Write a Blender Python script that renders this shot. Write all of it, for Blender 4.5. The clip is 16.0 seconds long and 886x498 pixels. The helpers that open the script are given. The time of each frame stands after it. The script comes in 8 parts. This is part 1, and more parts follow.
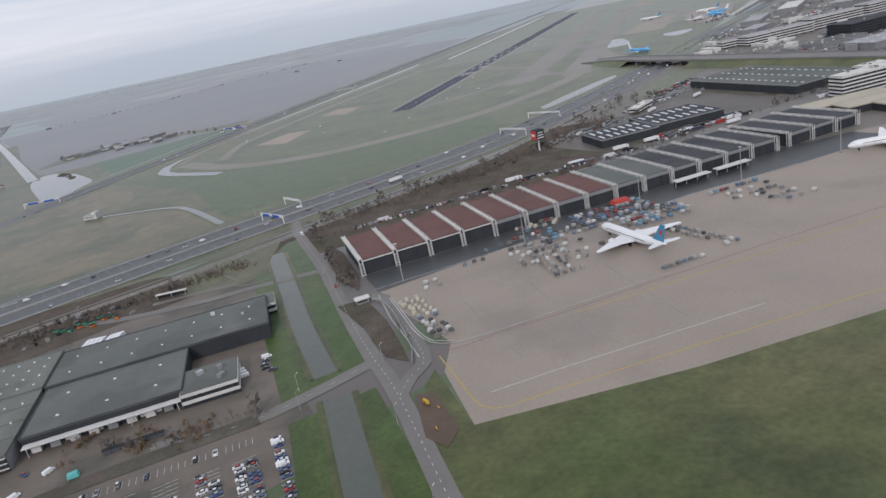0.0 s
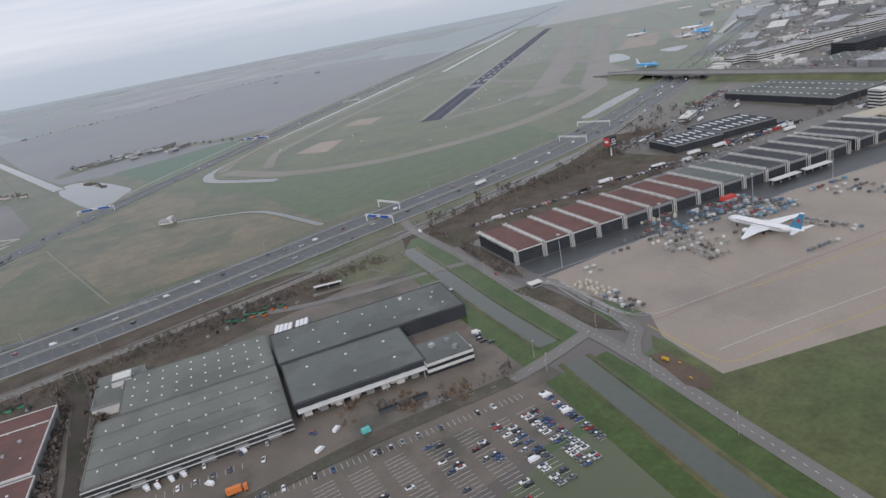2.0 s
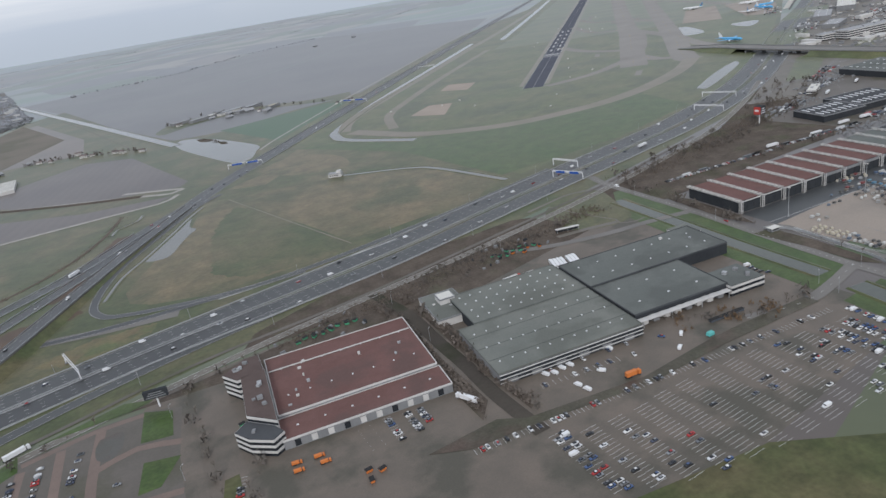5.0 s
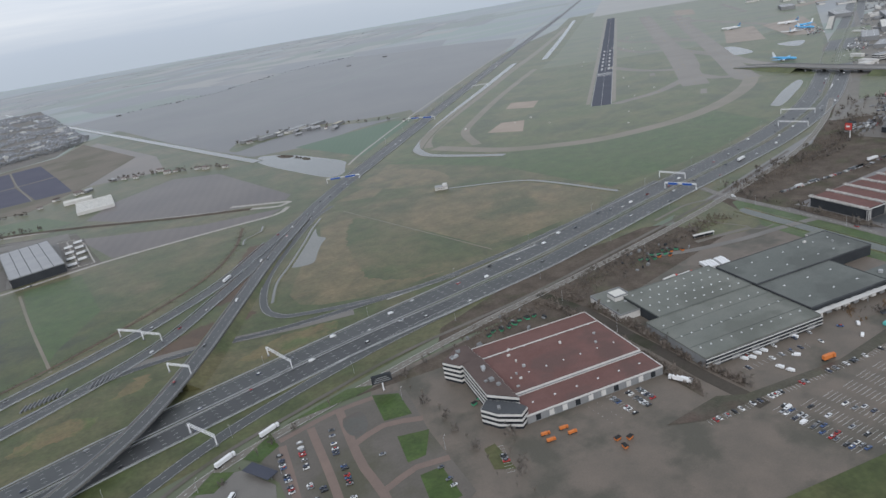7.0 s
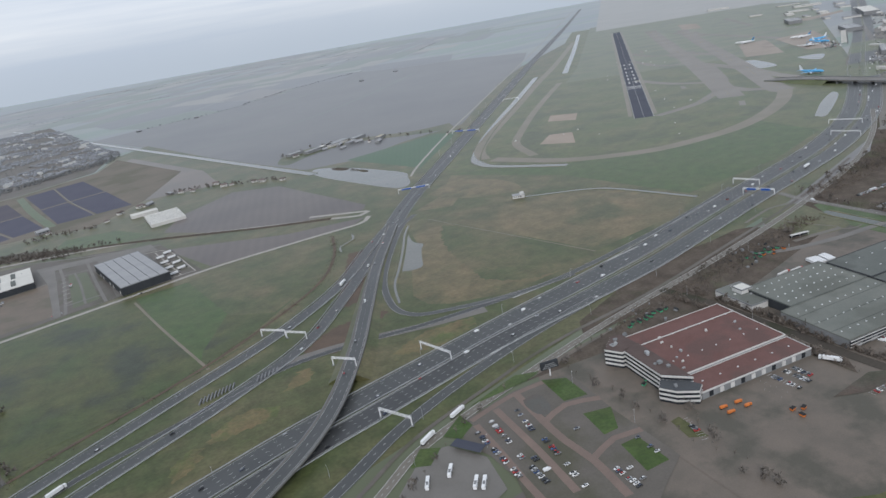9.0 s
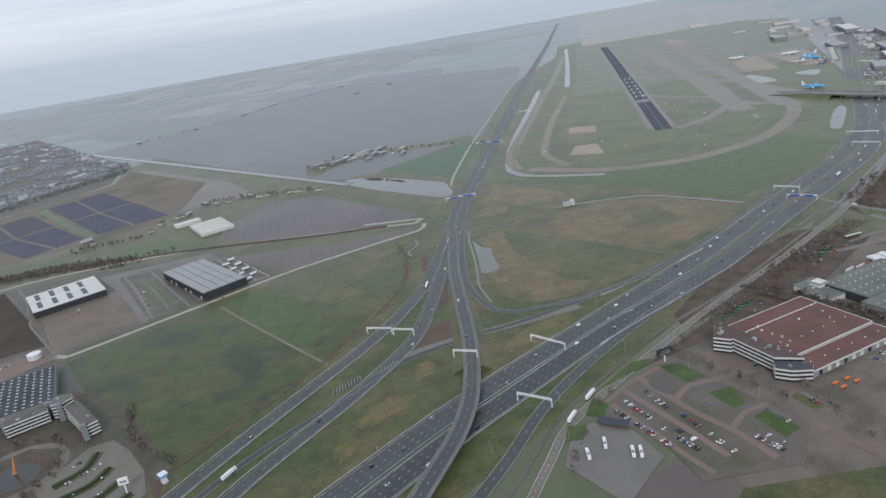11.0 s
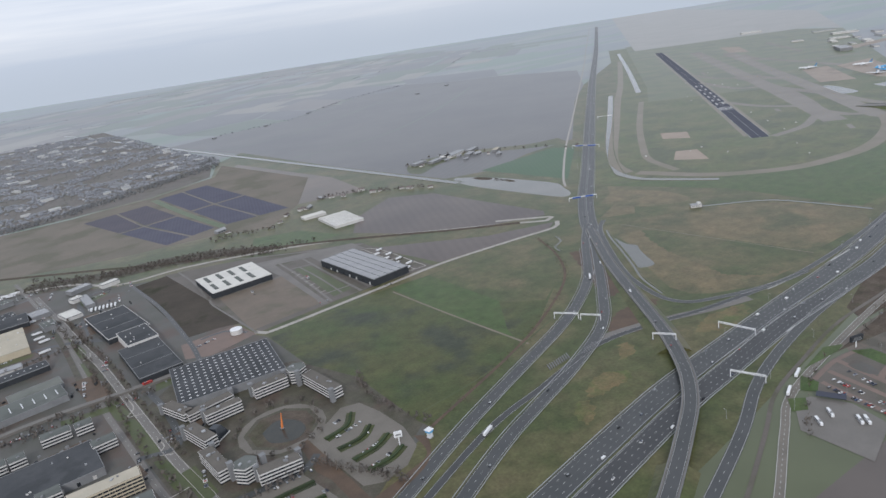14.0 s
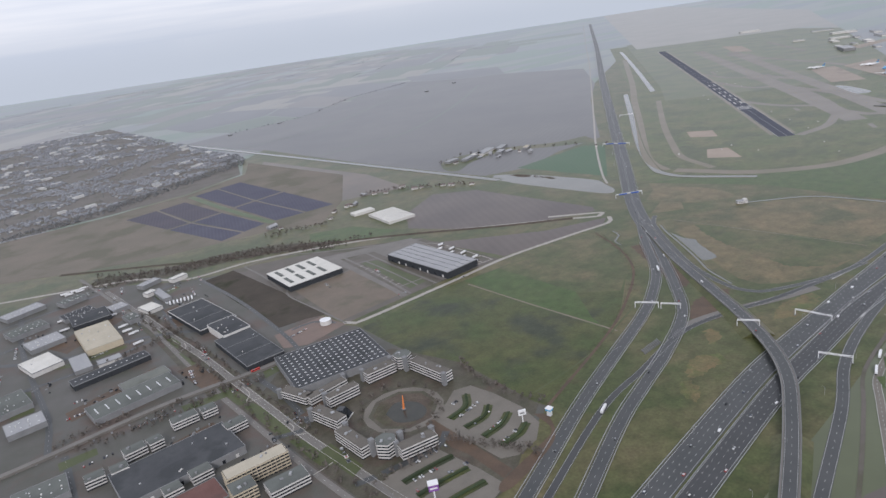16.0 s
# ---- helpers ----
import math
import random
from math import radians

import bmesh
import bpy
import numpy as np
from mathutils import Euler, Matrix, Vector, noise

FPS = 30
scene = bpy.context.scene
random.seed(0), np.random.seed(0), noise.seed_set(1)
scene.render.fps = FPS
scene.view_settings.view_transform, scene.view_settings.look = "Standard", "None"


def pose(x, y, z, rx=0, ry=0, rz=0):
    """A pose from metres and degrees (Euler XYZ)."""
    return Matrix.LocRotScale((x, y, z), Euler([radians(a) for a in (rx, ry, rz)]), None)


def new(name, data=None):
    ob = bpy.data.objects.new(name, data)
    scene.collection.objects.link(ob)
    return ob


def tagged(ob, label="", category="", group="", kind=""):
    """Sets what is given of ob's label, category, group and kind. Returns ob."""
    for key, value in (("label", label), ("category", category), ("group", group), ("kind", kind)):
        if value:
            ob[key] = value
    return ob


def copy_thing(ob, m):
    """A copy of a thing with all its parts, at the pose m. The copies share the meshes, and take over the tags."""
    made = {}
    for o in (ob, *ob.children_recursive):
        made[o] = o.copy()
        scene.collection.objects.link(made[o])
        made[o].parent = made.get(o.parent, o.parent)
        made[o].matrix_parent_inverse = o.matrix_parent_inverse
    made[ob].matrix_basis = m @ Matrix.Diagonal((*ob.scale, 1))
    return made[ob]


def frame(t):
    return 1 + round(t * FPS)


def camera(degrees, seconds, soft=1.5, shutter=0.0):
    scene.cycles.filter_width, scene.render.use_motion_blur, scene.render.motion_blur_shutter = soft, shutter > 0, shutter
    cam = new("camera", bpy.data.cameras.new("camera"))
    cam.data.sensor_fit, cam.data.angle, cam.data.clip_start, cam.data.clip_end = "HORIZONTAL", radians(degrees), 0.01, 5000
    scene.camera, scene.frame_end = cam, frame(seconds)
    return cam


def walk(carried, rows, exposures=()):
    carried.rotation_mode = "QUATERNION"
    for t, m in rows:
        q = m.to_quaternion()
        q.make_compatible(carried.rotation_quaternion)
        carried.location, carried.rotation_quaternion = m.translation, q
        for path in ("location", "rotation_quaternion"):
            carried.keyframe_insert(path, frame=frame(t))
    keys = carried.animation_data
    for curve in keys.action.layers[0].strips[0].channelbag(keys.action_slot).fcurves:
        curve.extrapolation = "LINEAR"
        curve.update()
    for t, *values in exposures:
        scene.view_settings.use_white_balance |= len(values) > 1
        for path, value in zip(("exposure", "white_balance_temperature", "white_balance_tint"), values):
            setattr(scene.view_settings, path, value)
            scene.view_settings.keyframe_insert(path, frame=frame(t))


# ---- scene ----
cam = camera(66.0, 16.0)
# seconds, eye, heading (to the left of +y), pitch, roll
PATH = [
    (0.0, 0.49, -0.15, 77.62, -23.081, -19.105, -11.891),
    (0.5, -17.81, 2.36, 81.32, -23.584, -18.632, -11.613),
    (1.0, -36.09, 4.91, 85.03, -25.896, -18.361, -11.376),
    (1.5, -54.35, 7.50, 88.73, -27.306, -18.711, -11.077),
    (2.0, -72.60, 10.12, 92.44, -27.425, -18.894, -11.141),
    (2.5, -90.82, 12.78, 96.16, -28.365, -19.050, -10.734),
    (3.0, -109.03, 15.47, 99.89, -28.830, -19.604, -10.519),
    (3.5, -127.22, 18.20, 103.63, -28.853, -20.294, -10.008),
    (4.0, -145.39, 20.96, 107.38, -28.968, -20.968, -9.869),
    (4.5, -163.55, 23.76, 111.15, -28.708, -21.509, -9.656),
    (5.0, -181.69, 26.60, 114.93, -27.616, -21.582, -9.798),
    (5.5, -199.81, 29.48, 118.73, -27.542, -21.153, -9.794),
    (6.0, -217.92, 32.40, 122.55, -27.734, -20.558, -9.762),
    (6.5, -236.01, 35.35, 126.39, -27.875, -20.106, -9.763),
    (7.0, -254.09, 38.35, 130.25, -27.510, -20.104, -9.922),
    (7.5, -272.15, 41.38, 134.13, -27.882, -20.011, -9.891),
    (8.0, -290.19, 44.45, 138.05, -27.838, -19.996, -10.116),
    (8.5, -308.22, 47.57, 141.99, -28.180, -20.022, -10.189),
    (9.0, -326.24, 50.72, 145.96, -28.870, -19.248, -10.176),
    (9.5, -344.24, 53.91, 149.96, -29.396, -18.994, -10.101),
    (10.0, -362.23, 57.15, 154.00, -30.233, -18.790, -9.950),
    (10.5, -380.20, 60.43, 158.07, -31.089, -18.690, -9.806),
    (11.0, -398.16, 63.75, 162.17, -31.669, -18.749, -9.749),
    (11.5, -416.11, 67.11, 166.32, -31.689, -19.206, -9.934),
    (12.0, -434.05, 70.51, 170.50, -31.393, -19.639, -9.824),
    (12.5, -451.97, 73.96, 174.73, -30.154, -19.725, -9.305),
    (13.0, -469.88, 77.45, 179.00, -29.502, -19.543, -9.170),
    (13.5, -487.78, 80.99, 183.32, -29.760, -18.795, -8.860),
    (14.0, -505.66, 84.57, 187.68, -30.211, -18.563, -8.757),
    (14.5, -523.54, 88.19, 192.09, -30.941, -18.597, -8.687),
    (15.0, -541.40, 91.86, 196.55, -33.366, -18.161, -8.156),
    (15.5, -559.25, 95.58, 201.07, -32.462, -18.621, -8.496),
    (16.0, -577.10, 99.34, 205.63, -31.539, -19.112, -8.513),
]
walk(cam, [(t, pose(x, y, z, 90 + pitch, 0, yaw) @ pose(0, 0, 0, 0, 0, roll)) for t, x, y, z, yaw, pitch, roll in PATH],
     [(0.0, -0.03, 6380, 14), (4.0, 0.0, 6330, 12), (8.0, 0.03, 6280, 10), (12.0, 0.06, 6240, 11), (14.0, 0.11, 6280, 12), (16.0, 0.16, 6400, 15)])

from mathutils.bvhtree import BVHTree
from mathutils.geometry import tessellate_polygon

# ---- world, sun ----
world = bpy.data.worlds.new("overcast_sky")
scene.world = world
world.use_nodes = True
wn, wl = world.node_tree.nodes, world.node_tree.links
wn.clear()
SUN_EL, SUN_AZ = 32.0, 215.0
tc = wn.new("ShaderNodeTexCoord")
sep = wn.new("ShaderNodeSeparateXYZ")
low = wn.new("ShaderNodeMath")
low.operation, low.inputs[1].default_value = "MAXIMUM", 0.012
com = wn.new("ShaderNodeCombineXYZ")
wl.new(tc.outputs["Generated"], sep.inputs[0])
wl.new(sep.outputs[2], low.inputs[0])
wl.new(sep.outputs[0], com.inputs[0])
wl.new(sep.outputs[1], com.inputs[1])
wl.new(low.outputs[0], com.inputs[2])
sky = wn.new("ShaderNodeTexSky")
sky.sky_type, sky.sun_disc = "NISHITA", False
sky.sun_elevation, sky.sun_rotation = radians(SUN_EL), radians(SUN_AZ)
sky.air_density, sky.dust_density = 1.0, 2.0
wl.new(com.outputs[0], sky.inputs[0])
# streaky cloud cover, flattened towards the horizon
flat = wn.new("ShaderNodeVectorMath")
flat.operation, flat.inputs[1].default_value = "MULTIPLY", (0.55, 0.8, 11.0)
wl.new(com.outputs[0], flat.inputs[0])
cn = wn.new("ShaderNodeTexNoise")
cn.inputs["Scale"].default_value, cn.inputs["Detail"].default_value, cn.inputs["Roughness"].default_value = 2.6, 5.0, 0.55
wl.new(flat.outputs[0], cn.inputs["Vector"])
cr = wn.new("ShaderNodeValToRGB")
cr.color_ramp.elements[0].position, cr.color_ramp.elements[1].position = 0.36, 0.66
cr.color_ramp.elements[0].color = (0.585, 0.65, 0.755, 1)
cr.color_ramp.elements[1].color = (0.86, 0.88, 0.91, 1)
wl.new(cn.outputs[0], cr.inputs[0])
# the murky band of air along the horizon
rise, murk = wn.new("ShaderNodeMapRange"), wn.new("ShaderNodeMix")
rise.interpolation_type = "SMOOTHSTEP"
rise.inputs[1].default_value, rise.inputs[2].default_value = -0.03, 0.075
murk.data_type = "RGBA"
murk.inputs[6].default_value = (0.49, 0.55, 0.625, 1)
wl.new(sep.outputs[2], rise.inputs[0])
wl.new(rise.outputs[0], murk.inputs[0])
wl.new(cr.outputs[0], murk.inputs[7])
b_sky, b_cloud, mixw, outw = wn.new("ShaderNodeBackground"), wn.new("ShaderNodeBackground"), wn.new("ShaderNodeMixShader"), wn.new("ShaderNodeOutputWorld")
b_sky.inputs[1].default_value = 0.06
b_cloud.inputs[1].default_value = 1.08
mixw.inputs[0].default_value = 0.86
wl.new(sky.outputs[0], b_sky.inputs[0])
wl.new(murk.outputs[2], b_cloud.inputs[0])
wl.new(b_sky.outputs[0], mixw.inputs[1])
wl.new(b_cloud.outputs[0], mixw.inputs[2])
wl.new(mixw.outputs[0], outw.inputs[0])
sun_data = bpy.data.lights.new("sun", "SUN")
sun_data.energy, sun_data.angle, sun_data.color = 1.5, radians(14), (1.0, 0.97, 0.94)
sun = new("sun", sun_data)
sun.rotation_euler = (radians(90 - SUN_EL), 0, radians(180 - SUN_AZ))


# ---- materials ----
def material(name, base, second=None, scale=0.3, fine=6.0, rough=0.85, metal=0.0, bump=0.0, spread=0.0, stretch=(1, 1, 1), spec=0.3, blotch=None):
    """A surface of two colours broken up at two scales, with fine relief; spread varies it from object to object."""
    m = bpy.data.materials.new(name)
    m.use_nodes = True
    n, l = m.node_tree.nodes, m.node_tree.links
    p = n["Principled BSDF"]
    second = second or tuple(c * 0.8 for c in base)
    geo = n.new("ShaderNodeTexCoord")
    mp = n.new("ShaderNodeMapping")
    mp.inputs["Scale"].default_value = stretch
    l.new(geo.outputs["Object"], mp.inputs["Vector"])
    big, small = n.new("ShaderNodeTexNoise"), n.new("ShaderNodeTexNoise")
    big.inputs["Scale"].default_value, big.inputs["Detail"].default_value, big.inputs["Roughness"].default_value = scale, 6.0, 0.6
    small.inputs["Scale"].default_value, small.inputs["Detail"].default_value = fine, 3.0
    l.new(mp.outputs[0], big.inputs["Vector"])
    l.new(mp.outputs[0], small.inputs["Vector"])
    ramp = n.new("ShaderNodeValToRGB")
    ramp.color_ramp.elements[0].position, ramp.color_ramp.elements[1].position = 0.35, 0.65
    ramp.color_ramp.elements[0].color, ramp.color_ramp.elements[1].color = (*base, 1), (*second, 1)
    l.new(big.outputs[0], ramp.inputs[0])
    colour = ramp.outputs[0]
    if blotch:
        # soft wide stains of a third colour
        wide, edge, lay = n.new("ShaderNodeTexNoise"), n.new("ShaderNodeMapRange"), n.new("ShaderNodeMix")
        wide.inputs["Scale"].default_value, wide.inputs["Detail"].default_value, wide.inputs["Roughness"].default_value = blotch[1], 5.0, 0.55
        edge.inputs[1].default_value, edge.inputs[2].default_value = blotch[2], blotch[2] + 0.12
        shift = n.new("ShaderNodeMapping")
        shift.inputs["Location"].default_value = (37.0, 11.0, 5.0)
        l.new(geo.outputs["Object"], shift.inputs["Vector"])
        l.new(shift.outputs[0], wide.inputs["Vector"])
        l.new(wide.outputs[0], edge.inputs[0])
        lay.data_type = "RGBA"
        lay.inputs[7].default_value = (*blotch[0], 1)
        l.new(edge.outputs[0], lay.inputs[0])
        l.new(colour, lay.inputs[6])
        colour = lay.outputs[2]
    if bump:
        # clumps and trodden places a few metres across
        clump, tone, dapple = n.new("ShaderNodeTexNoise"), n.new("ShaderNodeMapRange"), n.new("ShaderNodeMix")
        clump.inputs["Scale"].default_value, clump.inputs["Detail"].default_value, clump.inputs["Roughness"].default_value = 0.11, 7.0, 0.68
        tone.inputs[1].default_value, tone.inputs[2].default_value = 0.32, 0.68
        tone.inputs[3].default_value, tone.inputs[4].default_value = 0.72, 1.24
        dapple.data_type, dapple.blend_type, dapple.inputs[0].default_value = "RGBA", "MULTIPLY", 1.0
        l.new(geo.outputs["Object"], clump.inputs["Vector"])
        l.new(clump.outputs[0], tone.inputs[0])
        l.new(colour, dapple.inputs[6])
        l.new(tone.outputs[0], dapple.inputs[7])
        colour = dapple.outputs[2]
    gr = n.new("ShaderNodeMapRange")
    grain = 0.36 if bump else 0.16
    gr.inputs[3].default_value, gr.inputs[4].default_value = 1 - grain, 1 + grain
    l.new(small.outputs[0], gr.inputs[0])
    mul = n.new("ShaderNodeMix")
    mul.data_type, mul.blend_type, mul.inputs[0].default_value = "RGBA", "MULTIPLY", 1.0
    l.new(colour, mul.inputs[6])
    l.new(gr.outputs[0], mul.inputs[7])
    colour = mul.outputs[2]
    if spread:
        info = n.new("ShaderNodeObjectInfo")
        hs = n.new("ShaderNodeHueSaturation")
        mr = n.new("ShaderNodeMapRange")
        mr.inputs[3].default_value, mr.inputs[4].default_value = 1 - spread, 1 + spread
        l.new(info.outputs["Random"], mr.inputs[0])
        l.new(mr.outputs[0], hs.inputs["Value"])
        l.new(colour, hs.inputs["Color"])
        colour = hs.outputs[0]
    l.new(colour, p.inputs["Base Color"])
    p.inputs["Roughness"].default_value, p.inputs["Metallic"].default_value = rough, metal
    p.inputs["Specular IOR Level"].default_value = spec
    if bump:
        b = n.new("ShaderNodeBump")
        b.inputs["Strength"].default_value, b.inputs["Distance"].default_value = bump, 0.15
        l.new(small.outputs[0], b.inputs["Height"])
        l.new(b.outputs[0], p.inputs["Normal"])
    return m


def paint_by_object(name, colours, rough=0.35):
    """One paint per object, drawn from a short list by Object Info's Random."""
    m = bpy.data.materials.new(name)
    m.use_nodes = True
    n, l = m.node_tree.nodes, m.node_tree.links
    p = n["Principled BSDF"]
    info, ramp = n.new("ShaderNodeObjectInfo"), n.new("ShaderNodeValToRGB")
    ramp.color_ramp.interpolation = "CONSTANT"
    e = ramp.color_ramp.elements
    while len(e) < len(colours):
        e.new(1.0)
    for i, c in enumerate(colours):
        e[i].position, e[i].color = i / len(colours), (*c, 1)
    l.new(info.outputs["Random"], ramp.inputs[0])
    l.new(ramp.outputs[0], p.inputs["Base Color"])
    p.inputs["Roughness"].default_value = rough
    return m


def crop_rows(name, base, second, rows=0.5, turn=0.0, scale=0.03, rough=0.95):
    """Arable or mown land: broad stains with faint straight rows across them."""
    m = material(name, base, second, scale, 2.0, rough)
    n, l = m.node_tree.nodes, m.node_tree.links
    p = n["Principled BSDF"]
    src = p.inputs["Base Color"].links[0].from_socket
    geo, mp, w = n.new("ShaderNodeTexCoord"), n.new("ShaderNodeMapping"), n.new("ShaderNodeTexWave")
    mp.inputs["Rotation"].default_value = (0, 0, radians(turn))
    l.new(geo.outputs["Object"], mp.inputs["Vector"])
    l.new(mp.outputs[0], w.inputs["Vector"])
    w.inputs["Scale"].default_value, w.inputs["Distortion"].default_value, w.inputs["Detail"].default_value = rows * 0.05, 1.5, 2.0
    mr = n.new("ShaderNodeMapRange")
    mr.inputs[3].default_value, mr.inputs[4].default_value = 0.95, 1.05
    l.new(w.outputs["Fac"], mr.inputs[0])
    mul = n.new("ShaderNodeMix")
    mul.data_type, mul.blend_type, mul.inputs[0].default_value = "RGBA", "MULTIPLY", 1.0
    l.new(src, mul.inputs[6])
    l.new(mr.outputs[0], mul.inputs[7])
    l.new(mul.outputs[2], p.inputs["Base Color"])
    return m


ASPHALT = material("asphalt", (0.052, 0.056, 0.057), (0.068, 0.071, 0.072), 0.05, 4, 0.9)
ASPHALT_DARK = material("asphalt_dark", (0.04, 0.042, 0.044), (0.052, 0.054, 0.056), 0.05, 4, 0.9)
RUNWAY = material("runway_surface", (0.048, 0.053, 0.074), (0.064, 0.069, 0.09), 0.03, 2, 0.7)
ROAD_PALE = material("worn_road", (0.15, 0.142, 0.13), (0.185, 0.174, 0.16), 0.06, 3, 0.9)
TAXIWAY = material("taxiway_concrete", (0.215, 0.2, 0.182), (0.245, 0.23, 0.208), 0.02, 1.5, 0.9)
CONCRETE = material("apron_concrete", (0.31, 0.262, 0.218), (0.275, 0.235, 0.197), 0.035, 1.2, 0.9, blotch=((0.242, 0.21, 0.18), 0.03, 0.53))
ESTATE_GROUND = material("estate_paving", (0.112, 0.108, 0.101), (0.086, 0.087, 0.074), 0.03, 1.5, 0.9, blotch=((0.108, 0.085, 0.073), 0.025, 0.5))
BRICK_LANE = material("brick_lane_paving", (0.2, 0.148, 0.124), (0.165, 0.126, 0.108), 0.08, 2.5, 0.9)
PAVING = material("yard_paving", (0.165, 0.138, 0.115), (0.128, 0.112, 0.094), 0.08, 2, 0.92, blotch=((0.092, 0.086, 0.07), 0.05, 0.5))
GARDEN = material("winter_garden_earth", (0.092, 0.081, 0.064), (0.072, 0.071, 0.048), 0.06, 1.2, 0.95, bump=0.3, blotch=((0.09, 0.067, 0.054), 0.05, 0.52))
BARE_EARTH = material("bare_tan_earth", (0.175, 0.142, 0.112), (0.14, 0.118, 0.094), 0.06, 1.5, 0.95, blotch=((0.12, 0.108, 0.08), 0.04, 0.52))
LOT_PAVING = material("pale_brown_lot_paving", (0.175, 0.16, 0.138), (0.145, 0.134, 0.115), 0.08, 1.5, 0.9)
BACK_GROUND = material("worn_grey_brown_paving", (0.135, 0.12, 0.106), (0.108, 0.098, 0.084), 0.05, 1.2, 0.95, blotch=((0.088, 0.084, 0.06), 0.03, 0.52))
ROOF_TAN = material("tan_roofing", (0.15, 0.138, 0.122), (0.125, 0.116, 0.104), 0.15, 2, 0.9)
ROOF_BROWN = material("brown_roofing", (0.098, 0.074, 0.068), (0.12, 0.092, 0.084), 0.15, 2, 0.9)
GRAVEL = material("pale_gravel", (0.38, 0.36, 0.33), (0.31, 0.29, 0.26), 0.2, 3, 0.95)
WHITE_LINE = material("road_paint", (0.5, 0.5, 0.48), (0.38, 0.38, 0.37), 0.8, 5, 0.8)
YELLOW_LINE = material("yellow_paint", (0.45, 0.33, 0.1), (0.38, 0.29, 0.1), 0.5, 5, 0.8)
RED_LINE = material("red_paint", (0.24, 0.12, 0.1), (0.25, 0.15, 0.12), 0.5, 5, 0.8)
GRASS = material("grass", (0.072, 0.096, 0.032), (0.115, 0.112, 0.05), 0.02, 0.7, 0.95, bump=0.3, blotch=((0.066, 0.078, 0.034), 0.02, 0.5))
LAWN = material("bright_lawn", (0.05, 0.086, 0.022), (0.068, 0.092, 0.03), 0.04, 0.8, 0.95, bump=0.3)
DULL_GRASS = material("dull_grass", (0.125, 0.108, 0.056), (0.068, 0.08, 0.031), 0.025, 0.6, 0.95, bump=0.3, blotch=((0.062, 0.077, 0.029), 0.018, 0.47))
REED = material("dry_reed", (0.165, 0.128, 0.068), (0.108, 0.096, 0.048), 0.022, 0.5, 0.95, bump=0.4, blotch=((0.076, 0.079, 0.037), 0.02, 0.5))
MEADOW = material("meadow_grass", (0.052, 0.073, 0.023), (0.08, 0.08, 0.03), 0.025, 0.7, 0.95, bump=0.3, blotch=((0.04, 0.048, 0.028), 0.022, 0.5))
WORN_GRASS = material("worn_grass", (0.195, 0.165, 0.128), (0.15, 0.135, 0.092), 0.03, 0.8, 0.95)
WET_GRASS = material("wet_grass", (0.062, 0.078, 0.032), (0.085, 0.095, 0.044), 0.05, 0.8, 0.95)
RUST_HEATH = material("rusty_heath", (0.155, 0.115, 0.055), (0.11, 0.105, 0.045), 0.08, 0.7, 0.95, bump=0.4, blotch=((0.085, 0.1, 0.034), 0.07, 0.5))
SOIL = crop_rows("ploughed_soil", (0.082, 0.066, 0.06), (0.112, 0.092, 0.08), 0.8, 20, 0.012)
SOIL_PALE = crop_rows("pale_soil", (0.15, 0.118, 0.094), (0.105, 0.09, 0.074), 0.8, 75, 0.015)
SOIL_DARK = crop_rows("dark_soil", (0.082, 0.078, 0.077), (0.108, 0.102, 0.096), 0.7, 60, 0.006)
BULBS = crop_rows("bulb_rows", (0.085, 0.086, 0.117), (0.1, 0.101, 0.13), 1.6, 15, 0.03)
BULBS_MAUVE = crop_rows("mauve_bulb_rows", (0.108, 0.1, 0.118), (0.092, 0.09, 0.11), 1.6, 15, 0.03)
WINTER_CROP = crop_rows("winter_crop", (0.032, 0.088, 0.032), (0.044, 0.094, 0.04), 1.2, 30, 0.02)
DARK_PLOT = material("dark_stubble", (0.068, 0.06, 0.052), (0.085, 0.075, 0.063), 0.05, 1.0, 0.95, spec=0.1, blotch=((0.045, 0.048, 0.032), 0.03, 0.52))
SAND = material("bare_sand", (0.34, 0.28, 0.23), (0.29, 0.24, 0.195), 0.05, 1.0, 0.95)
MUD = material("trodden_earth", (0.12, 0.083, 0.058), (0.085, 0.062, 0.047), 0.07, 1.0, 0.95)
WATER = material("still_water", (0.15, 0.152, 0.14), (0.13, 0.135, 0.125), 0.02, 0.5, 0.14, spec=0.4)
WATER_DARK = material("canal_water", (0.075, 0.084, 0.07), (0.086, 0.095, 0.078), 0.03, 0.5, 0.16, spec=0.5)
POOL = material("dark_pool_water", (0.03, 0.032, 0.027), (0.04, 0.04, 0.032), 0.1, 0.5, 0.2, spec=0.4)
FALLOW = material("fallow_land", (0.19, 0.168, 0.142), (0.158, 0.147, 0.122), 0.02, 0.5, 0.9, blotch=((0.135, 0.13, 0.102), 0.018, 0.5))
# far plots: the far_ prefix brings the strong haze-like sheen set further down
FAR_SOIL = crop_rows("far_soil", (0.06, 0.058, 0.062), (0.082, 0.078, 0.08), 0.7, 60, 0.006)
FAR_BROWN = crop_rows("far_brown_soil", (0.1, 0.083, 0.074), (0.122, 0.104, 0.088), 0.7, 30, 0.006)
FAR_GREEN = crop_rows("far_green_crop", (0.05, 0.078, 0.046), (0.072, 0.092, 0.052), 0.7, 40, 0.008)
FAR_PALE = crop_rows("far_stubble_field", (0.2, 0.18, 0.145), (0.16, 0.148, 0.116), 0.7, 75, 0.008)
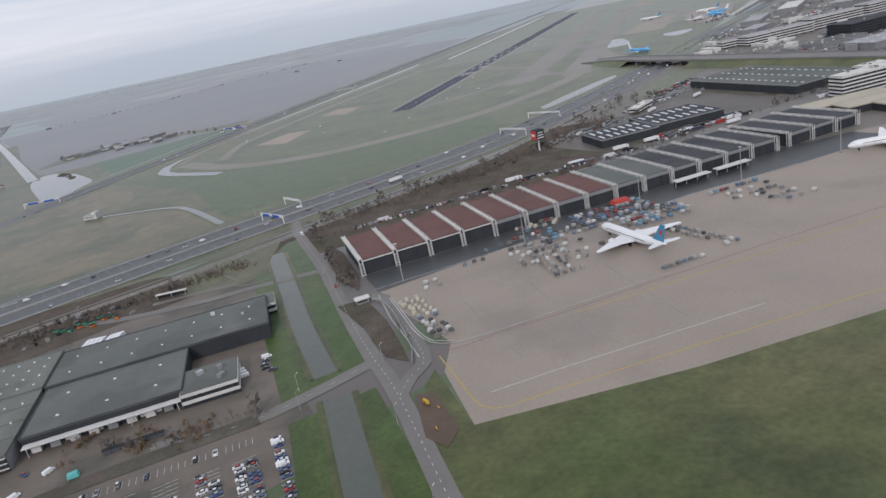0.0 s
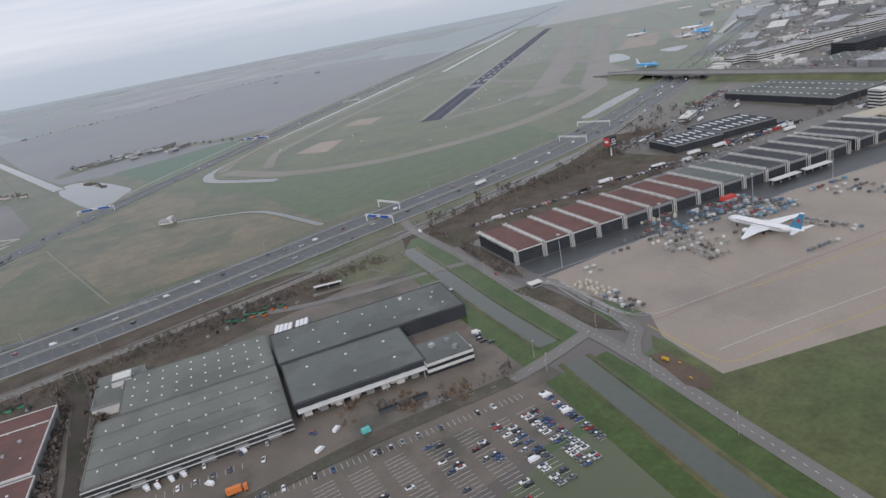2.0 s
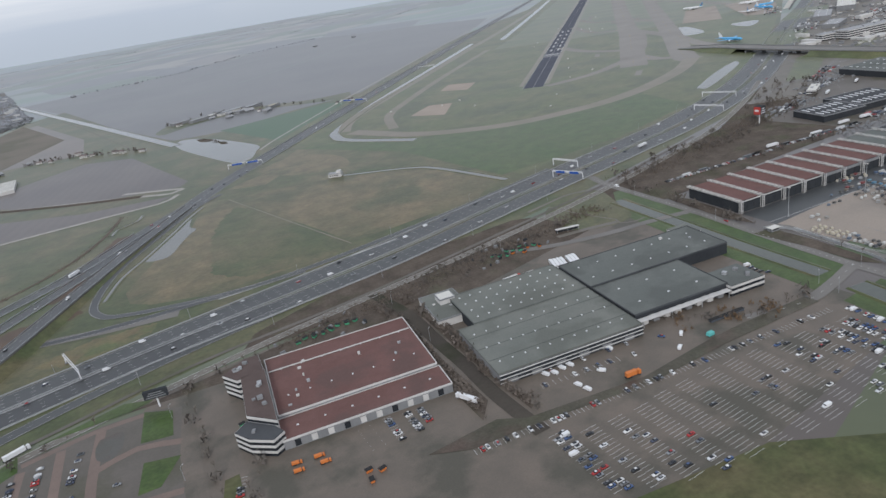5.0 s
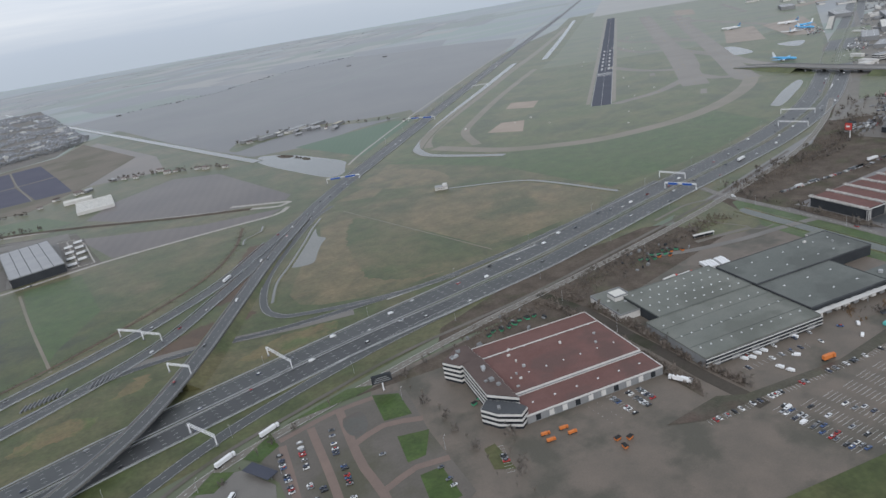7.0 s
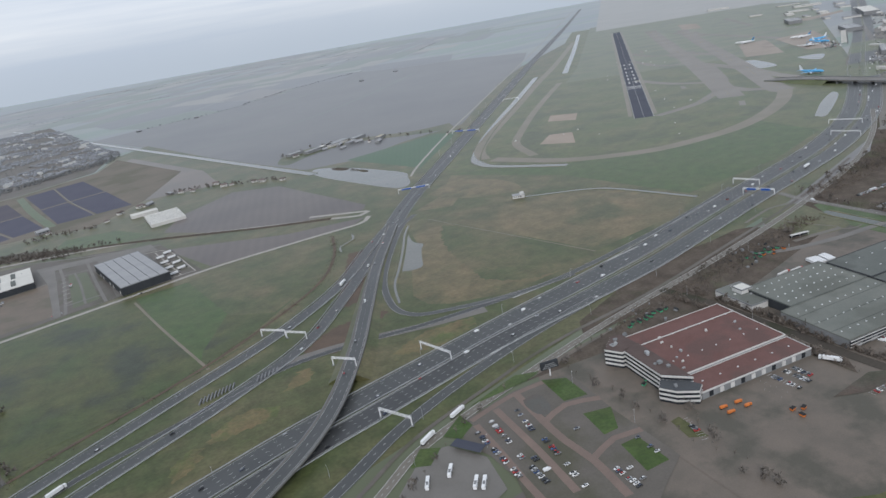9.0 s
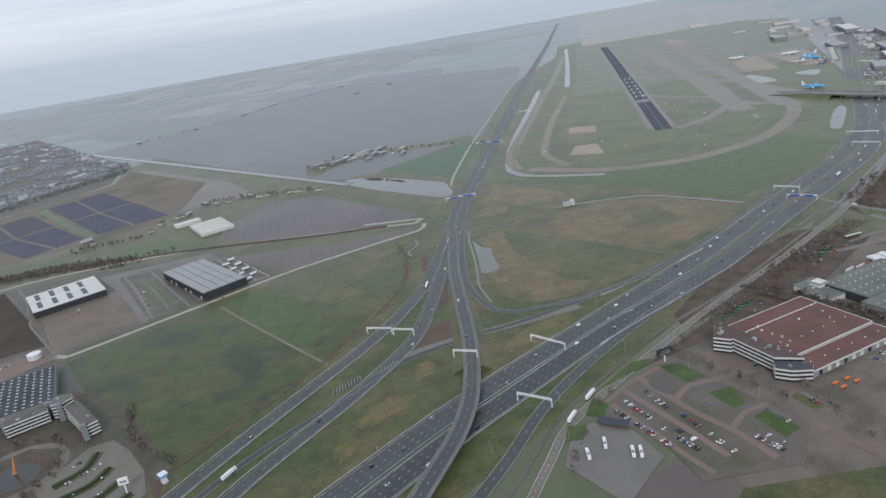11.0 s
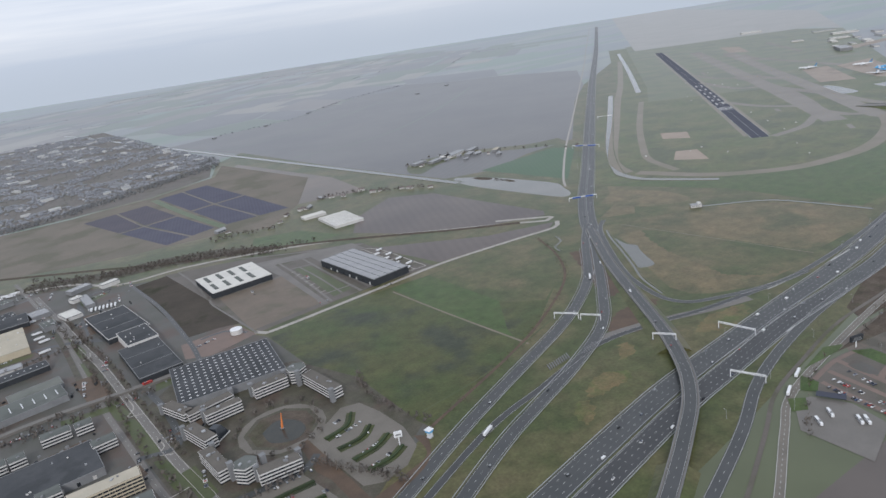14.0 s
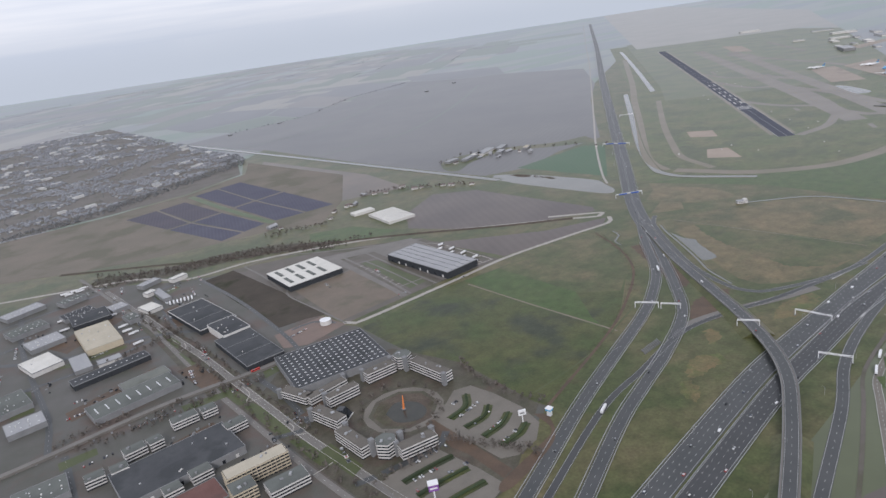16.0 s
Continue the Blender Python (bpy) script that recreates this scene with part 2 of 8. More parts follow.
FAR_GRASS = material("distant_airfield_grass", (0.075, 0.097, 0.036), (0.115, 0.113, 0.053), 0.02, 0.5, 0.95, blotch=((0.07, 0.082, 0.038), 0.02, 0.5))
ROOF_RED = material("red_brown_roofing", (0.14, 0.078, 0.07), (0.165, 0.094, 0.085), 0.12, 2, 0.9, blotch=((0.125, 0.08, 0.073), 0.06, 0.52))
ROOF_GREEN = material("grey_green_roofing", (0.155, 0.165, 0.15), (0.188, 0.195, 0.176), 0.08, 2, 0.9, blotch=((0.138, 0.145, 0.13), 0.05, 0.5))
ROOF_SLATE = material("slate_grey_roofing", (0.13, 0.141, 0.132), (0.155, 0.164, 0.154), 0.06, 2, 0.9, blotch=((0.114, 0.122, 0.115), 0.05, 0.5))
ROOF_DARK = material("dark_roofing", (0.066, 0.07, 0.075), (0.082, 0.086, 0.091), 0.1, 2, 0.9, blotch=((0.058, 0.062, 0.066), 0.06, 0.52))
ROOF_GREY = material("grey_sheet_roof", (0.29, 0.295, 0.305), (0.33, 0.335, 0.34), 0.06, 3, 0.6, stretch=(4, 0.4, 1))
ROOF_WHITE = material("white_roofing", (0.62, 0.61, 0.57), (0.55, 0.54, 0.5), 0.1, 2, 0.8)
ROOF_CREAM = material("cream_roofing", (0.46, 0.42, 0.34), (0.4, 0.37, 0.3), 0.1, 2, 0.85)
WALL_DARK = material("dark_cladding", (0.034, 0.038, 0.043), (0.045, 0.049, 0.054), 0.2, 3, 0.6)
WALL_GREY = material("grey_cladding", (0.19, 0.195, 0.2), (0.23, 0.235, 0.24), 0.2, 3, 0.7)
WALL_WHITE = material("white_facade", (0.58, 0.57, 0.55), (0.5, 0.49, 0.47), 0.25, 3, 0.75)
WALL_CREAM = material("cream_facade", (0.50, 0.44, 0.33), (0.45, 0.39, 0.29), 0.25, 3, 0.8)
BRICK = material("brick_wall", (0.17, 0.13, 0.11), (0.2, 0.16, 0.14), 0.5, 4, 0.9)
GLASS_DARK = material("tinted_window", (0.018, 0.022, 0.027), (0.03, 0.034, 0.04), 0.3, 3, 0.12, spec=0.6)
SKYLIGHT = material("skylight_plastic", (0.62, 0.63, 0.64), (0.55, 0.56, 0.57), 0.5, 3, 0.3)
STEEL = material("galvanised_steel", (0.42, 0.43, 0.44), (0.36, 0.37, 0.38), 0.6, 5, 0.5, metal=0.3)
WHITE_PAINT = material("white_paint", (0.74, 0.745, 0.75), (0.68, 0.685, 0.69), 0.5, 4, 0.4)
BLUE_SIGN = material("blue_sign_face", (0.02, 0.08, 0.36), (0.025, 0.09, 0.32), 0.5, 4, 0.5)
TAIL_BLUE = material("blue_tail_paint", (0.06, 0.22, 0.36), (0.07, 0.25, 0.4), 0.5, 4, 0.35)
SKY_BLUE = material("light_blue_paint", (0.12, 0.42, 0.72), (0.13, 0.4, 0.68), 0.5, 4, 0.35)
RED_PAINT = material("red_paintwork", (0.48, 0.06, 0.05), (0.42, 0.06, 0.05), 0.5, 4, 0.5)
ORANGE = material("orange_paintwork", (0.62, 0.19, 0.05), (0.55, 0.18, 0.05), 0.5, 4, 0.5)
PURPLE = material("purple_panel", (0.22, 0.09, 0.33), (0.2, 0.08, 0.29), 0.5, 4, 0.5)
GREEN_PAINT = material("green_skip_paint", (0.08, 0.36, 0.2), (0.08, 0.3, 0.17), 0.5, 4, 0.6)
TEAL = material("teal_tarpaulin", (0.12, 0.45, 0.42), (0.11, 0.4, 0.38), 0.5, 4, 0.6)
YELLOW_PAINT = material("yellow_paintwork", (0.55, 0.33, 0.04), (0.5, 0.3, 0.04), 0.5, 4, 0.6)
SLATE_PAINT = material("slate_blue_paint", (0.07, 0.085, 0.105), (0.09, 0.1, 0.118), 0.5, 4, 0.6)
RUST_TWIGS = material("russet_twigs", (0.15, 0.1, 0.062), (0.18, 0.125, 0.08), 0.3, 3, 0.95, spread=0.25)
TYRE = material("tyre_rubber", (0.025, 0.025, 0.026), (0.03, 0.03, 0.03), 2, 8, 0.9)
BARK = material("bark", (0.125, 0.108, 0.092), (0.16, 0.14, 0.12), 1.0, 6, 0.95)
TWIGS = material("bare_twigs", (0.155, 0.132, 0.114), (0.185, 0.158, 0.136), 0.3, 3, 0.95, spread=0.2)
PALE_TWIGS = material("pale_bare_twigs", (0.112, 0.1, 0.09), (0.135, 0.12, 0.105), 0.05, 1, 0.95)
# distant town: blue-grey pallor of haze mixed into the wall, twig and tile colours
HAZY_TOWN_WALL = material("far_town_brick", (0.21, 0.218, 0.23), (0.27, 0.275, 0.285), 0.02, 1, 0.9)
HAZY_TWIGS = material("far_town_twigs", (0.165, 0.175, 0.18), (0.195, 0.2, 0.205), 0.05, 1, 0.95)
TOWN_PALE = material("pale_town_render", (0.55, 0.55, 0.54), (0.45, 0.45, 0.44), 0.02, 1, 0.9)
HAZY_TOWN_ROOF = material("far_town_tiles", (0.19, 0.2, 0.22), (0.24, 0.25, 0.265), 0.02, 1, 0.9)
DRY_SCRUB = material("dry_scrub_twigs", (0.15, 0.125, 0.105), (0.18, 0.152, 0.128), 0.3, 3, 0.95)
SCRUB = material("brown_scrub", (0.088, 0.072, 0.06), (0.112, 0.093, 0.075), 0.08, 0.9, 0.95, bump=0.5, blotch=((0.085, 0.084, 0.056), 0.04, 0.54))
EVERGREEN = material("evergreen_leaves", (0.035, 0.052, 0.028), (0.05, 0.065, 0.034), 0.4, 3, 0.95, spread=0.25)
TILE_ROOF = material("clay_tile_roof", (0.15, 0.12, 0.11), (0.12, 0.11, 0.11), 0.05, 2, 0.9, spread=0.3)
CAR_PAINT = paint_by_object("car_paint", [(0.6, 0.61, 0.62), (0.03, 0.032, 0.036), (0.22, 0.23, 0.24), (0.62, 0.62, 0.61), (0.05, 0.06, 0.09), (0.32, 0.33, 0.34), (0.02, 0.022, 0.025), (0.35, 0.03, 0.03), (0.12, 0.13, 0.14), (0.7, 0.7, 0.69), (0.05, 0.09, 0.2), (0.17, 0.17, 0.17)], 0.3)
def paint_by_island(name, colours, rough=0.4):
    """As paint_by_object, for many small things joined in one mesh."""
    m = paint_by_object(name, colours, rough)
    n, l = m.node_tree.nodes, m.node_tree.links
    info = n.new("ShaderNodeNewGeometry")
    ramp = [k for k in n if k.bl_idname == "ShaderNodeValToRGB"][0]
    l.new(info.outputs["Random Per Island"], ramp.inputs[0])
    return m


FAR_PAINT = paint_by_island("far_car_paint", [(0.55, 0.56, 0.57), (0.03, 0.032, 0.036), (0.2, 0.21, 0.22), (0.05, 0.06, 0.09), (0.6, 0.6, 0.59), (0.025, 0.026, 0.03), (0.3, 0.31, 0.32), (0.3, 0.04, 0.04), (0.1, 0.11, 0.12)])
LOAD_PAINT = paint_by_object("cargo_covers", [(0.3, 0.3, 0.29), (0.5, 0.5, 0.48), (0.13, 0.135, 0.14), (0.06, 0.065, 0.07), (0.27, 0.26, 0.24), (0.16, 0.14, 0.115), (0.46, 0.46, 0.44), (0.09, 0.09, 0.085), (0.12, 0.15, 0.19), (0.22, 0.2, 0.18)], 0.7)
LOAD_BRIGHT = paint_by_object("bright_cargo_covers", [(0.1, 0.21, 0.3), (0.42, 0.43, 0.44), (0.2, 0.06, 0.06), (0.09, 0.13, 0.2), (0.3, 0.31, 0.32), (0.14, 0.24, 0.3), (0.36, 0.36, 0.35), (0.1, 0.1, 0.11)], 0.6)


# ---- mesh helpers ----
def part(name, bm, mat, parent=None, label=""):
    """Links a bmesh as one mesh object, under a thing or a part where one is given."""
    me = bpy.data.meshes.new(name)
    bm.to_mesh(me)
    bm.free()
    me.materials.append(mat)
    ob = new(name, me)
    ob.parent = parent
    if label:
        ob["label"] = label
    return ob


def shared(name, me, parent, m):
    """One more object on a mesh that already exists."""
    ob = new(name, me)
    ob.parent = parent
    ob.matrix_local = m
    return ob


def empty(name, m, label, category, group="", kind=""):
    ob = new(name)
    ob.matrix_world = m
    ob.empty_display_size = 0.5
    return tagged(ob, label, category, group, kind)


def add_box(bm, x, y, z, sx, sy, sz, turn=0.0, top=1.0):
    """A box that stands on z, centred on x, y; top draws in its upper face."""
    c, s = math.cos(radians(turn)), math.sin(radians(turn))
    vs = []
    for k, f in ((0, 1.0), (1, top)):
        for a, b in ((-1, -1), (1, -1), (1, 1), (-1, 1)):
            u, v = a * sx / 2 * f, b * sy / 2 * f
            vs.append(bm.verts.new((x + c * u - s * v, y + s * u + c * v, z + k * sz)))
    for q in ((3, 2, 1, 0), (4, 5, 6, 7), (0, 1, 5, 4), (1, 2, 6, 5), (2, 3, 7, 6), (3, 0, 4, 7)):
        bm.faces.new([vs[i] for i in q])


def box(x, y, z, sx, sy, sz, turn=0.0, top=1.0):
    bm = bmesh.new()
    add_box(bm, x, y, z, sx, sy, sz, turn, top)
    return bm


def add_prism(bm, pts, z0, z1, inset=0.0):
    """An upright prism over a plan outline (anticlockwise)."""
    lo = [bm.verts.new((x, y, z0)) for x, y in pts]
    if inset:
        cx, cy = sum(p[0] for p in pts) / len(pts), sum(p[1] for p in pts) / len(pts)
        pts = [(x + (cx - x) * inset, y + (cy - y) * inset) for x, y in pts]
    hi = [bm.verts.new((x, y, z1)) for x, y in pts]
    n = len(pts)
    bm.faces.new(hi)
    bm.faces.new(lo[::-1])
    for i in range(n):
        bm.faces.new((lo[i], lo[(i + 1) % n], hi[(i + 1) % n], hi[i]))


def prism(pts, z0, z1, inset=0.0):
    bm = bmesh.new()
    add_prism(bm, pts, z0, z1, inset)
    bmesh.ops.recalc_face_normals(bm, faces=bm.faces)
    return bm


def add_tube(bm, a, b, ra, rb, sides=6):
    """A tapered rod from a to b."""
    a, b = Vector(a), Vector(b)
    d = (b - a).normalized()
    u = d.orthogonal().normalized()
    v = d.cross(u)
    ring = []
    for p, r in ((a, ra), (b, rb)):
        ring.append([bm.verts.new(p + (u * math.cos(2 * math.pi * i / sides) + v * math.sin(2 * math.pi * i / sides)) * r) for i in range(sides)])
    for i in range(sides):
        j = (i + 1) % sides
        bm.faces.new((ring[0][i], ring[0][j], ring[1][j], ring[1][i]))
    bm.faces.new(ring[0][::-1])
    bm.faces.new(ring[1])


def tube(a, b, ra, rb, sides=6):
    bm = bmesh.new()
    add_tube(bm, a, b, ra, rb, sides)
    return bm


def smooth(pts, step=6.0):
    """A curve through plan points (x, y or x, y, z), in short steps."""
    ps = [Vector((*p, 0.0)) if len(p) == 2 else Vector(p) for p in pts]
    ps = [ps[0] * 2 - ps[1]] + ps + [ps[-1] * 2 - ps[-2]]
    out = []
    for i in range(1, len(ps) - 2):
        a, b, c, d = ps[i - 1:i + 3]
        n = max(1, int((c - b).length / step))
        for k in range(n):
            t = k / n
            out.append(0.5 * (2 * b + (c - a) * t + (2 * a - 5 * b + 4 * c - d) * t * t + (3 * b - a - 3 * c + d) * t ** 3))
    out.append(ps[-2])
    return out


def sides_of(line):
    """For each point of a curve, the level direction to its left."""
    out = []
    for i in range(len(line)):
        d = line[min(i + 1, len(line) - 1)] - line[max(i - 1, 0)]
        out.append(Vector((-d.y, d.x, 0)).normalized())
    return out


def add_ribbon(bm, line, left, right, z, thick=0.0):
    """A strip along a curve between two offsets to its left; with thick, a slab."""
    nrm = sides_of(line)
    a = [bm.verts.new(p + n * left + Vector((0, 0, z))) for p, n in zip(line, nrm)]
    b = [bm.verts.new(p + n * right + Vector((0, 0, z))) for p, n in zip(line, nrm)]
    for i in range(len(line) - 1):
        bm.faces.new((b[i], b[i + 1], a[i + 1], a[i]))
    if thick:
        c = [bm.verts.new(v.co - Vector((0, 0, thick))) for v in a]
        d = [bm.verts.new(v.co - Vector((0, 0, thick))) for v in b]
        for i in range(len(line) - 1):
            bm.faces.new((a[i], a[i + 1], c[i + 1], c[i]))
            bm.faces.new((d[i], d[i + 1], b[i + 1], b[i]))
            bm.faces.new((c[i], c[i + 1], d[i + 1], d[i]))
        bm.faces.new((a[0], c[0], d[0], b[0]))
        bm.faces.new((a[-1], b[-1], d[-1], c[-1]))


def ribbon(line, left, right, z, thick=0.0):
    bm = bmesh.new()
    add_ribbon(bm, line, left, right, z, thick)
    return bm


def add_dashes(bm, line, off, width, dash, gap, z):
    """Painted dashes along a curve at an offset to its left."""
    nrm = sides_of(line)
    run, nxt = 0.0, 0.0
    for i in range(len(line) - 1):
        seg = (line[i + 1] - line[i]).length
        d = (line[i + 1] - line[i]).normalized()
        while nxt < run + seg:
            p = line[i] + d * (nxt - run) + nrm[i] * off
            q = p + d * dash
            w = nrm[i] * width / 2
            up = Vector((0, 0, z))
            bm.faces.new([bm.verts.new(v + up) for v in (p - w, q - w, q + w, p + w)])
            nxt += dash + gap
        run += seg


HAZE_SHEEN = 0.4
SOFT = ("grass", "lawn", "reed", "heath", "soil", "field", "crop", "far_")
HARD = ("asphalt", "road", "taxiway", "concrete", "paving", "gravel", "sand", "earth")
MATT = ("scrub", "twigs", "brick_wall", "tile", "bark", "leaves", "roofing", "dark_cladding")
for m_ in bpy.data.materials:
    shine = m_.node_tree.nodes["Principled BSDF"].inputs
    if any(k in m_.name for k in HARD):
        shine["Roughness"].default_value, shine["Specular IOR Level"].default_value = 0.48, 0.18
    if "asphalt" in m_.name:
        shine["Roughness"].default_value, shine["Specular IOR Level"].default_value = 0.4, 0.36
    if any(k in m_.name for k in MATT):
        shine["Roughness"].default_value, shine["Specular IOR Level"].default_value = 0.85, 0.12
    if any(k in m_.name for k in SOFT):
        # blades and stalks bloom pale at low angles; far_ surfaces more, imitating haze
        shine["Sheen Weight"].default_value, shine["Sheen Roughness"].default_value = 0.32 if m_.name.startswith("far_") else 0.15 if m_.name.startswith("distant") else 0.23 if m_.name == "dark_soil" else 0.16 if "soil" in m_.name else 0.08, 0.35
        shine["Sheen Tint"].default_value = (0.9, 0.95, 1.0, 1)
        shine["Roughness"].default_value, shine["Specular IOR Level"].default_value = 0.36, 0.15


def structure(ob, label, category):
    return tagged(ob, label, category, kind="structure")


def road(name, pts, width, z, mat, label, solid=(), dashed=(), step=6.0, lw=0.14, line_mat=None, dash=1.5, gap=4.5, thick=0.0):
    """A paved strip with its painted lines as a part."""
    line = smooth(pts, step)
    z = z if thick else next_layer([(min(a.x, b.x) - width / 2, min(a.y, b.y) - width / 2, max(a.x, b.x) + width / 2, max(a.y, b.y) + width / 2) for a, b in zip(line, line[1:])])
    ob = structure(part(name, ribbon(line, width / 2, -width / 2, z, thick), mat), label, "road")
    if solid:
        bm = bmesh.new()
        for o in solid:
            add_ribbon(bm, line, o + lw / 2, o - lw / 2, z + 0.03)
        part("edge_lines", bm, line_mat or WHITE_LINE, ob, "painted edge lines")
    if dashed:
        bm = bmesh.new()
        for o in dashed:
            add_dashes(bm, line, o, lw, dash, gap, z + 0.03)
        tagged(part("lane_dashes", bm, line_mat or WHITE_LINE, ob, "painted lane dashes"), kind="stuff")
    return ob, line


def field(name, pts, z, mat, label, category="field", curve=False):
    """A flat patch of land over a plan outline, each laid just above the one before."""
    if curve:
        ps = smooth(list(pts) + [pts[0]], 2.0)[:-1]
        rag = 1.6 if category in ("heath", "reed bed", "verge") else 0.0
        pts = [(p.x + rag * (0.6 * math.sin(p.y * 1.3 + p.x) + 0.4 * math.sin(p.x * 2.9)), p.y + rag * (0.6 * math.sin(p.x * 1.1) + 0.4 * math.cos(p.y * 2.3))) for p in ps]
    tris = tessellate_polygon([[Vector((x, y, 0)) for x, y in pts]])
    z = next_layer([(min(pts[i][0] for i in t), min(pts[i][1] for i in t), max(pts[i][0] for i in t), max(pts[i][1] for i in t)) for t in tris])
    bm = bmesh.new()
    vs = [bm.verts.new((x, y, z)) for x, y in pts]
    for tri in tris:
        bm.faces.new([vs[i] for i in tri])
    bm.normal_update()
    for f in bm.faces:
        if f.normal.z < 0:
            f.normal_flip()
    return structure(part(name, bm, mat), label, category)


# ---- land ----
def ground_material():
    """Polder: long plots of grass, winter crop and ploughed soil, each with its own tone."""
    m = bpy.data.materials.new("polder_land")
    m.use_nodes = True
    n, l = m.node_tree.nodes, m.node_tree.links
    p = n["Principled BSDF"]
    geo, mp, v = n.new("ShaderNodeTexCoord"), n.new("ShaderNodeMapping"), n.new("ShaderNodeTexVoronoi")
    mp.inputs["Rotation"].default_value = (0, 0, radians(-45))
    mp.inputs["Scale"].default_value = (0.0022, 0.0085, 1)
    l.new(geo.outputs["Object"], mp.inputs["Vector"])
    l.new(mp.outputs[0], v.inputs["Vector"])
    v.distance = "CHEBYCHEV"
    v.inputs["Scale"].default_value = 1.0
    v.inputs["Randomness"].default_value = 0.8
    ramp = n.new("ShaderNodeValToRGB")
    ramp.color_ramp.interpolation = "CONSTANT"
    tones = [(0.1, 0.112, 0.065), (0.072, 0.1, 0.044), (0.112, 0.096, 0.086), (0.128, 0.124, 0.085), (0.085, 0.08, 0.077), (0.15, 0.13, 0.098)]
    e = ramp.color_ramp.elements
    while len(e) < len(tones):
        e.new(1.0)
    for i, c in enumerate(tones):
        e[i].position, e[i].color = i / len(tones), (*c, 1)
    l.new(v.outputs["Color"], ramp.inputs[0])
    no = n.new("ShaderNodeTexNoise")
    no.inputs["Scale"].default_value, no.inputs["Detail"].default_value = 0.03, 8
    l.new(geo.outputs["Object"], no.inputs["Vector"])
    mr = n.new("ShaderNodeMapRange")
    mr.inputs[3].default_value, mr.inputs[4].default_value = 0.75, 1.25
    l.new(no.outputs[0], mr.inputs[0])
    mul = n.new("ShaderNodeMix")
    mul.data_type, mul.blend_type, mul.inputs[0].default_value = "RGBA", "MULTIPLY", 1.0
    l.new(ramp.outputs[0], mul.inputs[6])
    l.new(mr.outputs[0], mul.inputs[7])
    l.new(mul.outputs[2], p.inputs["Base Color"])
    p.inputs["Roughness"].default_value = 0.36
    # bluish sheen at grazing angles imitates haze over the distant ground
    p.inputs["Sheen Weight"].default_value, p.inputs["Sheen Roughness"].default_value = HAZE_SHEEN, 0.35
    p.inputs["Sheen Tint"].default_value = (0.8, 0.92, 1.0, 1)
    p.inputs["Specular IOR Level"].default_value = 0.2
    return m


bm = bmesh.new()
bmesh.ops.create_grid(bm, x_segments=8, y_segments=8, size=14000)
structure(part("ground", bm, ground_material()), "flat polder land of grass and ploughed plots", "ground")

Z1, Z2, Z3, Z4 = 0.03, 0.06, 0.09, 0.12
layer, stacked = [0.02], {}


def next_layer(boxes):
    """The height just above all that was laid before under these plan boxes."""
    cells = set()
    for x0, y0, x1, y1 in boxes:
        for i in range(int(x0 // 16), int(x1 // 16) + 1):
            for j in range(int(y0 // 16), int(y1 // 16) + 1):
                cells.add((i, j))
    layer[0] = max([stacked.get(c, 0.02) for c in cells] or [0.02]) + 0.005
    for c in cells:
        stacked[c] = layer[0]
    return layer[0]


# airport grass and the land round the junction
field("rough_grass", [(-760, 180), (-300, 240), (230, 330), (600, 560), (1500, 1160), (1500, 1900), (400, 1100), (-20, 800), (-80, 830), (-120, 1010), (-215, 1330), (-260, 1200), (-470, 1140), (-660, 1150), (-800, 900)], 0, DULL_GRASS, "rough grass between the roads and plots", "grass")
field("airfield_grass", [(-30, 650), (40, 480), (45, 345), (130, 345), (230, 365), (400, 445), (560, 540), (900, 760), (1500, 1160), (1600, 1500), (1250, 1800), (480, 1030)], Z1, GRASS, "mown airfield grass", "grass")
field("junction_verge", [(-640, 190), (-300, 240), (-190, 262), (60, 292), (230, 330), (200, 372), (40, 345), (-10, 580), (-30, 640), (-140, 530), (-170, 520), (-400, 520), (-392, 405), (-376, 349), (-480, 300)], 0.02, DULL_GRASS, "rough grass round the motorway junction", "grass")
field("meadow", [(-399, 517), (-311, 527), (-163, 517), (-185, 470), (-215, 433), (-262, 396), (-300, 374), (-376, 349), (-392, 405)], Z2, MEADOW, "wet green meadow", "grass")
field("meadow_block", [(-300, 526), (-266, 523), (-261, 440), (-285, 400), (-290, 384), (-296, 440)], 0, LAWN, "bright green block of the meadow", "grass")
field("meadow_tan", [(-266, 523), (-163, 517), (-181, 470), (-214, 434), (-240, 416), (-261, 436)], 0.075, DULL_GRASS, "tan strip of rough meadow", "grass")
field("reed_bed", [(-176, 350), (-176, 366), (-154, 407), (-131, 437), (-121, 464), (-96, 482), (-74, 331), (-80, 325), (-141, 326), (-168, 340)], Z2, REED, "dry tan reed bed in the junction", "reed bed")
field("reed_bed", [(-94, 484), (-60, 472), (-20, 455), (6, 432), (24, 400), (30, 352), (6, 333), (-71, 331)], Z2, REED, "dry tan reed bed in the junction", "reed bed")
field("tan_strip", [(-92, 512), (-57, 529), (-11, 582), (-6, 566), (-40, 520), (-66, 495)], 0, REED, "tan strip of rough grass by the motorway", "grass")
field("reed_clearing", [(-138, 351), (-124, 410), (-106, 448), (-93, 452), (-77, 334), (-119, 330)], 0.075, DULL_GRASS, "greener part of the reed bed", "reed bed", True)
field("green_wedge", [(-12, 588), (34, 476), (36, 400), (38, 355), (130, 352), (220, 372), (240, 440), (143, 455), (74, 495), (50, 515), (20, 560)], Z2, LAWN, "green airfield grass beside the motorway", "grass")
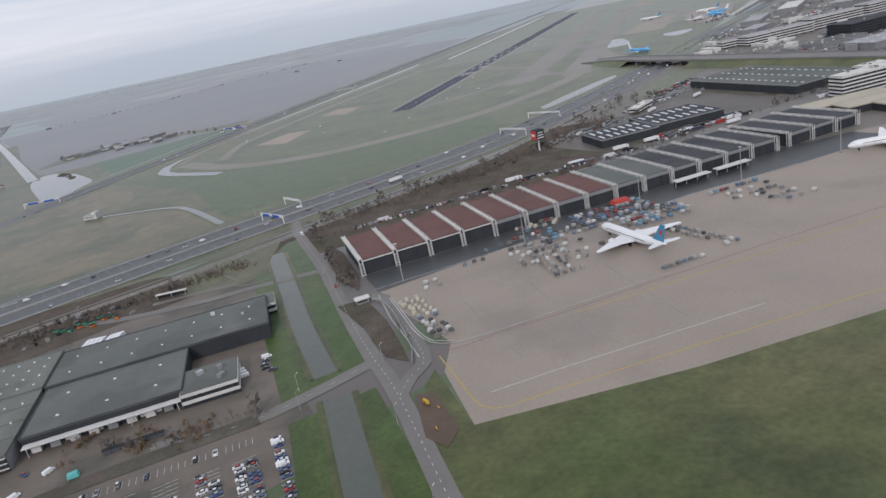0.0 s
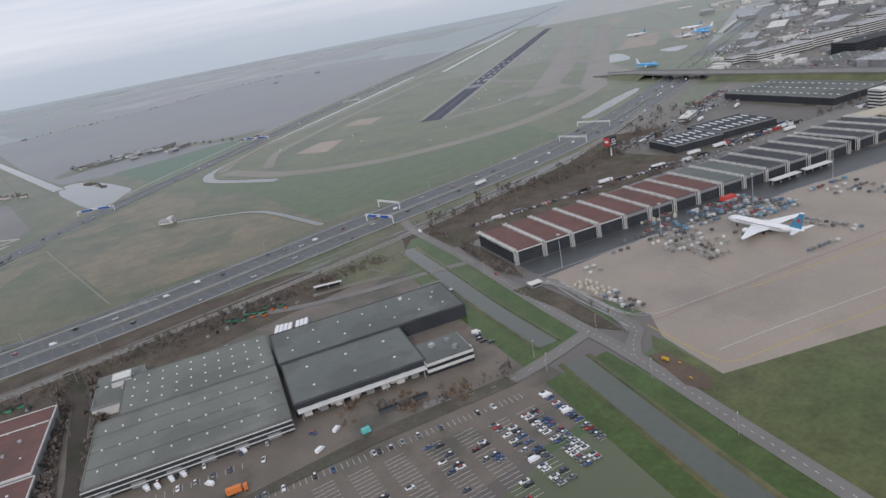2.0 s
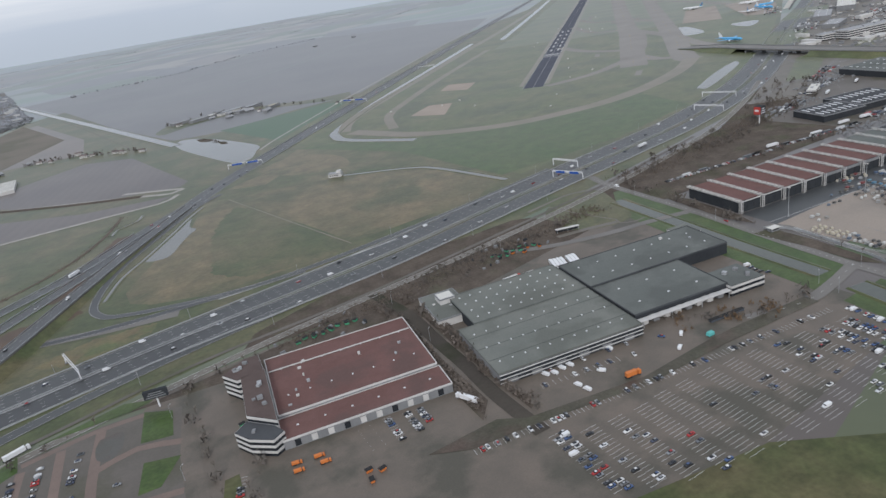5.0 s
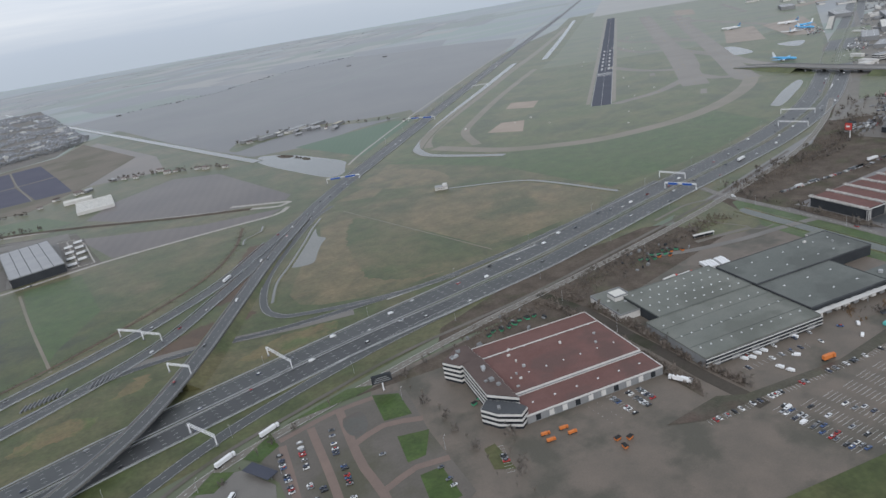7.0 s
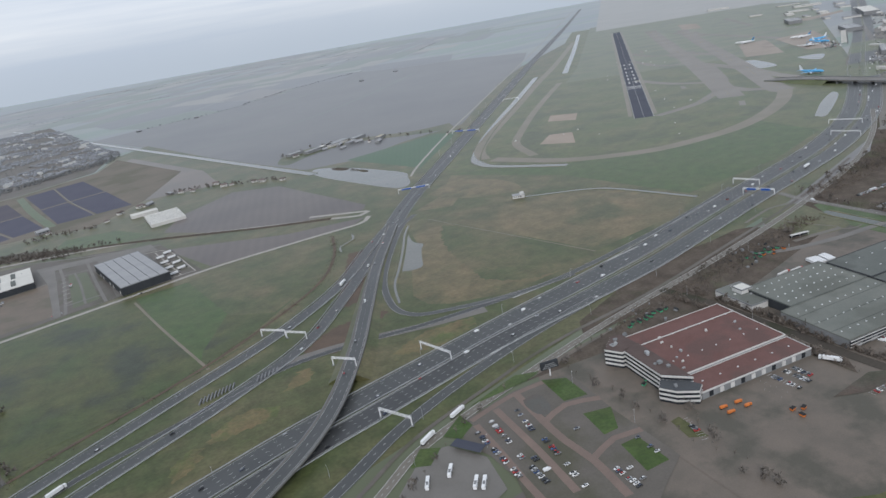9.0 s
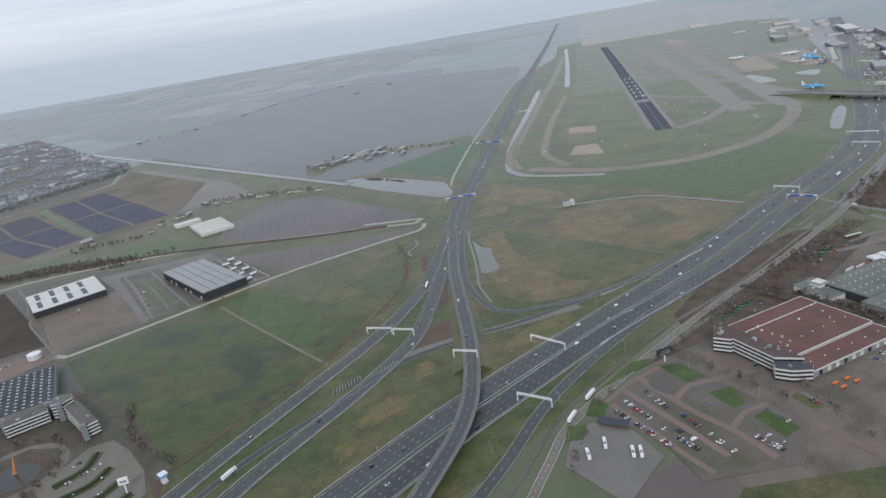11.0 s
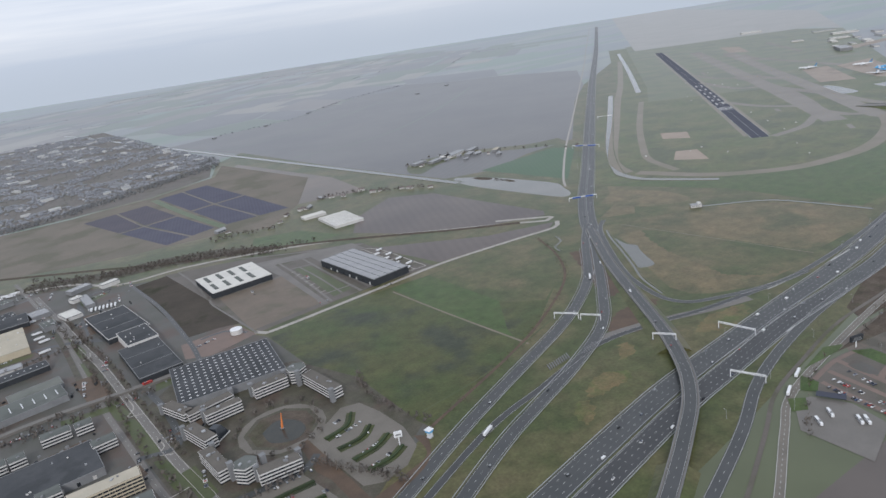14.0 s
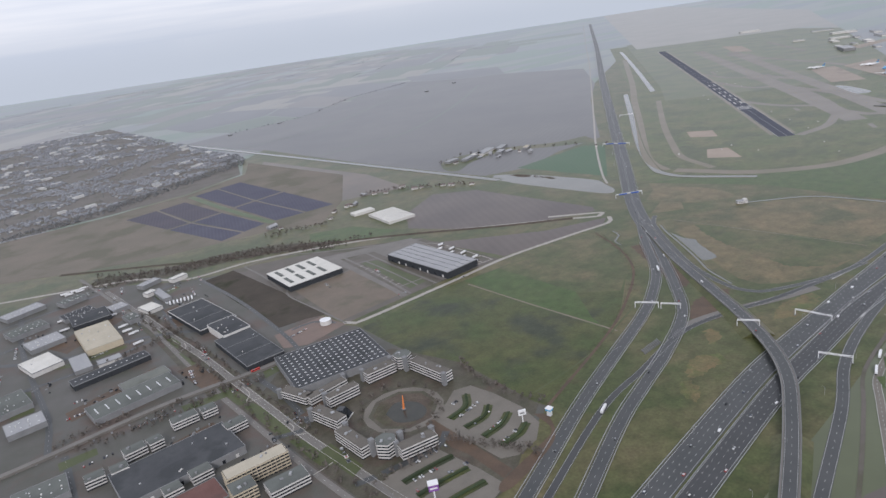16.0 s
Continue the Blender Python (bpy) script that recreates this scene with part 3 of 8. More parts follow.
field("heath_strip", [(-170, 318), (-195, 322), (-215, 315), (-200, 305), (-172, 310)], 0.075, RUST_HEATH, "rusty heath strip beside the carriageway", "heath", True)
for pts_ in ([(-305, 311), (-294, 319), (-280, 319.5), (-273, 312), (-278, 306), (-291, 306), (-302, 306)], [(-267, 324), (-256, 335.5), (-250, 333), (-255, 324), (-264, 322)], [(-322, 302), (-312, 309), (-307, 307), (-312, 298), (-321, 293)]):
    field("heath_strip", pts_, 0.075, RUST_HEATH, "rusty heath strip below the viaduct", "heath", True)
# two outward steps of paler, stronger-sheened surface, as haze would fade the grass
field("airfield_grass_far", [(560, 1030), (420, 905), (640, 700), (900, 760), (1500, 1160), (1700, 1700), (1330, 1800)], Z1, FAR_GRASS, "mown grass at the airfield's far end", "grass")
field("airfield_grass_far", [(1200, 1640), (1600, 1300), (1500, 1160), (2300, 1700), (4300, 4300), (3600, 4050)], Z1, FAR_PALE, "grassland beyond the airfield, paled as by haze", "grass")
field("sand_patch", [(104, 592), (139, 618), (156, 601), (122, 559)], Z3, SAND, "bare sand patch on the airfield", "sand")
field("sand_patch", [(189, 679), (216, 706), (235, 678), (205, 649)], Z3, SAND, "bare sand patch on the airfield", "sand")
# polder plots
field("ploughed_field", [(-215, 1730), (-99, 1760), (82, 1766), (210, 1860), (347, 1970), (605, 2069), (660, 1860), (750, 1760), (820, 1500), (589, 1236), (407, 1073), (150, 805), (60, 798), (-20, 768), (-74, 790), (-84, 815), (-110, 1000), (-160, 1400)], Z1, SOIL_DARK, "wide dark ploughed field", "field")
field("crop_field", [(-28, 781), (100, 790), (112, 760), (-8, 644)], Z2, WINTER_CROP, "dark green crop field by the farm", "field")
field("grass_strip", [(-110, 1000), (-78, 804), (-69, 690), (-40, 600), (-90, 545), (-110, 565), (-170, 790), (-190, 830), (-214, 1334), (-150, 1400)], Z1, DULL_GRASS, "rough grass along the water", "grass")
field("arable_plot", [(-252, 690), (-226, 738), (-163, 780), (-123, 745), (-104, 575), (-112, 563), (-174, 592), (-223, 640)], Z2, SOIL, "brown arable plot", "field")
field("arable_plot", [(-262, 628), (-181, 562), (-122, 540), (-136, 530), (-245, 542)], Z2, SOIL, "brown arable plot along the road", "field")
field("arable_plot", [(-196, 1272), (-270, 1150), (-247, 872), (-160, 845), (-150, 969)], Z2, SOIL_PALE, "pale brown arable plot", "field")
field("crop_strip", [(-339, 745), (-327, 775), (-284, 755), (-262, 698), (-299, 695)], Z2, LAWN, "bright green crop strip", "field")
field("fallow", [(-660, 1150), (-470, 1140), (-360, 1150), (-255, 1200), (-215, 1300), (-170, 1010), (-240, 870), (-300, 800), (-345, 828), (-440, 845), (-540, 890), (-660, 960)], 0, FALLOW, "brown fallow land round the bulb plots", "field")
field("town_ground", [(-1200, 1150), (-620, 1160), (-470, 1150), (-360, 1160), (-260, 1210), (-225, 1330), (-260, 2500), (-1200, 2500)], 0, BACK_GROUND, "grey-brown ground of the town", "ground")
for pts_, m_ in (([(-377, 1104), (-415, 1096), (-401, 978), (-361, 986)], BULBS_MAUVE), ([(-419, 1096), (-460, 1088), (-432, 971), (-405, 976)], BULBS_MAUVE), ([(-361, 981), (-400, 973), (-371, 860), (-343, 869)], BULBS), ([(-404, 971), (-431, 966), (-401, 849), (-374, 858)], BULBS), ([(-355, 1129), (-320, 1138), (-311, 1000), (-341, 994)], BULBS), ([(-317, 1139), (-281, 1147), (-267, 1008), (-308, 1000)], BULBS), ([(-308, 994), (-266, 1002), (-254, 866), (-290, 867)], BULBS), ([(-341, 988), (-311, 993), (-293, 867), (-329, 869)], BULBS)):
    field("bulb_plot", pts_, Z2, m_, "violet-grey bulb plot", "field")
road("grass_lane", [(-362, 1130), (-350, 985), (-335, 862)], 9, 0, LAWN, "green strip between the bulb plots", ())
field("pasture", [(-539, 1080), (-470, 1080), (-448, 838), (-532, 901)], Z2, FALLOW, "tan pasture with worn tracks", "field")
field("pasture_green", [(-530, 880), (-440, 850), (-340, 830), (-335, 740), (-420, 790), (-516, 855)], Z1, DULL_GRASS, "grass beside the tree belt", "grass")
# building plots
field("estate_paving", [(-650, 330), (-480, 290), (-376, 345), (-392, 405), (-400, 520), (-410, 540), (-425, 727), (-470, 750), (-560, 840), (-660, 800)], 0.025, ESTATE_GROUND, "worn brown-grey ground of the business estate", "pavement")
field("ring_grounds", [(-478, 300), (-490, 380), (-500, 470), (-470, 500), (-400, 470), (-380, 420), (-378, 350), (-430, 310)], 0, GARDEN, "planted grounds round the ring offices", "garden")
field("new_yard", [(-425, 738), (-380, 722), (-343, 706), (-262, 652), (-252, 540), (-330, 540), (-400, 533), (-408, 560)], 0, BACK_GROUND, "grey-brown ground round the new warehouses", "pavement")
field("bare_plot", [(-404, 628), (-344, 633), (-346, 546), (-404, 540)], Z2, BARE_EARTH, "bare brown building plot", "plot")
field("dark_plot", [(-454, 731), (-424, 735), (-413, 640), (-405, 560), (-421, 566), (-443, 568)], Z2, DARK_PLOT, "dark bare plot with stubble", "plot")
field("warehouse_yard", [(-349, 633), (-355, 690), (-268, 660), (-262, 545), (-349, 540)], Z2, ROAD_PALE, "pale yard round the warehouses", "pavement")
field("depot_yard", [(-230, 175), (-180, 255), (-100, 256), (30, 276), (34, 235), (20, 160), (20, 118), (-60, 110), (-160, 130)], 0.04, PAVING, "brown paved yards and car parks", "pavement")
field("service_ground", [(-640, 60), (-230, 175), (-160, 130), (-60, 110), (10, 60), (0, -100), (-400, -100)], 0.02, DULL_GRASS, "rough ground by the estate", "grass")
field("scrub_ground", [(-190, 250), (-100, 258), (30, 280), (170, 306), (330, 380), (450, 420), (420, 290), (330, 250), (210, 240), (60, 246), (30, 250), (-90, 232)], 0.045, SCRUB, "brown bare scrub ground beside the motorway", "ground")
field("apron", [(58, 142), (56, 182), (60, 206), (230, 182), (420, 160), (420, 10), (90, 90), (45, 107), (50, 130)], Z2, CONCRETE, "pale brown concrete cargo apron", "apron")
field("hangar_forecourt", [(57, 189), (59, 207), (260, 180), (258, 158), (210, 165), (171, 173.5), (151, 174.5), (126, 180), (106, 186), (85, 188)], Z3, ASPHALT, "grey asphalt strip before the cargo hangar", "pavement")
field("airside_grass", [(30, 90), (44, 128), (49, 133), (45, 107), (90, 92), (420, 8), (420, -200), (60, -120), (20, 20)], Z2, GRASS, "airside grass below the apron", "grass")
field("airport_town", [(230, 330), (400, 420), (430, 470), (560, 540), (780, 640), (1300, 760), (1300, 200), (420, 120), (240, 180), (215, 245), (330, 255)], 0.035, LOT_PAVING, "grey paved airport land", "pavement")

road("field_track", [(-302, 518), (-296, 450), (-288, 376)], 1.6, 0, WORN_GRASS, "worn track across the meadow", ())
road("field_track", [(-372, 360), (-320, 368), (-258, 390)], 1.2, 0, WET_GRASS, "dark wheel track in the meadow", ())
road("reed_ditch", [(-95.5, 484), (-84, 405), (-73, 330)], 0.8, 0, WORN_GRASS, "worn ditch line across the reed bed", ())
field("verge_patch", [(-60, 545), (-20, 560), (0, 520), (-10, 480), (-45, 500)], 0, REED, "tan patch of rough grass", "grass", True)
field("verge_brown", [(-168, 470), (-150, 455), (-190, 395), (-212, 388), (-190, 430)], 0, MUD, "bare brown verge between the carriageways", "verge", True)
field("verge_brown", [(-205, 366), (-196, 360), (-232, 340), (-246, 352), (-225, 366)], 0, MUD, "worn brown verge under the ramp", "verge", True)
for pts_ in ([(-440, 970), (-402, 971), (-350, 982)], [(-340, 987), (-308, 997), (-264, 1005)], [(-319, 1140), (-308, 997), (-293, 866)], [(-417, 1096), (-403, 974), (-372, 858)], [(-160, 1240), (-136, 1016), (-116, 800)]):
    road("farm_path", pts_, 1.3, 0, LOT_PAVING, "pale path between the bulb plots", ())
rnd = random.Random(21)
tones_ = (FAR_SOIL, FAR_GREEN, FAR_BROWN, FAR_GREEN, FAR_SOIL, FAR_PALE)
for k in range(330):
    u, v = rnd.uniform(-1500, 2300), rnd.uniform(0, 2600)
    x, y = 150 + u * 0.72 - v * 0.1, 1950 + u * 0.3 + v
    l, w, t = rnd.uniform(60, 300), rnd.uniform(22, 95), radians(rnd.choice((43, 46, 46, 135)) + rnd.uniform(-2, 2))
    if (x - y + 1000 > 250 and y < 3400) or (x < -150 and y < 2600) or (x + 200 < 0.25 * y and y < 1600) or (-215 < x < 820 and y < 2100):
        continue
    c, s = math.cos(t), math.sin(t)
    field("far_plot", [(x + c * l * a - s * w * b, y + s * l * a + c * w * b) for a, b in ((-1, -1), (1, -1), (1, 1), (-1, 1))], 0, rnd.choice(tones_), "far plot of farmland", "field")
for pts_ in ([(171, 2836), (437, 2573), (450, 2590), (180, 2870)], [(27, 3047), (156, 3068), (150, 3090), (20, 3075)], [(225, 2027), (286, 1886), (298, 1892), (240, 2050)]):
    field("far_plot", pts_, 0, FAR_PALE, "pale strip of bare earth far off", "field")
field("far_plot", [(-99, 1764), (82, 1770), (60, 1960), (-150, 1930)], 0, FAR_GREEN, "green plot beyond the ploughed field", "field")
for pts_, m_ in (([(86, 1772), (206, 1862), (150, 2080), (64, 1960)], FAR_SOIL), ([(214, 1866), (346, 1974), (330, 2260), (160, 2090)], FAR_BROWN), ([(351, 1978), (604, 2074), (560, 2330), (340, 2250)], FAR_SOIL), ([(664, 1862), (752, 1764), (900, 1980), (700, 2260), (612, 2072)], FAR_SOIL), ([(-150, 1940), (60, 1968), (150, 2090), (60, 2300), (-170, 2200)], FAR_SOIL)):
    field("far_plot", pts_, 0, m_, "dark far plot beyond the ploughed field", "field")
for pts_ in ([(-170, 1480), (0, 1500), (140, 1590), (330, 1730), (650, 1880)], [(-120, 1200), (60, 1215), (300, 1390), (560, 1640)]):
    road("field_balk", pts_, 5, 0, FAR_GREEN, "narrow grass balk across the ploughed field", (), (), 20)
field("grass_margin", [(150, 835), (100, 850), (40, 905), (-40, 925), (-78, 880), (-74, 850), (-30, 875), (30, 880), (85, 825), (130, 800)], 0, DULL_GRASS, "grass margin of the farm", "grass", True)

# water
def water(name, pts, z, mat, label, w=None, step=5.0):
    if w is None:
        return field(name, pts, z, mat, label, "water", True)
    line = smooth(pts, step)
    z = next_layer([(min(a.x, b.x) - w, min(a.y, b.y) - w, max(a.x, b.x) + w, max(a.y, b.y) + w) for a, b in zip(line, line[1:])])
    ob = structure(part(name, ribbon(line, w / 2, -w / 2, z), mat), label, "water")
    bm = bmesh.new()
    for sgn in (1, -1):
        nrm = sides_of(line)
        rows = [[bm.verts.new(p + n * sgn * (w / 2 + o) + Vector((0, 0, h))) for p, n in zip(line, nrm)] for o, h in ((-0.15, z), (0.35, z + 0.2), (1.5, z - 0.01))]
        for a, b in zip(rows, rows[1:]):
            for i in range(len(line) - 1):
                bm.faces.new((a[i], a[i + 1], b[i + 1], b[i]))
    part("bank", bm, DULL_GRASS, ob, "low grassy bank")
    return ob


water("pond", [(-80, 765), (-66, 778), (-45, 738), (-30, 670), (-27, 640), (-35, 622), (-45, 600), (-57, 592), (-64, 605), (-72, 655), (-80, 720)], Z3, WATER, "grey pond by the farm")
water("ring_canal", [(-360, 2680), (-316, 2392), (-200, 1580), (-132, 1115), (-80, 755)], Z3, WATER, "long straight pale canal", 10, 30)
water("airfield_canal", [(470, 1040), (431, 1003), (290, 868), (127, 712), (45, 622), (28, 590), (30, 560), (58, 500)], Z3, WATER, "pale grey canal round the airfield", 9)
water("airfield_canal", [(1151, 1662), (790, 1290), (506, 1003)], Z3, WATER, "far straight canal", 10, 20)
field("reed_pond", [(-124, 464), (-129, 447), (-127, 438), (-133, 430), (-141, 416), (-149, 402), (-157, 402), (-161, 408), (-150, 424), (-141, 440), (-134, 456)], 0, WATER, "narrow pond along the reed bed", "water", True)
water("reed_ditch", [(-113, 484), (-126, 466), (-140, 443), (-160, 412), (-175, 390), (-186, 364)], 0, WATER, "narrow ditch along the reed bed", 1.8)
water("ditch", [(-22, 459), (14, 428), (25, 404), (34, 345)], Z3, WATER, "pale ditch", 4)
road("meadow_ditch", [(-160, 517), (-178, 473), (-207, 433), (-258, 397), (-303, 374), (-376, 345)], 2.0, 0, MUD, "dark reedy ditch along the meadow", ())
water("meadow_pool", [(-148, 508), (-153, 496), (-166, 489), (-170, 478)], 0, WATER, "narrow pale water in the meadow's corner", 1.6)
field("canal_lawn", [(26, 226), (30, 250), (50, 275), (55, 274), (47, 215), (42, 180), (37, 146), (15, 146), (20, 186)], Z2, LAWN, "bright green canal bank", "grass")
field("canal_lawn", [(14, 136), (35, 136), (30, 92), (3, -80), (-28, -80), (0, 60)], Z2, LAWN, "bright green canal bank", "grass")
water("hangar_canal", [(42, 264), (36, 220), (31, 185), (27.5, 151)], Z3, WATER_DARK, "dark straight canal between grass banks", 6.2)
water("hangar_canal", [(26.5, 139), (19, 101), (9, 50), (-2, 0), (-14, -80)], Z3, WATER_DARK, "dark straight canal between grass banks", 7)
water("apron_pond", [(266, 404), (320, 430), (367, 447), (360, 436), (315, 414), (268, 395)], Z3, WATER, "pale basin on the airfield")
water("apron_pond", [(568, 698), (580, 680), (532, 615), (507, 650)], Z3, WATER, "pale basin by the taxiway")

for pts_ in ([(-58, 760), (-50, 752), (-46, 735), (-52, 730), (-58, 742)], [(-46, 716), (-41, 708), (-42, 694), (-47, 698)]):
    field("pond_island", pts_, 0, SCRUB, "small reedy island in the pond", "island", True)
field("scrub_clearing", [(-2, 262), (14, 284), (34, 290), (48, 284), (40, 262), (30, 243), (10, 246)], 0, DULL_GRASS, "rough grass behind the depot", "grass", True)
for pts_, w_ in (([(6, 289), (20, 291), (34, 292.5), (48, 288.5)], 1.8), ([(17, 286), (20, 262), (24, 247)], 0.8), ([(24, 247), (22, 242), (27, 238), (33, 238)], 1.0), ([(-6, 252), (8, 248.5), (22, 244)], 3.0)):
    road("depot_path", pts_, w_, 0, LOT_PAVING, "pale narrow path behind the depot", (), (), 3)

field("motorway_scrub", [(-150, 258), (-140, 272), (-82, 289), (-59, 291), (-27, 287), (-6, 287), (2, 282), (8, 262), (-7, 254), (-54, 256), (-100, 257)], 0, SCRUB, "brown scrub ground between the motorway and the depot", "ground")
field("tree_belt_ground", [(-535, 846), (-471, 811), (-412, 797), (-366, 775), (-320, 726), (-331, 706), (-377, 747), (-421, 767), (-477, 779), (-529, 801)], 0, GARDEN, "brown ground under the tree belt", "ground")

# ---- motorway A: the main one ----
A4 = [(-1400, 20), (-900, 130), (-500, 222), (-305, 266), (-238, 277), (-152, 290), (-65, 300), (33, 316), (110, 327), (185, 341), (285, 374), (405, 434), (530, 503), (660, 572), (900, 700), (1400, 980)]
def beside(offsets, x0=-1e9, x1=1e9):
    """A line along the motorway's axis at offsets (x, metres to its north) that change along it."""
    out, axis = [], smooth(A4, 5.0)
    for p, n in zip(axis, sides_of(axis)):
        if x0 <= p.x <= x1:
            n = n if n.y > 0 else -n
            out.append((p.x + n.x * np.interp(p.x, [o[0] for o in offsets], [o[1] for o in offsets]), p.y + n.y * np.interp(p.x, [o[0] for o in offsets], [o[1] for o in offsets])))
    return out[::2] + [out[-1]]


NORTH, SOUTH = [(-240, 14.6), (-175, 11.2), (-120, 9.4), (-60, 8.8)], [(-240, 1.0), (-175, -0.2), (-130, -4.5), (-70, -7.6)]
motorway, line = road("motorway", beside([(-240, 7.8), (-175, 5.6), (-120, 2.0), (-60, 0.6)]), 4.2, Z3, DULL_GRASS, "wide grey motorway with two carriageways", ())
for name_, offs_, w_ in (("carriageway", NORTH, 13.0), ("carriageway", SOUTH, 12.0)):
    base_ = smooth(beside(offs_), 5.0)
    MAIN_Z = next_layer([(min(a.x, b.x) - 7, min(a.y, b.y) - 7, max(a.x, b.x) + 7, max(a.y, b.y) + 7) for a, b in zip(base_, base_[1:])])
    lane_ = part(name_, ribbon(base_, w_ / 2, -w_ / 2, MAIN_Z), ASPHALT, motorway, "grey asphalt carriageway")
    if offs_ is SOUTH:
        part("relaid_strip", ribbon([p for p in base_ if p.x < -120], w_ / 2 - 0.6, -w_ / 2 + 0.6, MAIN_Z + 0.012), ASPHALT_DARK, lane_, "darker newly laid asphalt")
    bm = bmesh.new()
    for o in (w_ / 2 - 0.7, 0.7 - w_ / 2):
        add_ribbon(bm, base_, o + 0.09, o - 0.09, MAIN_Z + 0.03)
    part("edge_lines", bm, WHITE_LINE, lane_, "painted edge lines")
    bm = bmesh.new()
    for o in (-2.9, 0.2, 3.3):
        add_dashes(bm, base_, o, 0.17, 1.5, 3.6, MAIN_Z + 0.03)
    tagged(part("lane_dashes", bm, WHITE_LINE, lane_, "painted lane dashes"), kind="stuff")
for o in (-0.9, 0.9):
    part("guard_rail", ribbon(line, o + 0.06, o - 0.06, MAIN_Z + 0.42, 0.4), STEEL, motorway, "galvanised guard rail")
for xa, ya, xb, yb, w_ in ((-186, 279.5, -162, 281, 0.9), (-143, 318.5, -110, 315.6, 0.8), (-81, 314, -55, 315, 0.9), (-363, 319, -348, 326, 0.9)):
    road("painted_gore", [(xa, ya), (xb, yb)], w_, 0, WHITE_LINE, "white painted gore strip on the motorway", ())
# service road and path south of it
road("service_road", [(-420, 160), (-330, 196), (-269, 229), (-242, 243), (-198, 252), (-129, 262), (-40, 270), (54, 283), (150, 304), (230, 335), (300, 372)], 4.0, Z3, LOT_PAVING, "worn pale brown service road", (-1.8, 1.8), (0,), 6, 0.2, dash=1.2, gap=2.4)
road("bus_lane", [(-420, 172), (-330, 209), (-275, 234), (-244, 249), (-205, 258), (-160, 266), (-100, 268), (-40, 275), (54, 288), (150, 309)], 2.0, 0, BACK_GROUND, "worn narrow track beside the motorway", ())
road("slip_road", [(-420, 188), (-330, 222), (-279, 242), (-246, 258), (-215, 268.5), (-180, 276.5), (-150, 281.5), (-115, 285)], 6, Z4, ASPHALT, "grey slip road", (-2.6, 2.6), (0,), 6, 0.15)
# ---- motorway B and its branches ----
B_AXIS = [(2600, 3205), (1400, 2008), (986, 1600), (617, 1238), (280, 902), (126, 748), (20, 642), (-53, 570), (-97, 523), (-127, 486)]
road("motorway_branch", B_AXIS, 15, Z3, ASPHALT, "straight grey motorway beside the airfield", (-7, -0.7, 0.7, 7), (-3.6, 3.6), 8.0, 0.15)
road("farm_track", [(2560, 3222), (1370, 2030), (970, 1626), (589, 1248), (262, 925), (110, 775), (0, 660), (-32, 622)], 2.6, Z3, GRAVEL, "pale track beside the motorway", step=12)
road("concrete_shoulder", [(-160, 319), (-189, 328), (-221, 340.5), (-250, 348), (-268, 348)], 6.5, Z3, ROAD_PALE, "pale concrete shoulder of the sunken road", ())
road("link_road", [(-103, 316), (-141, 321), (-191, 330), (-221, 339), (-255, 345), (-281, 342), (-315, 333), (-359, 322), (-440, 285)], 4.2, Z3, ASPHALT_DARK, "link road that dips under the carriageways", (-1.8, 1.8))
road("carriageway_west", [(-110, 510), (-147, 474), (-193, 424), (-230, 396), (-264, 377), (-310, 357), (-366, 332), (-450, 290), (-600, 220), (-900, 90)], 7, Z4, ASPHALT, "grey motorway carriageway", (-3, 3), (0,), 6, 0.13)
road("carriageway_east", [(-118, 500), (-150, 460), (-180, 426), (-210, 393), (-243, 361), (-289, 337), (-327, 322), (-365, 306), (-450, 262), (-600, 190), (-900, 60)], 7, Z4 + 0.02, ASPHALT, "grey motorway carriageway", (-3, 3), (0,), 6, 0.13)
road("loop_ramp", [(-95, 505), (-116, 488), (-151, 441), (-177, 400), (-190, 365), (-189, 347), (-178, 337), (-143, 323), (-103, 318), (-20, 325), (60, 338)], 4.2, Z4, ASPHALT, "loop ramp round the reed bed", (-1.8, 1.8), (), 3)
for o_, pts_ in ((4.3, [(-147, 474), (-193, 424), (-230, 396), (-264, 377), (-310, 357), (-366, 332), (-450, 290), (-600, 220)]), (-4.3, [(-155, 466), (-193, 424), (-230, 396), (-264, 377), (-310, 357), (-366, 332), (-450, 290), (-600, 220)]), (4.3, [(-165, 443), (-180, 426), (-210, 393), (-243, 361), (-289, 337), (-327, 322), (-365, 306), (-450, 262), (-600, 190)]), (-4.3, [(-180, 426), (-210, 393), (-243, 361), (-289, 337), (-327, 322), (-365, 306), (-450, 262), (-600, 190)]), (8.2, B_AXIS[1:8]), (-8.2, B_AXIS[1:8])):
    structure(part("guard_rail", ribbon(smooth(pts_, 6.0), o_ + 0.1, o_ - 0.1, 0.62, 0.5), STEEL), "galvanised guard rail along the carriageway", "guard rail")
for o_, offs_ in ((7.0, NORTH), (-6.7, SOUTH)):
    structure(part("guard_rail", ribbon(smooth(beside(offs_, -600, 560), 6.0), o_ + 0.1, o_ - 0.1, 0.62, 0.5), STEEL), "galvanised guard rail along the motorway", "guard rail")
# flyover: a deck that climbs over motorway A
FLY = [(-118, 498, 0.3), (-128, 484, 0.6), (-168, 427, 1.3), (-203, 370, 2.5), (-228, 329, 3.4), (-254, 293, 3.8), (-275, 272, 3.8), (-297, 257, 3.6), (-340, 232, 2.8), (-420, 190, 1.2), (-520, 140, 0.3)]
fly_line = smooth(FLY, 4.0)
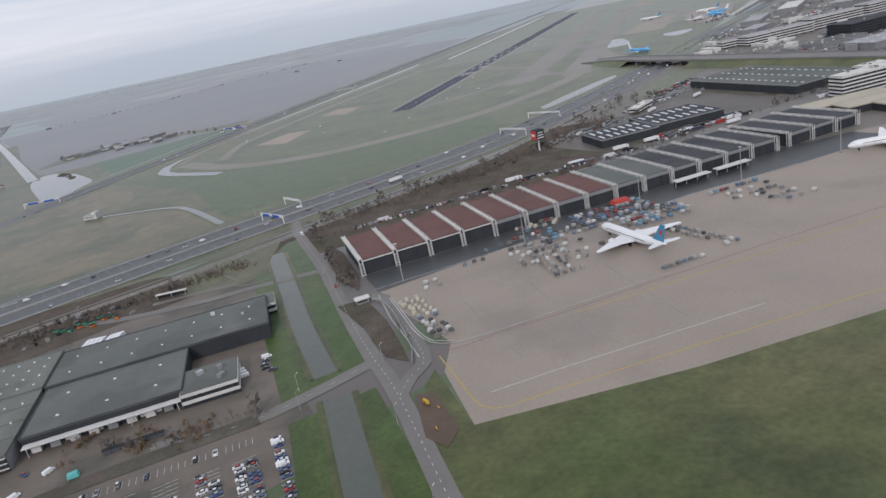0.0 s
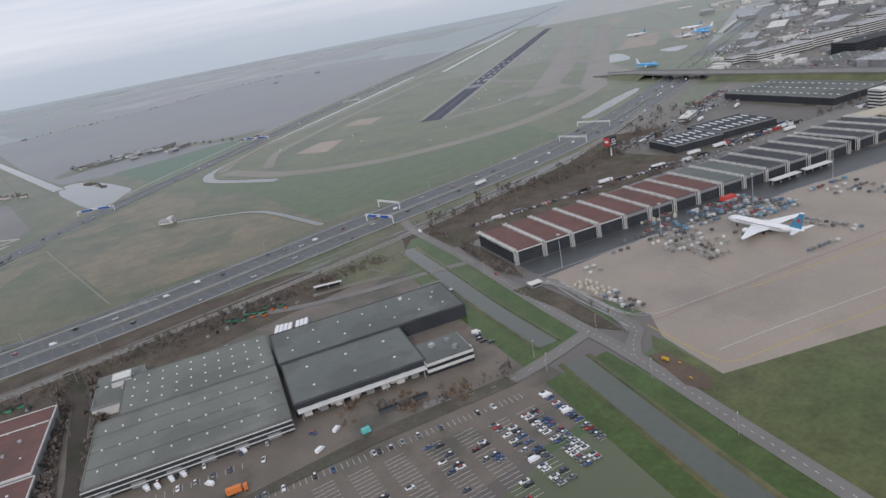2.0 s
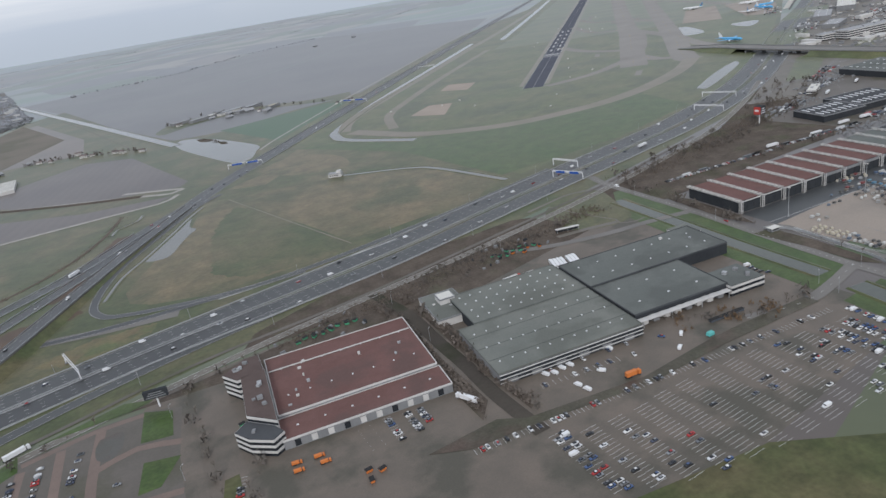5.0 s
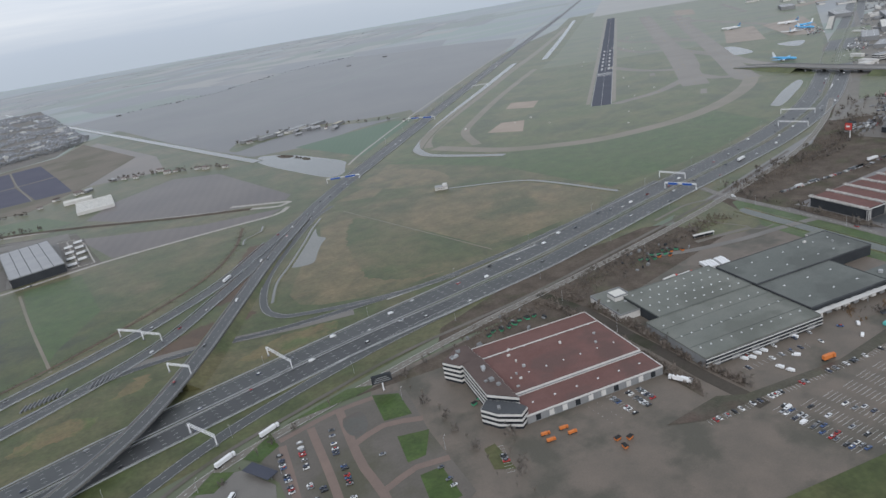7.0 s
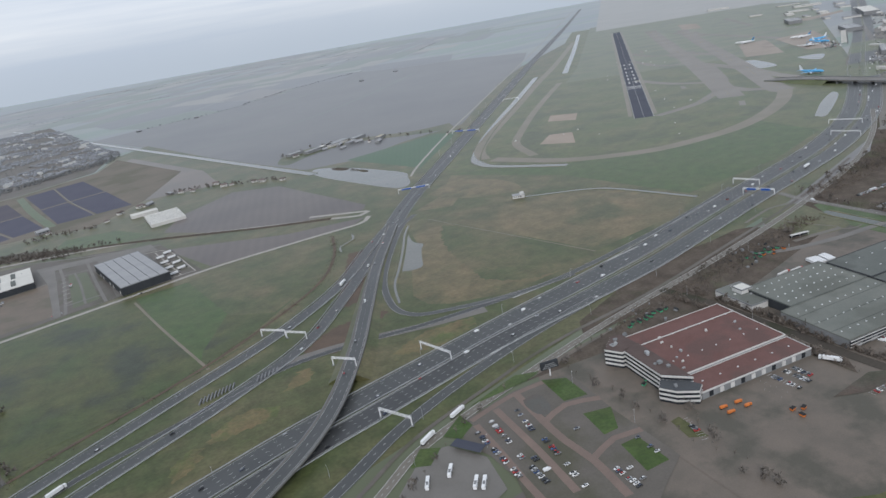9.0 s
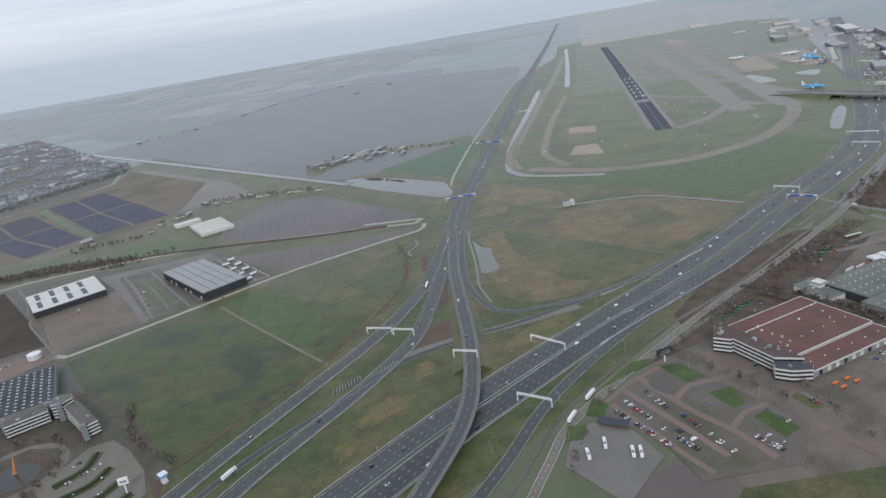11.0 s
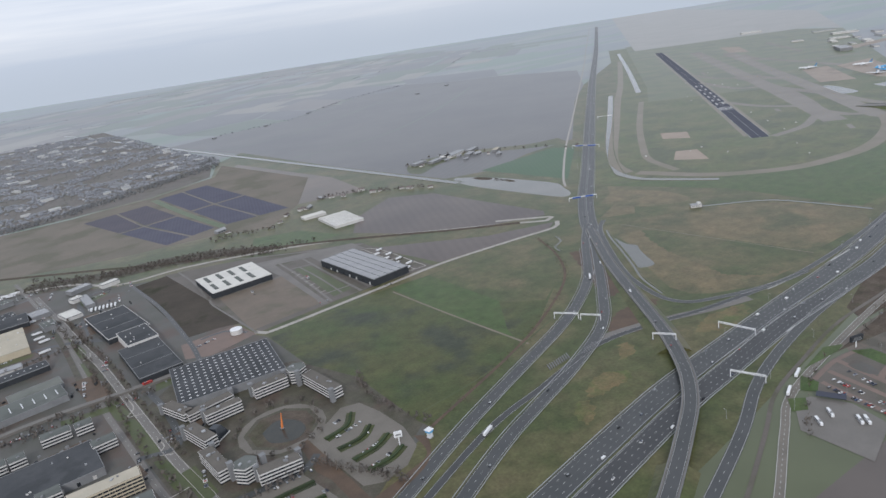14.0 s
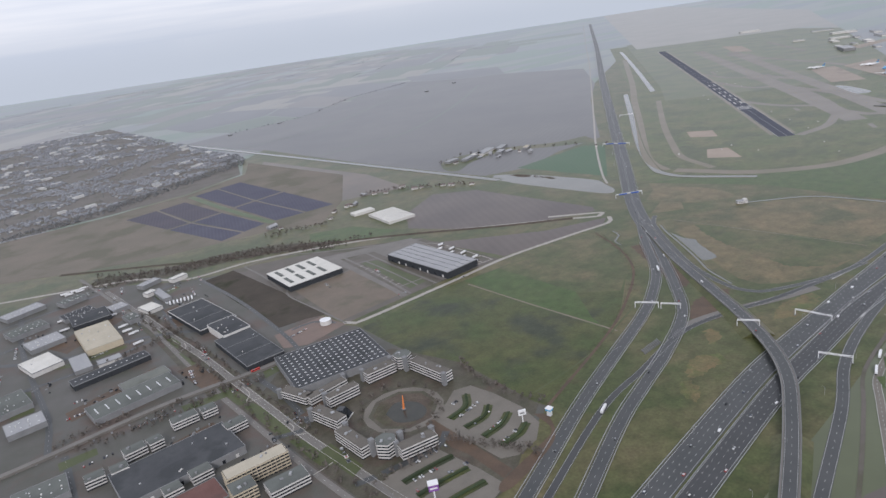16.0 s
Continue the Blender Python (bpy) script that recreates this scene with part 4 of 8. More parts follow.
flyover = structure(part("flyover", ribbon(fly_line, 4.0, -4.0, 0.0, 0.6), ROAD_PALE), "pale curving flyover over the motorway", "viaduct")
bm = bmesh.new()
for o in (-2.7, 2.7):
    add_ribbon(bm, fly_line, o + 0.06, o - 0.06, 0.02)
add_dashes(bm, fly_line, 0, 0.12, 1.5, 4.5, 0.02)
part("road_lines", bm, WHITE_LINE, flyover, "painted lines")
part("roadway", ribbon(fly_line, 3.1, -3.1, 0.01), ASPHALT, flyover, "grey asphalt roadway")
for o in (-3.9, 3.9):
    part("parapet", ribbon(fly_line, o + 0.12, o - 0.12, 0.45, 0.45), WALL_GREY, flyover, "low concrete parapet")
bm = bmesh.new()
nrm = sides_of(fly_line)
keep = [i for i, p in enumerate(fly_line) if p.y > 305 or p.y < 246]
for run in (range(0, max(i for i in keep if fly_line[i].y > 305) + 1), range(min(i for i in keep if fly_line[i].y < 246), len(fly_line))):
    rows = []
    for i in run:
        p, n = fly_line[i], nrm[i]
        h = max(p.z - 0.62, 0.03)
        w = 4.2 + h * 1.8
        rows.append([bm.verts.new(v) for v in (Vector((p.x, p.y, 0)) + n * w, Vector((p.x, p.y, h)) + n * 4.1, Vector((p.x, p.y, h)) - n * 4.1, Vector((p.x, p.y, 0)) - n * w)])
    for a, b in zip(rows, rows[1:]):
        for k in range(3):
            bm.faces.new((a[k], b[k], b[k + 1], a[k + 1]))
    bm.faces.new(rows[0])
    bm.faces.new(rows[-1])
bmesh.ops.recalc_face_normals(bm, faces=bm.faces)
part("embankment", bm, DULL_GRASS, flyover, "grassy embankment")
for x, y in ((-243, 306), (-256, 291), (-272, 275), (-284, 266), (-236, 316)):
    for o in (-2, 2):
        part("pier", box(x + o * 0.6, y + o * 0.6, 0, 0.9, 0.9, 3.3), WALL_GREY, flyover, "concrete pier")
# underpass slots under the eastern carriageway
for x, y in [(-299 + k * 1.75, 345.4 + k * 0.25) for k in range(10)] + [(-272.5 + k * 1.9, 344.4 + k * 0.2) for k in range(6)]:
    structure(part("retaining_beam", box(x, y, 0.05, 0.5, 5.5, 0.8, -25), WALL_GREY), "concrete beam across the sunken road", "beam")
# local roads
road("canal_road", [(62, 305), (57, 285), (51, 228), (44, 182), (40, 152), (38, 131), (31, 91), (22, 40), (8, -20), (-8, -80)], 4.4, Z4, ROAD_PALE, "pale local road beside the canal", (), (0,), 5, 0.17, dash=0.9, gap=1.7)
road("bridge_road", [(40, 148), (20, 144.5), (5, 144), (-14, 150)], 4.4, Z4 + 0.03, ROAD_PALE, "pale road over the canal bridge", (), (0,))
road("bridge_road", [(50, 226.5), (29, 232.8), (10, 237), (-14, 246), (-30, 256)], 4, Z4 + 0.03, ROAD_PALE, "narrow road over the canal", ())
road("gate_road", [(38, 128.5), (43, 134), (48.5, 138), (51, 146), (52.6, 156), (54.5, 170), (56.5, 184), (54, 190)], 4, Z4 + 0.02, ROAD_PALE, "fenced gate road of the apron", (), (0,), 3, 0.15, dash=0.9, gap=1.7)
road("depot_road", [(-92, 266), (-90, 238.5), (-92.5, 212), (-94, 191), (-96, 175), (-97, 150)], 5.0, Z3, DARK_PLOT, "muddy grey access road between the depots", ())
road("depot_road", [(-174, 246), (-178, 212), (-182, 170), (-190, 100)], 7, Z3, PAVING, "brick access road", ())
road("polder_road", [(-700, 900), (-560, 832), (-500, 800), (-464, 753), (-406, 745), (-343, 721), (-273, 681), (-200, 618), (-146, 571), (-122, 549), (-112, 553), (-120, 562), (-150, 590)], 4.5, Z4, GRAVEL, "pale polder road", ())
road("scrub_belt", [(-560, 900), (-476, 829), (-411, 773), (-337, 731), (-266, 676), (-190, 606), (-140, 566)], 6, 0, SCRUB, "dark brown belt of scrub along the railway", ())
road("polder_road", [(-404, 536), (-398, 527), (-308, 533), (-244, 538), (-170, 532), (-132, 528), (-118, 540)], 4.0, Z4, GRAVEL, "pale straight road along the plots", ())
AVENUE_LEFT = [(-545, 860), (-535, 791), (-523, 700), (-517, 658), (-513, 598), (-510, 547), (-507, 499), (-502.5, 455), (-499, 420), (-495, 386), (-486, 330), (-466, 240)]
AVENUE_RIGHT = [(-530, 791), (-516, 690), (-508, 625), (-500, 568), (-494, 507), (-489, 457), (-485, 417), (-480, 384), (-477, 362), (-470, 325), (-450, 240)]
road("avenue_bed", [((a[0] + b[0]) / 2, (a[1] + b[1]) / 2) for a, b in zip(AVENUE_LEFT[1:], AVENUE_RIGHT)], 9, Z3, GARDEN, "brown planted median of the avenue", ())
road("estate_avenue", AVENUE_LEFT, 3.6, 0, ROAD_PALE, "worn grey carriageway of the estate avenue", (), (0,))
road("estate_avenue", AVENUE_RIGHT, 4.6, 0, ROAD_PALE, "worn grey carriageway of the estate avenue", (-2.1, 2.1), (0,))
for pts_ in ([(-512, 590), (-509, 579), (-501.5, 516), (-506.5, 517)], [(-505.5, 510), (-500, 508), (-495.5, 483), (-502.5, 481)], [(-500.5, 476), (-494, 474), (-489.5, 430), (-496, 430)], [(-494, 421), (-488, 417), (-484, 388), (-490, 388)], [(-515, 650), (-512, 640), (-506, 606), (-511, 600)]):
    field("avenue_island", pts_, 0, WET_GRASS, "grass island in the avenue's median", "planting", True)
for pts_ in ([(-494, 508), (-492.4, 490), (-497, 481), (-489, 478)], [(-488, 443), (-486.5, 432), (-491, 426), (-484, 421)], [(-485, 398), (-482.5, 388), (-487, 385.5), (-496, 384)], [(-504, 604), (-505, 595), (-510, 592)]):
    road("bed_kerb", pts_, 0.7, 0, GRAVEL, "pale curved kerb at a crossing of the avenue", (), (), 2)
road("estate_street", [(-700, 505), (-605, 511), (-538, 517), (-473, 513), (-445, 516)], 4, 1.6, ROAD_PALE, "pale raised estate street", (), (), 6, thick=1.5)
road("estate_street", [(-660, 720), (-590, 660), (-520, 640), (-470, 600)], 5, Z4, ASPHALT, "grey estate street", ())
# overpass far up the motorway
over = smooth([(434, 560, -4.0), (430, 535, -2.6), (424, 505, -0.6), (413, 430, 0), (404, 300, 0), (400, 200, 0), (420, 80, 0)], 12)
overpass = structure(part("overpass", ribbon(over, 9, -9, 4.2, 0.9), ROAD_PALE), "wide pale taxiway bridge over the motorway", "bridge")
bm = bmesh.new()
nrm_ = sides_of(over)
for keep in ([i for i, p in enumerate(over) if p.y > 470], [i for i, p in enumerate(over) if p.y < 398]):
    rows = []
    for i in keep:
        p, n_ = Vector((over[i].x, over[i].y, 0)), nrm_[i]
        h_ = max(over[i].z + 3.25, 0.03)
        rows.append([bm.verts.new(v) for v in (p + n_ * (9.3 + h_ * 3), p + n_ * 9.2 + Vector((0, 0, h_ + 0.6)), p - n_ * 9.2 + Vector((0, 0, h_ + 0.6)), p - n_ * (9.3 + h_ * 3))])
    for a, b in zip(rows, rows[1:]):
        for k in (0, 2):
            bm.faces.new((a[k], b[k], b[k + 1], a[k + 1]))
part("embankment", bm, GRASS, overpass, "grassy embankment")
for o in (-8.8, 8.8):
    part("parapet", ribbon(over, o + 0.15, o - 0.15, 4.9, 0.7), WALL_GREY, overpass)
for y in (395, 412, 430, 448, 466):
    part("pier", box(409 + (y - 395) * 0.05, y, 0, 6, 1.2, 3.4), WALL_GREY, overpass, "concrete pier")

# ---- airfield ----
RW = [(231, 570), (1120, 1478)]
runway, line = road("runway", RW, 21, Z3, RUNWAY, "dark blue-grey runway with white marks", (-10, 10), (0,), 20, 0.5, dash=7, gap=6)
bm = bmesh.new()
d = Vector((RW[1][0] - RW[0][0], RW[1][1] - RW[0][1], 0)).normalized()
s_ = Vector((-d.y, d.x, 0))
o_ = Vector((RW[0][0], RW[0][1], layer[0] + 0.04))
def runway_mark(u, v, l, w):
    p = o_ + d * u + s_ * v
    bm.faces.new([bm.verts.new(q) for q in (p - s_ * w / 2, p + d * l - s_ * w / 2, p + d * l + s_ * w / 2, p + s_ * w / 2)])
for k in range(12):
    runway_mark(218, -8.2 + k * 1.49, 18, 0.75)
runway_mark(211, 0, 3.0, 19)
for u in (262, 300, 340, 380, 430, 480):
    for v in (-4.6, 4.6):
        runway_mark(u, v, 20, 2.6)
part("runway_marks", bm, WHITE_LINE, runway, "white threshold and touchdown marks")
for pts, w in (([(337, 540), (455, 660), (571, 780), (848, 1076), (1088, 1329)], 22), ([(377, 501), (394, 527), (531, 665), (813, 957), (1050, 1200)], 20), ([(240, 560), (300, 558), (362, 579)], 9), ([(434, 770), (412, 690), (420, 628)], 10), ([(612, 945), (556, 835), (573, 790)], 10), ([(401, 612), (376, 545), (394, 526)], 12), ([(570, 776), (517, 652)], 14), ([(700, 1030), (660, 940), (680, 895)], 10), ([(690, 905), (650, 800)], 14), ([(531, 665), (465, 568), (440, 500), (425, 478)], 12), ([(1000, 1180), (860, 900), (771, 724)], 12)):
    road("taxiway", pts, w * 1.25, Z4, TAXIWAY, "pale concrete taxiway", (), (0,), 10, 0.3, YELLOW_LINE)
road("perimeter_strip", [(44, 591), (66, 522), (95, 484), (129, 459), (175, 447), (217, 444), (271, 454), (330, 476), (380, 505)], 15, Z4, WORN_GRASS, "worn brown perimeter strip", ())
road("perimeter_track", [(40, 600), (60, 636), (103, 683), (261, 828), (410, 966), (603, 1140), (963, 1480)], 12, Z4, WORN_GRASS, "brown-grey perimeter track", ())
road("perimeter_road", [(70, 560), (96, 620), (140, 668), (250, 772), (420, 920)], 9, Z4, WORN_GRASS, "worn brown strip on the airfield", ())
for pts_ in ([(746, 826), (791, 805), (642, 675), (611, 716)], [(789, 787), (875, 772), (762, 676), (672, 624), (662, 653)], [(1056, 945), (1090, 912), (1194, 900), (1148, 872), (1038, 880)], [(1179, 1320), (1171, 1252), (1052, 1141), (1057, 1201)]):
    field("far_apron", pts_, Z4, CONCRETE, "pale far apron", "apron")
for pts_, w_ in (([(876, 903), (960, 824)], 9), ([(1234, 1217), (1025, 994)], 11), ([(1025, 994), (905, 1025)], 6), ([(905, 1025), (1002, 1124)], 11), ([(698, 885), (645, 832)], 6), ([(540, 720), (484, 664)], 5), ([(653, 883), (565, 762), (450, 640), (374, 584)], 16)):
    road("far_strip", pts_, w_, 0, TAXIWAY, "pale concrete strip on the airfield", ())
water("apron_pond", [(593, 625), (613, 613), (613, 598), (574, 581), (578, 605)], 0, WATER, "pale basin beside the far apron")


# ---- paving, lawns and lanes of the yards, the estate and the airport ----
field("depot_scrub", [(-95, 252), (-93.5, 242), (-96, 216), (-98, 194), (-99.5, 172), (-106, 165), (-104.5, 183), (-103, 195), (-100.5, 212), (-98, 237)], 0, SCRUB, "brown scrub strip beside the depot road", "planting")
field("depot_scrub", [(-88, 254), (-86.3, 238), (-89.5, 209), (-91.4, 188), (-93, 160), (-90, 162), (-90.3, 181), (-88, 201), (-83.2, 225), (-82.5, 252)], 0, SCRUB, "brown scrub strip beside the depot road", "planting")
field("hedge_strip", [(-125, 163), (-103, 163), (-96, 157.5), (-60, 149.5), (-31, 150), (-16, 149), (9, 146), (9, 141), (-30, 145), (-60, 146), (-97, 154), (-115, 157)], 0, GARDEN, "worn brown verge between the yards and the car park", "verge")
field("office_car_park", [(-222, 246), (-198, 248), (-184, 246), (-174, 240), (-180, 212), (-184, 178), (-206, 168), (-236, 186), (-229, 206), (-228, 222), (-231, 234)], 0, BACK_GROUND, "brown brick-paved car park", "car park")
for pts_, w_ in (([(-221.2, 240), (-224.3, 221), (-228.1, 200), (-230, 186)], 2.6), ([(-210, 243), (-214.5, 212), (-219, 188)], 2.8), ([(-198, 246), (-202, 226), (-204.5, 210), (-205, 195), (-209, 176)], 3.0), ([(-203, 223), (-190, 226), (-178, 220)], 2.8), ([(-205, 196), (-192, 199), (-182, 196)], 2.6), ([(-221, 243.5), (-200, 246), (-184, 244)], 2.4)):
    road("car_park_lane", pts_, w_, 0, BRICK_LANE, "paler brick lane through the car park", ())
field("parking_island", [(-199, 240), (-192.5, 239.5), (-193.5, 231), (-197.7, 226), (-201, 229), (-200.7, 236)], 0, ESTATE_GROUND, "rounded greyish island in the car park", "island", True)
field("bus_stand", [(-262, 226), (-244, 240), (-235.7, 237), (-229.2, 222), (-234, 204), (-262, 196)], 0, ROAD_PALE, "grey asphalt bus stand", "pavement")
for pts in ([(-189.4, 217), (-179.5, 213), (-187, 202), (-193, 202.7)], [(-193, 195), (-186, 194), (-188, 179), (-197, 180)], [(-185, 246), (-177, 240), (-179.5, 225), (-188.7, 228)], [(-222, 250), (-234, 243), (-230, 237), (-222, 241)], [(-216, 252), (-189, 250), (-181, 252), (-190, 257)], [(-252, 236), (-244, 243), (-238, 238), (-246, 232)]):
    field("lawn", pts, 0, LAWN, "square of bright lawn among the car parks", "lawn")
field("lawn", [(-172, 192), (-168, 192), (-170, 178), (-175, 182)], 0, DULL_GRASS, "strip of lawn beside the office", "lawn")
field("red_earth", [(-450, 558), (-410, 560), (-404, 532), (-438, 523), (-453, 532)], 0, BRICK_LANE, "bare reddish earth by the tank", "plot")
oct_ = [(-433 + 20 * math.cos(a), 401 + 20 * math.sin(a)) for a in [math.pi / 8 + k * math.pi / 4 for k in range(8)]]
field("plaza_garden", [(-433 + 23 * math.cos(k * math.pi / 8), 401 + 23 * math.sin(k * math.pi / 8)) for k in range(16)], 0, LOT_PAVING, "worn paved path round the garden", "path")
field("garden", oct_, 0, GARDEN, "octagonal garden round the pool", "garden")
field("scrub_bed", [(-433 + 17.5 * math.cos(a), 401 + 17.5 * math.sin(a)) for a in [math.pi / 8 + k * math.pi / 4 for k in range(8)]], 0, SCRUB, "brown planting beds round the pool", "garden")
water("pool", [(-443, 404), (-433, 410), (-424, 402), (-424, 391), (-432, 386), (-442, 392)], 0, POOL, "still dark pool in the garden")
field("ring_car_park", [(-413, 388), (-402, 396), (-392, 393), (-388, 377), (-386, 355), (-389, 337), (-400, 327), (-414, 324), (-422, 328), (-427, 376), (-425, 385)], 0, LOT_PAVING, "pale car park with planted islands", "car park")
field("lower_car_park", [(-474, 356), (-440, 358), (-434, 330), (-432, 312), (-452, 304), (-474, 312)], 0, LOT_PAVING, "lower pale car park", "car park")
field("brown_beds", [(-427, 381), (-425.5, 362), (-423, 318), (-430, 316), (-431, 342), (-434, 353), (-432, 380)], 0, MUD, "brown planting beds beside the car park", "planting")
field("brown_beds", [(-386, 345), (-382, 338), (-395, 320), (-432, 308), (-434, 314), (-404, 322), (-389, 328)], 0, MUD, "brown planting beds beside the motorway", "planting", True)
for pts_, w_ in (([(-690, 628), (-600, 620), (-560, 622), (-520, 632)], 4), ([(-690, 700), (-610, 715), (-560, 724), (-528, 728)], 4), ([(-680, 770), (-600, 778), (-535, 790)], 4), ([(-600, 820), (-606, 720), (-604, 640), (-600, 560), (-604, 515)], 4), ([(-596, 505), (-596, 440), (-590, 380), (-584, 320)], 4), ([(-500, 430), (-480, 428), (-478, 470), (-482, 505)], 4), ([(-484, 362), (-470, 360), (-440, 358), (-428, 366)], 4), ([(-560, 416), (-520, 417), (-498, 416)], 4), ([(-500, 640), (-500, 690), (-496, 740), (-470, 752)], 4), ([(-455, 740), (-446, 650), (-444, 560), (-446, 518)], 3.4), ([(-437, 556), (-420, 556), (-408, 540)], 3)):
    road("estate_lane", pts_, w_, 0, ASPHALT, "grey estate lane with a centre line", (), (0,), 6, 0.12)
for pts_ in ([(-527, 690), (-521, 655), (-517, 598), (-514.5, 547), (-511, 499)], [(-511, 690), (-503, 625), (-495, 568), (-489.5, 507), (-484.5, 457), (-480, 417), (-475, 384), (-471, 355)]):
    road("avenue_verge", pts_, 3.6, 0, GARDEN, "brown verge along the avenue", ())
for pts_ in ([(-590, 640), (-575, 632), (-540, 634), (-538, 640), (-570, 645)], [(-478, 500), (-450, 506), (-448, 514), (-476, 510)], [(-600, 490), (-580, 492), (-580, 500), (-600, 500)], [(-530, 500), (-500, 496), (-498, 504), (-530, 508)], [(-486, 400), (-478, 402), (-474, 372), (-482, 368)], [(-498, 720), (-476, 732), (-474, 742), (-498, 738)], [(-620, 620), (-606, 616), (-606, 580), (-620, 580)]):
    field("verge", pts_, 0, WET_GRASS, "patch of green verge between the works", "lawn")
for pts_ in ([(-590, 690), (-540, 720), (-530, 700), (-578, 664)], [(-520, 560), (-506, 560), (-500, 520), (-514, 520)], [(-500, 690), (-488, 690), (-486, 640), (-500, 640)], [(-590, 560), (-530, 580), (-528, 560), (-588, 545)], [(-545, 470), (-520, 474), (-518, 462), (-545, 462)], [(-480, 440), (-462, 446), (-458, 440), (-476, 436)], [(-520, 420), (-500, 424), (-498, 412), (-518, 410)]):
    field("yard", pts_, 0, MUD, "trodden brown yard behind the works", "yard")
for pts_, w_ in (([(232, 330), (300, 345), (400, 350), (520, 300)], 6), ([(420, 160), (430, 300), (470, 380), (600, 460), (800, 560)], 7), ([(440, 470), (560, 500), (700, 580), (900, 700)], 7), ([(300, 330), (340, 345), (420, 380), (520, 460)], 5), ([(240, 235), (300, 240), (390, 235), (480, 230)], 6), ([(225, 248), (320, 330), (380, 400)], 5)):
    road("airport_road", pts_, w_, 0, ROAD_PALE, "pale airport road with lane lines", (), (0,), 8, 0.2)
for pts_ in ([(430, 470), (520, 520), (560, 500), (470, 440)], [(600, 560), (700, 610), (730, 580), (640, 530)], [(300, 350), (390, 400), (400, 380), (320, 340)], [(440, 380), (480, 395), (480, 380), (440, 365)], [(560, 430), (640, 440), (640, 425), (560, 415)], [(390, 270), (398, 400), (392, 400), (380, 270)], [(418, 210), (424, 420), (436, 420), (432, 210)]):
    field("airport_green", pts_, 0, GRASS, "green strip between the airport roads", "grass")
field("airport_lot", [(430, 330), (520, 372), (500, 300), (440, 280)], 0, PAVING, "full airport car park", "car park")
field("airport_lot", [(560, 470), (700, 500), (720, 460), (580, 440)], 0, PAVING, "full airport car park", "car park")
field("hall_yard", [(200, 240), (196, 292), (300, 320), (330, 325), (310, 235)], 0, BACK_GROUND, "grey-brown ground round the storage halls", "ground")
field("hall_yard", [(240, 216), (240, 238), (312, 236), (380, 234), (380, 200), (330, 186)], 0, ROAD_PALE, "pale yard behind the sheds", "pavement")
for pts_ in ([(300, 500), (320, 516)], [(380, 640), (396, 656)], [(640, 880), (670, 912)], [(430, 560), (446, 580)], [(700, 1000), (740, 1040)], [(520, 640), (540, 664)]):
    road("pale_strip", pts_, 6, 0, TAXIWAY, "short pale concrete strip", ())

# yards by the new warehouses
field("hall_lane", [(-342, 668), (-311, 658), (-310, 543), (-345, 540)], 0, BACK_GROUND, "grey-brown yard between the new warehouses", "yard")
field("grass_strip", [(-334, 640), (-321, 634), (-320, 552), (-337, 549)], 0, WET_GRASS, "green strip between the new warehouses", "lawn")
for pts_, w_ in (([(-338, 668), (-338, 618), (-342, 541)], 2.2), ([(-318, 661), (-318, 602), (-317, 541)], 2.2), ([(-329, 640), (-328, 600), (-329, 551)], 1.6), ([(-338, 643), (-318, 638)], 2.0), ([(-341, 560), (-317, 560)], 1.6), ([(-407, 640), (-412, 622), (-408, 580), (-403, 533)], 1.8), ([(-406, 634), (-378, 630), (-345, 634)], 1.6), ([(-350, 541), (-346, 580), (-343, 634)], 1.6), ([(-413, 735), (-379, 734), (-345, 706), (-300, 672), (-262, 648)], 2.2), ([(-413, 735), (-410, 690), (-411, 640)], 2.0)):
    road("yard_lane", pts_, w_, 0, ROAD_PALE, "pale paved lane round the new warehouses", ())
for k_ in range(7):
    road("yard_kerb", [(-341 + 0.2 * k_, 566 + k_ * 11), (-336, 567 + k_ * 11)], 0.8, 0, GRAVEL, "pale kerb of a parking bay", ())
field("truck_yard", [(-276, 640), (-258, 628), (-254, 543), (-274, 542)], 0, BACK_GROUND, "grey truck yard beside the warehouse", "yard")
for pts_ in ([(-277, 634), (-261, 622), (-256, 545)], [(-270, 629), (-266, 546)], [(-275, 610), (-260, 606)], [(-273, 585), (-258, 583)], [(-272, 562), (-257, 560)], [(-272, 546), (-256, 545)]):
    road("yard_kerb", pts_, 1.0, 0, GRAVEL, "pale kerb round the truck bays", ())

# bare ground beside the gate road and the hangar's end
field("gate_scrub", [(43.5, 190), (52, 188), (51, 168), (48.5, 153), (46, 141), (42.5, 148), (44, 168)], 0, SCRUB, "brown bare ground beside the gate road", "ground")
field("gate_scrub", [(53, 196), (57.5, 208), (62, 238), (60, 262), (56, 240), (51, 210)], 0, SCRUB, "brown bare ground beside the hangar", "ground")
field("works_plot", [(40.5, 126), (44.5, 124), (42, 108), (37.5, 104), (35.5, 110)], 0, MUD, "brown storage plot beside the road", "plot")
for u_, w_ in ((13, 4.5), (-13, 4.5)):
    road("worn_strip", [(240 - 0.71 * u_, 580 + 0.7 * u_), (660 - 0.71 * u_, 1008 + 0.7 * u_), (1100 - 0.71 * u_, 1458 + 0.7 * u_)], w_, 0, WORN_GRASS, "worn strip beside the runway", ())


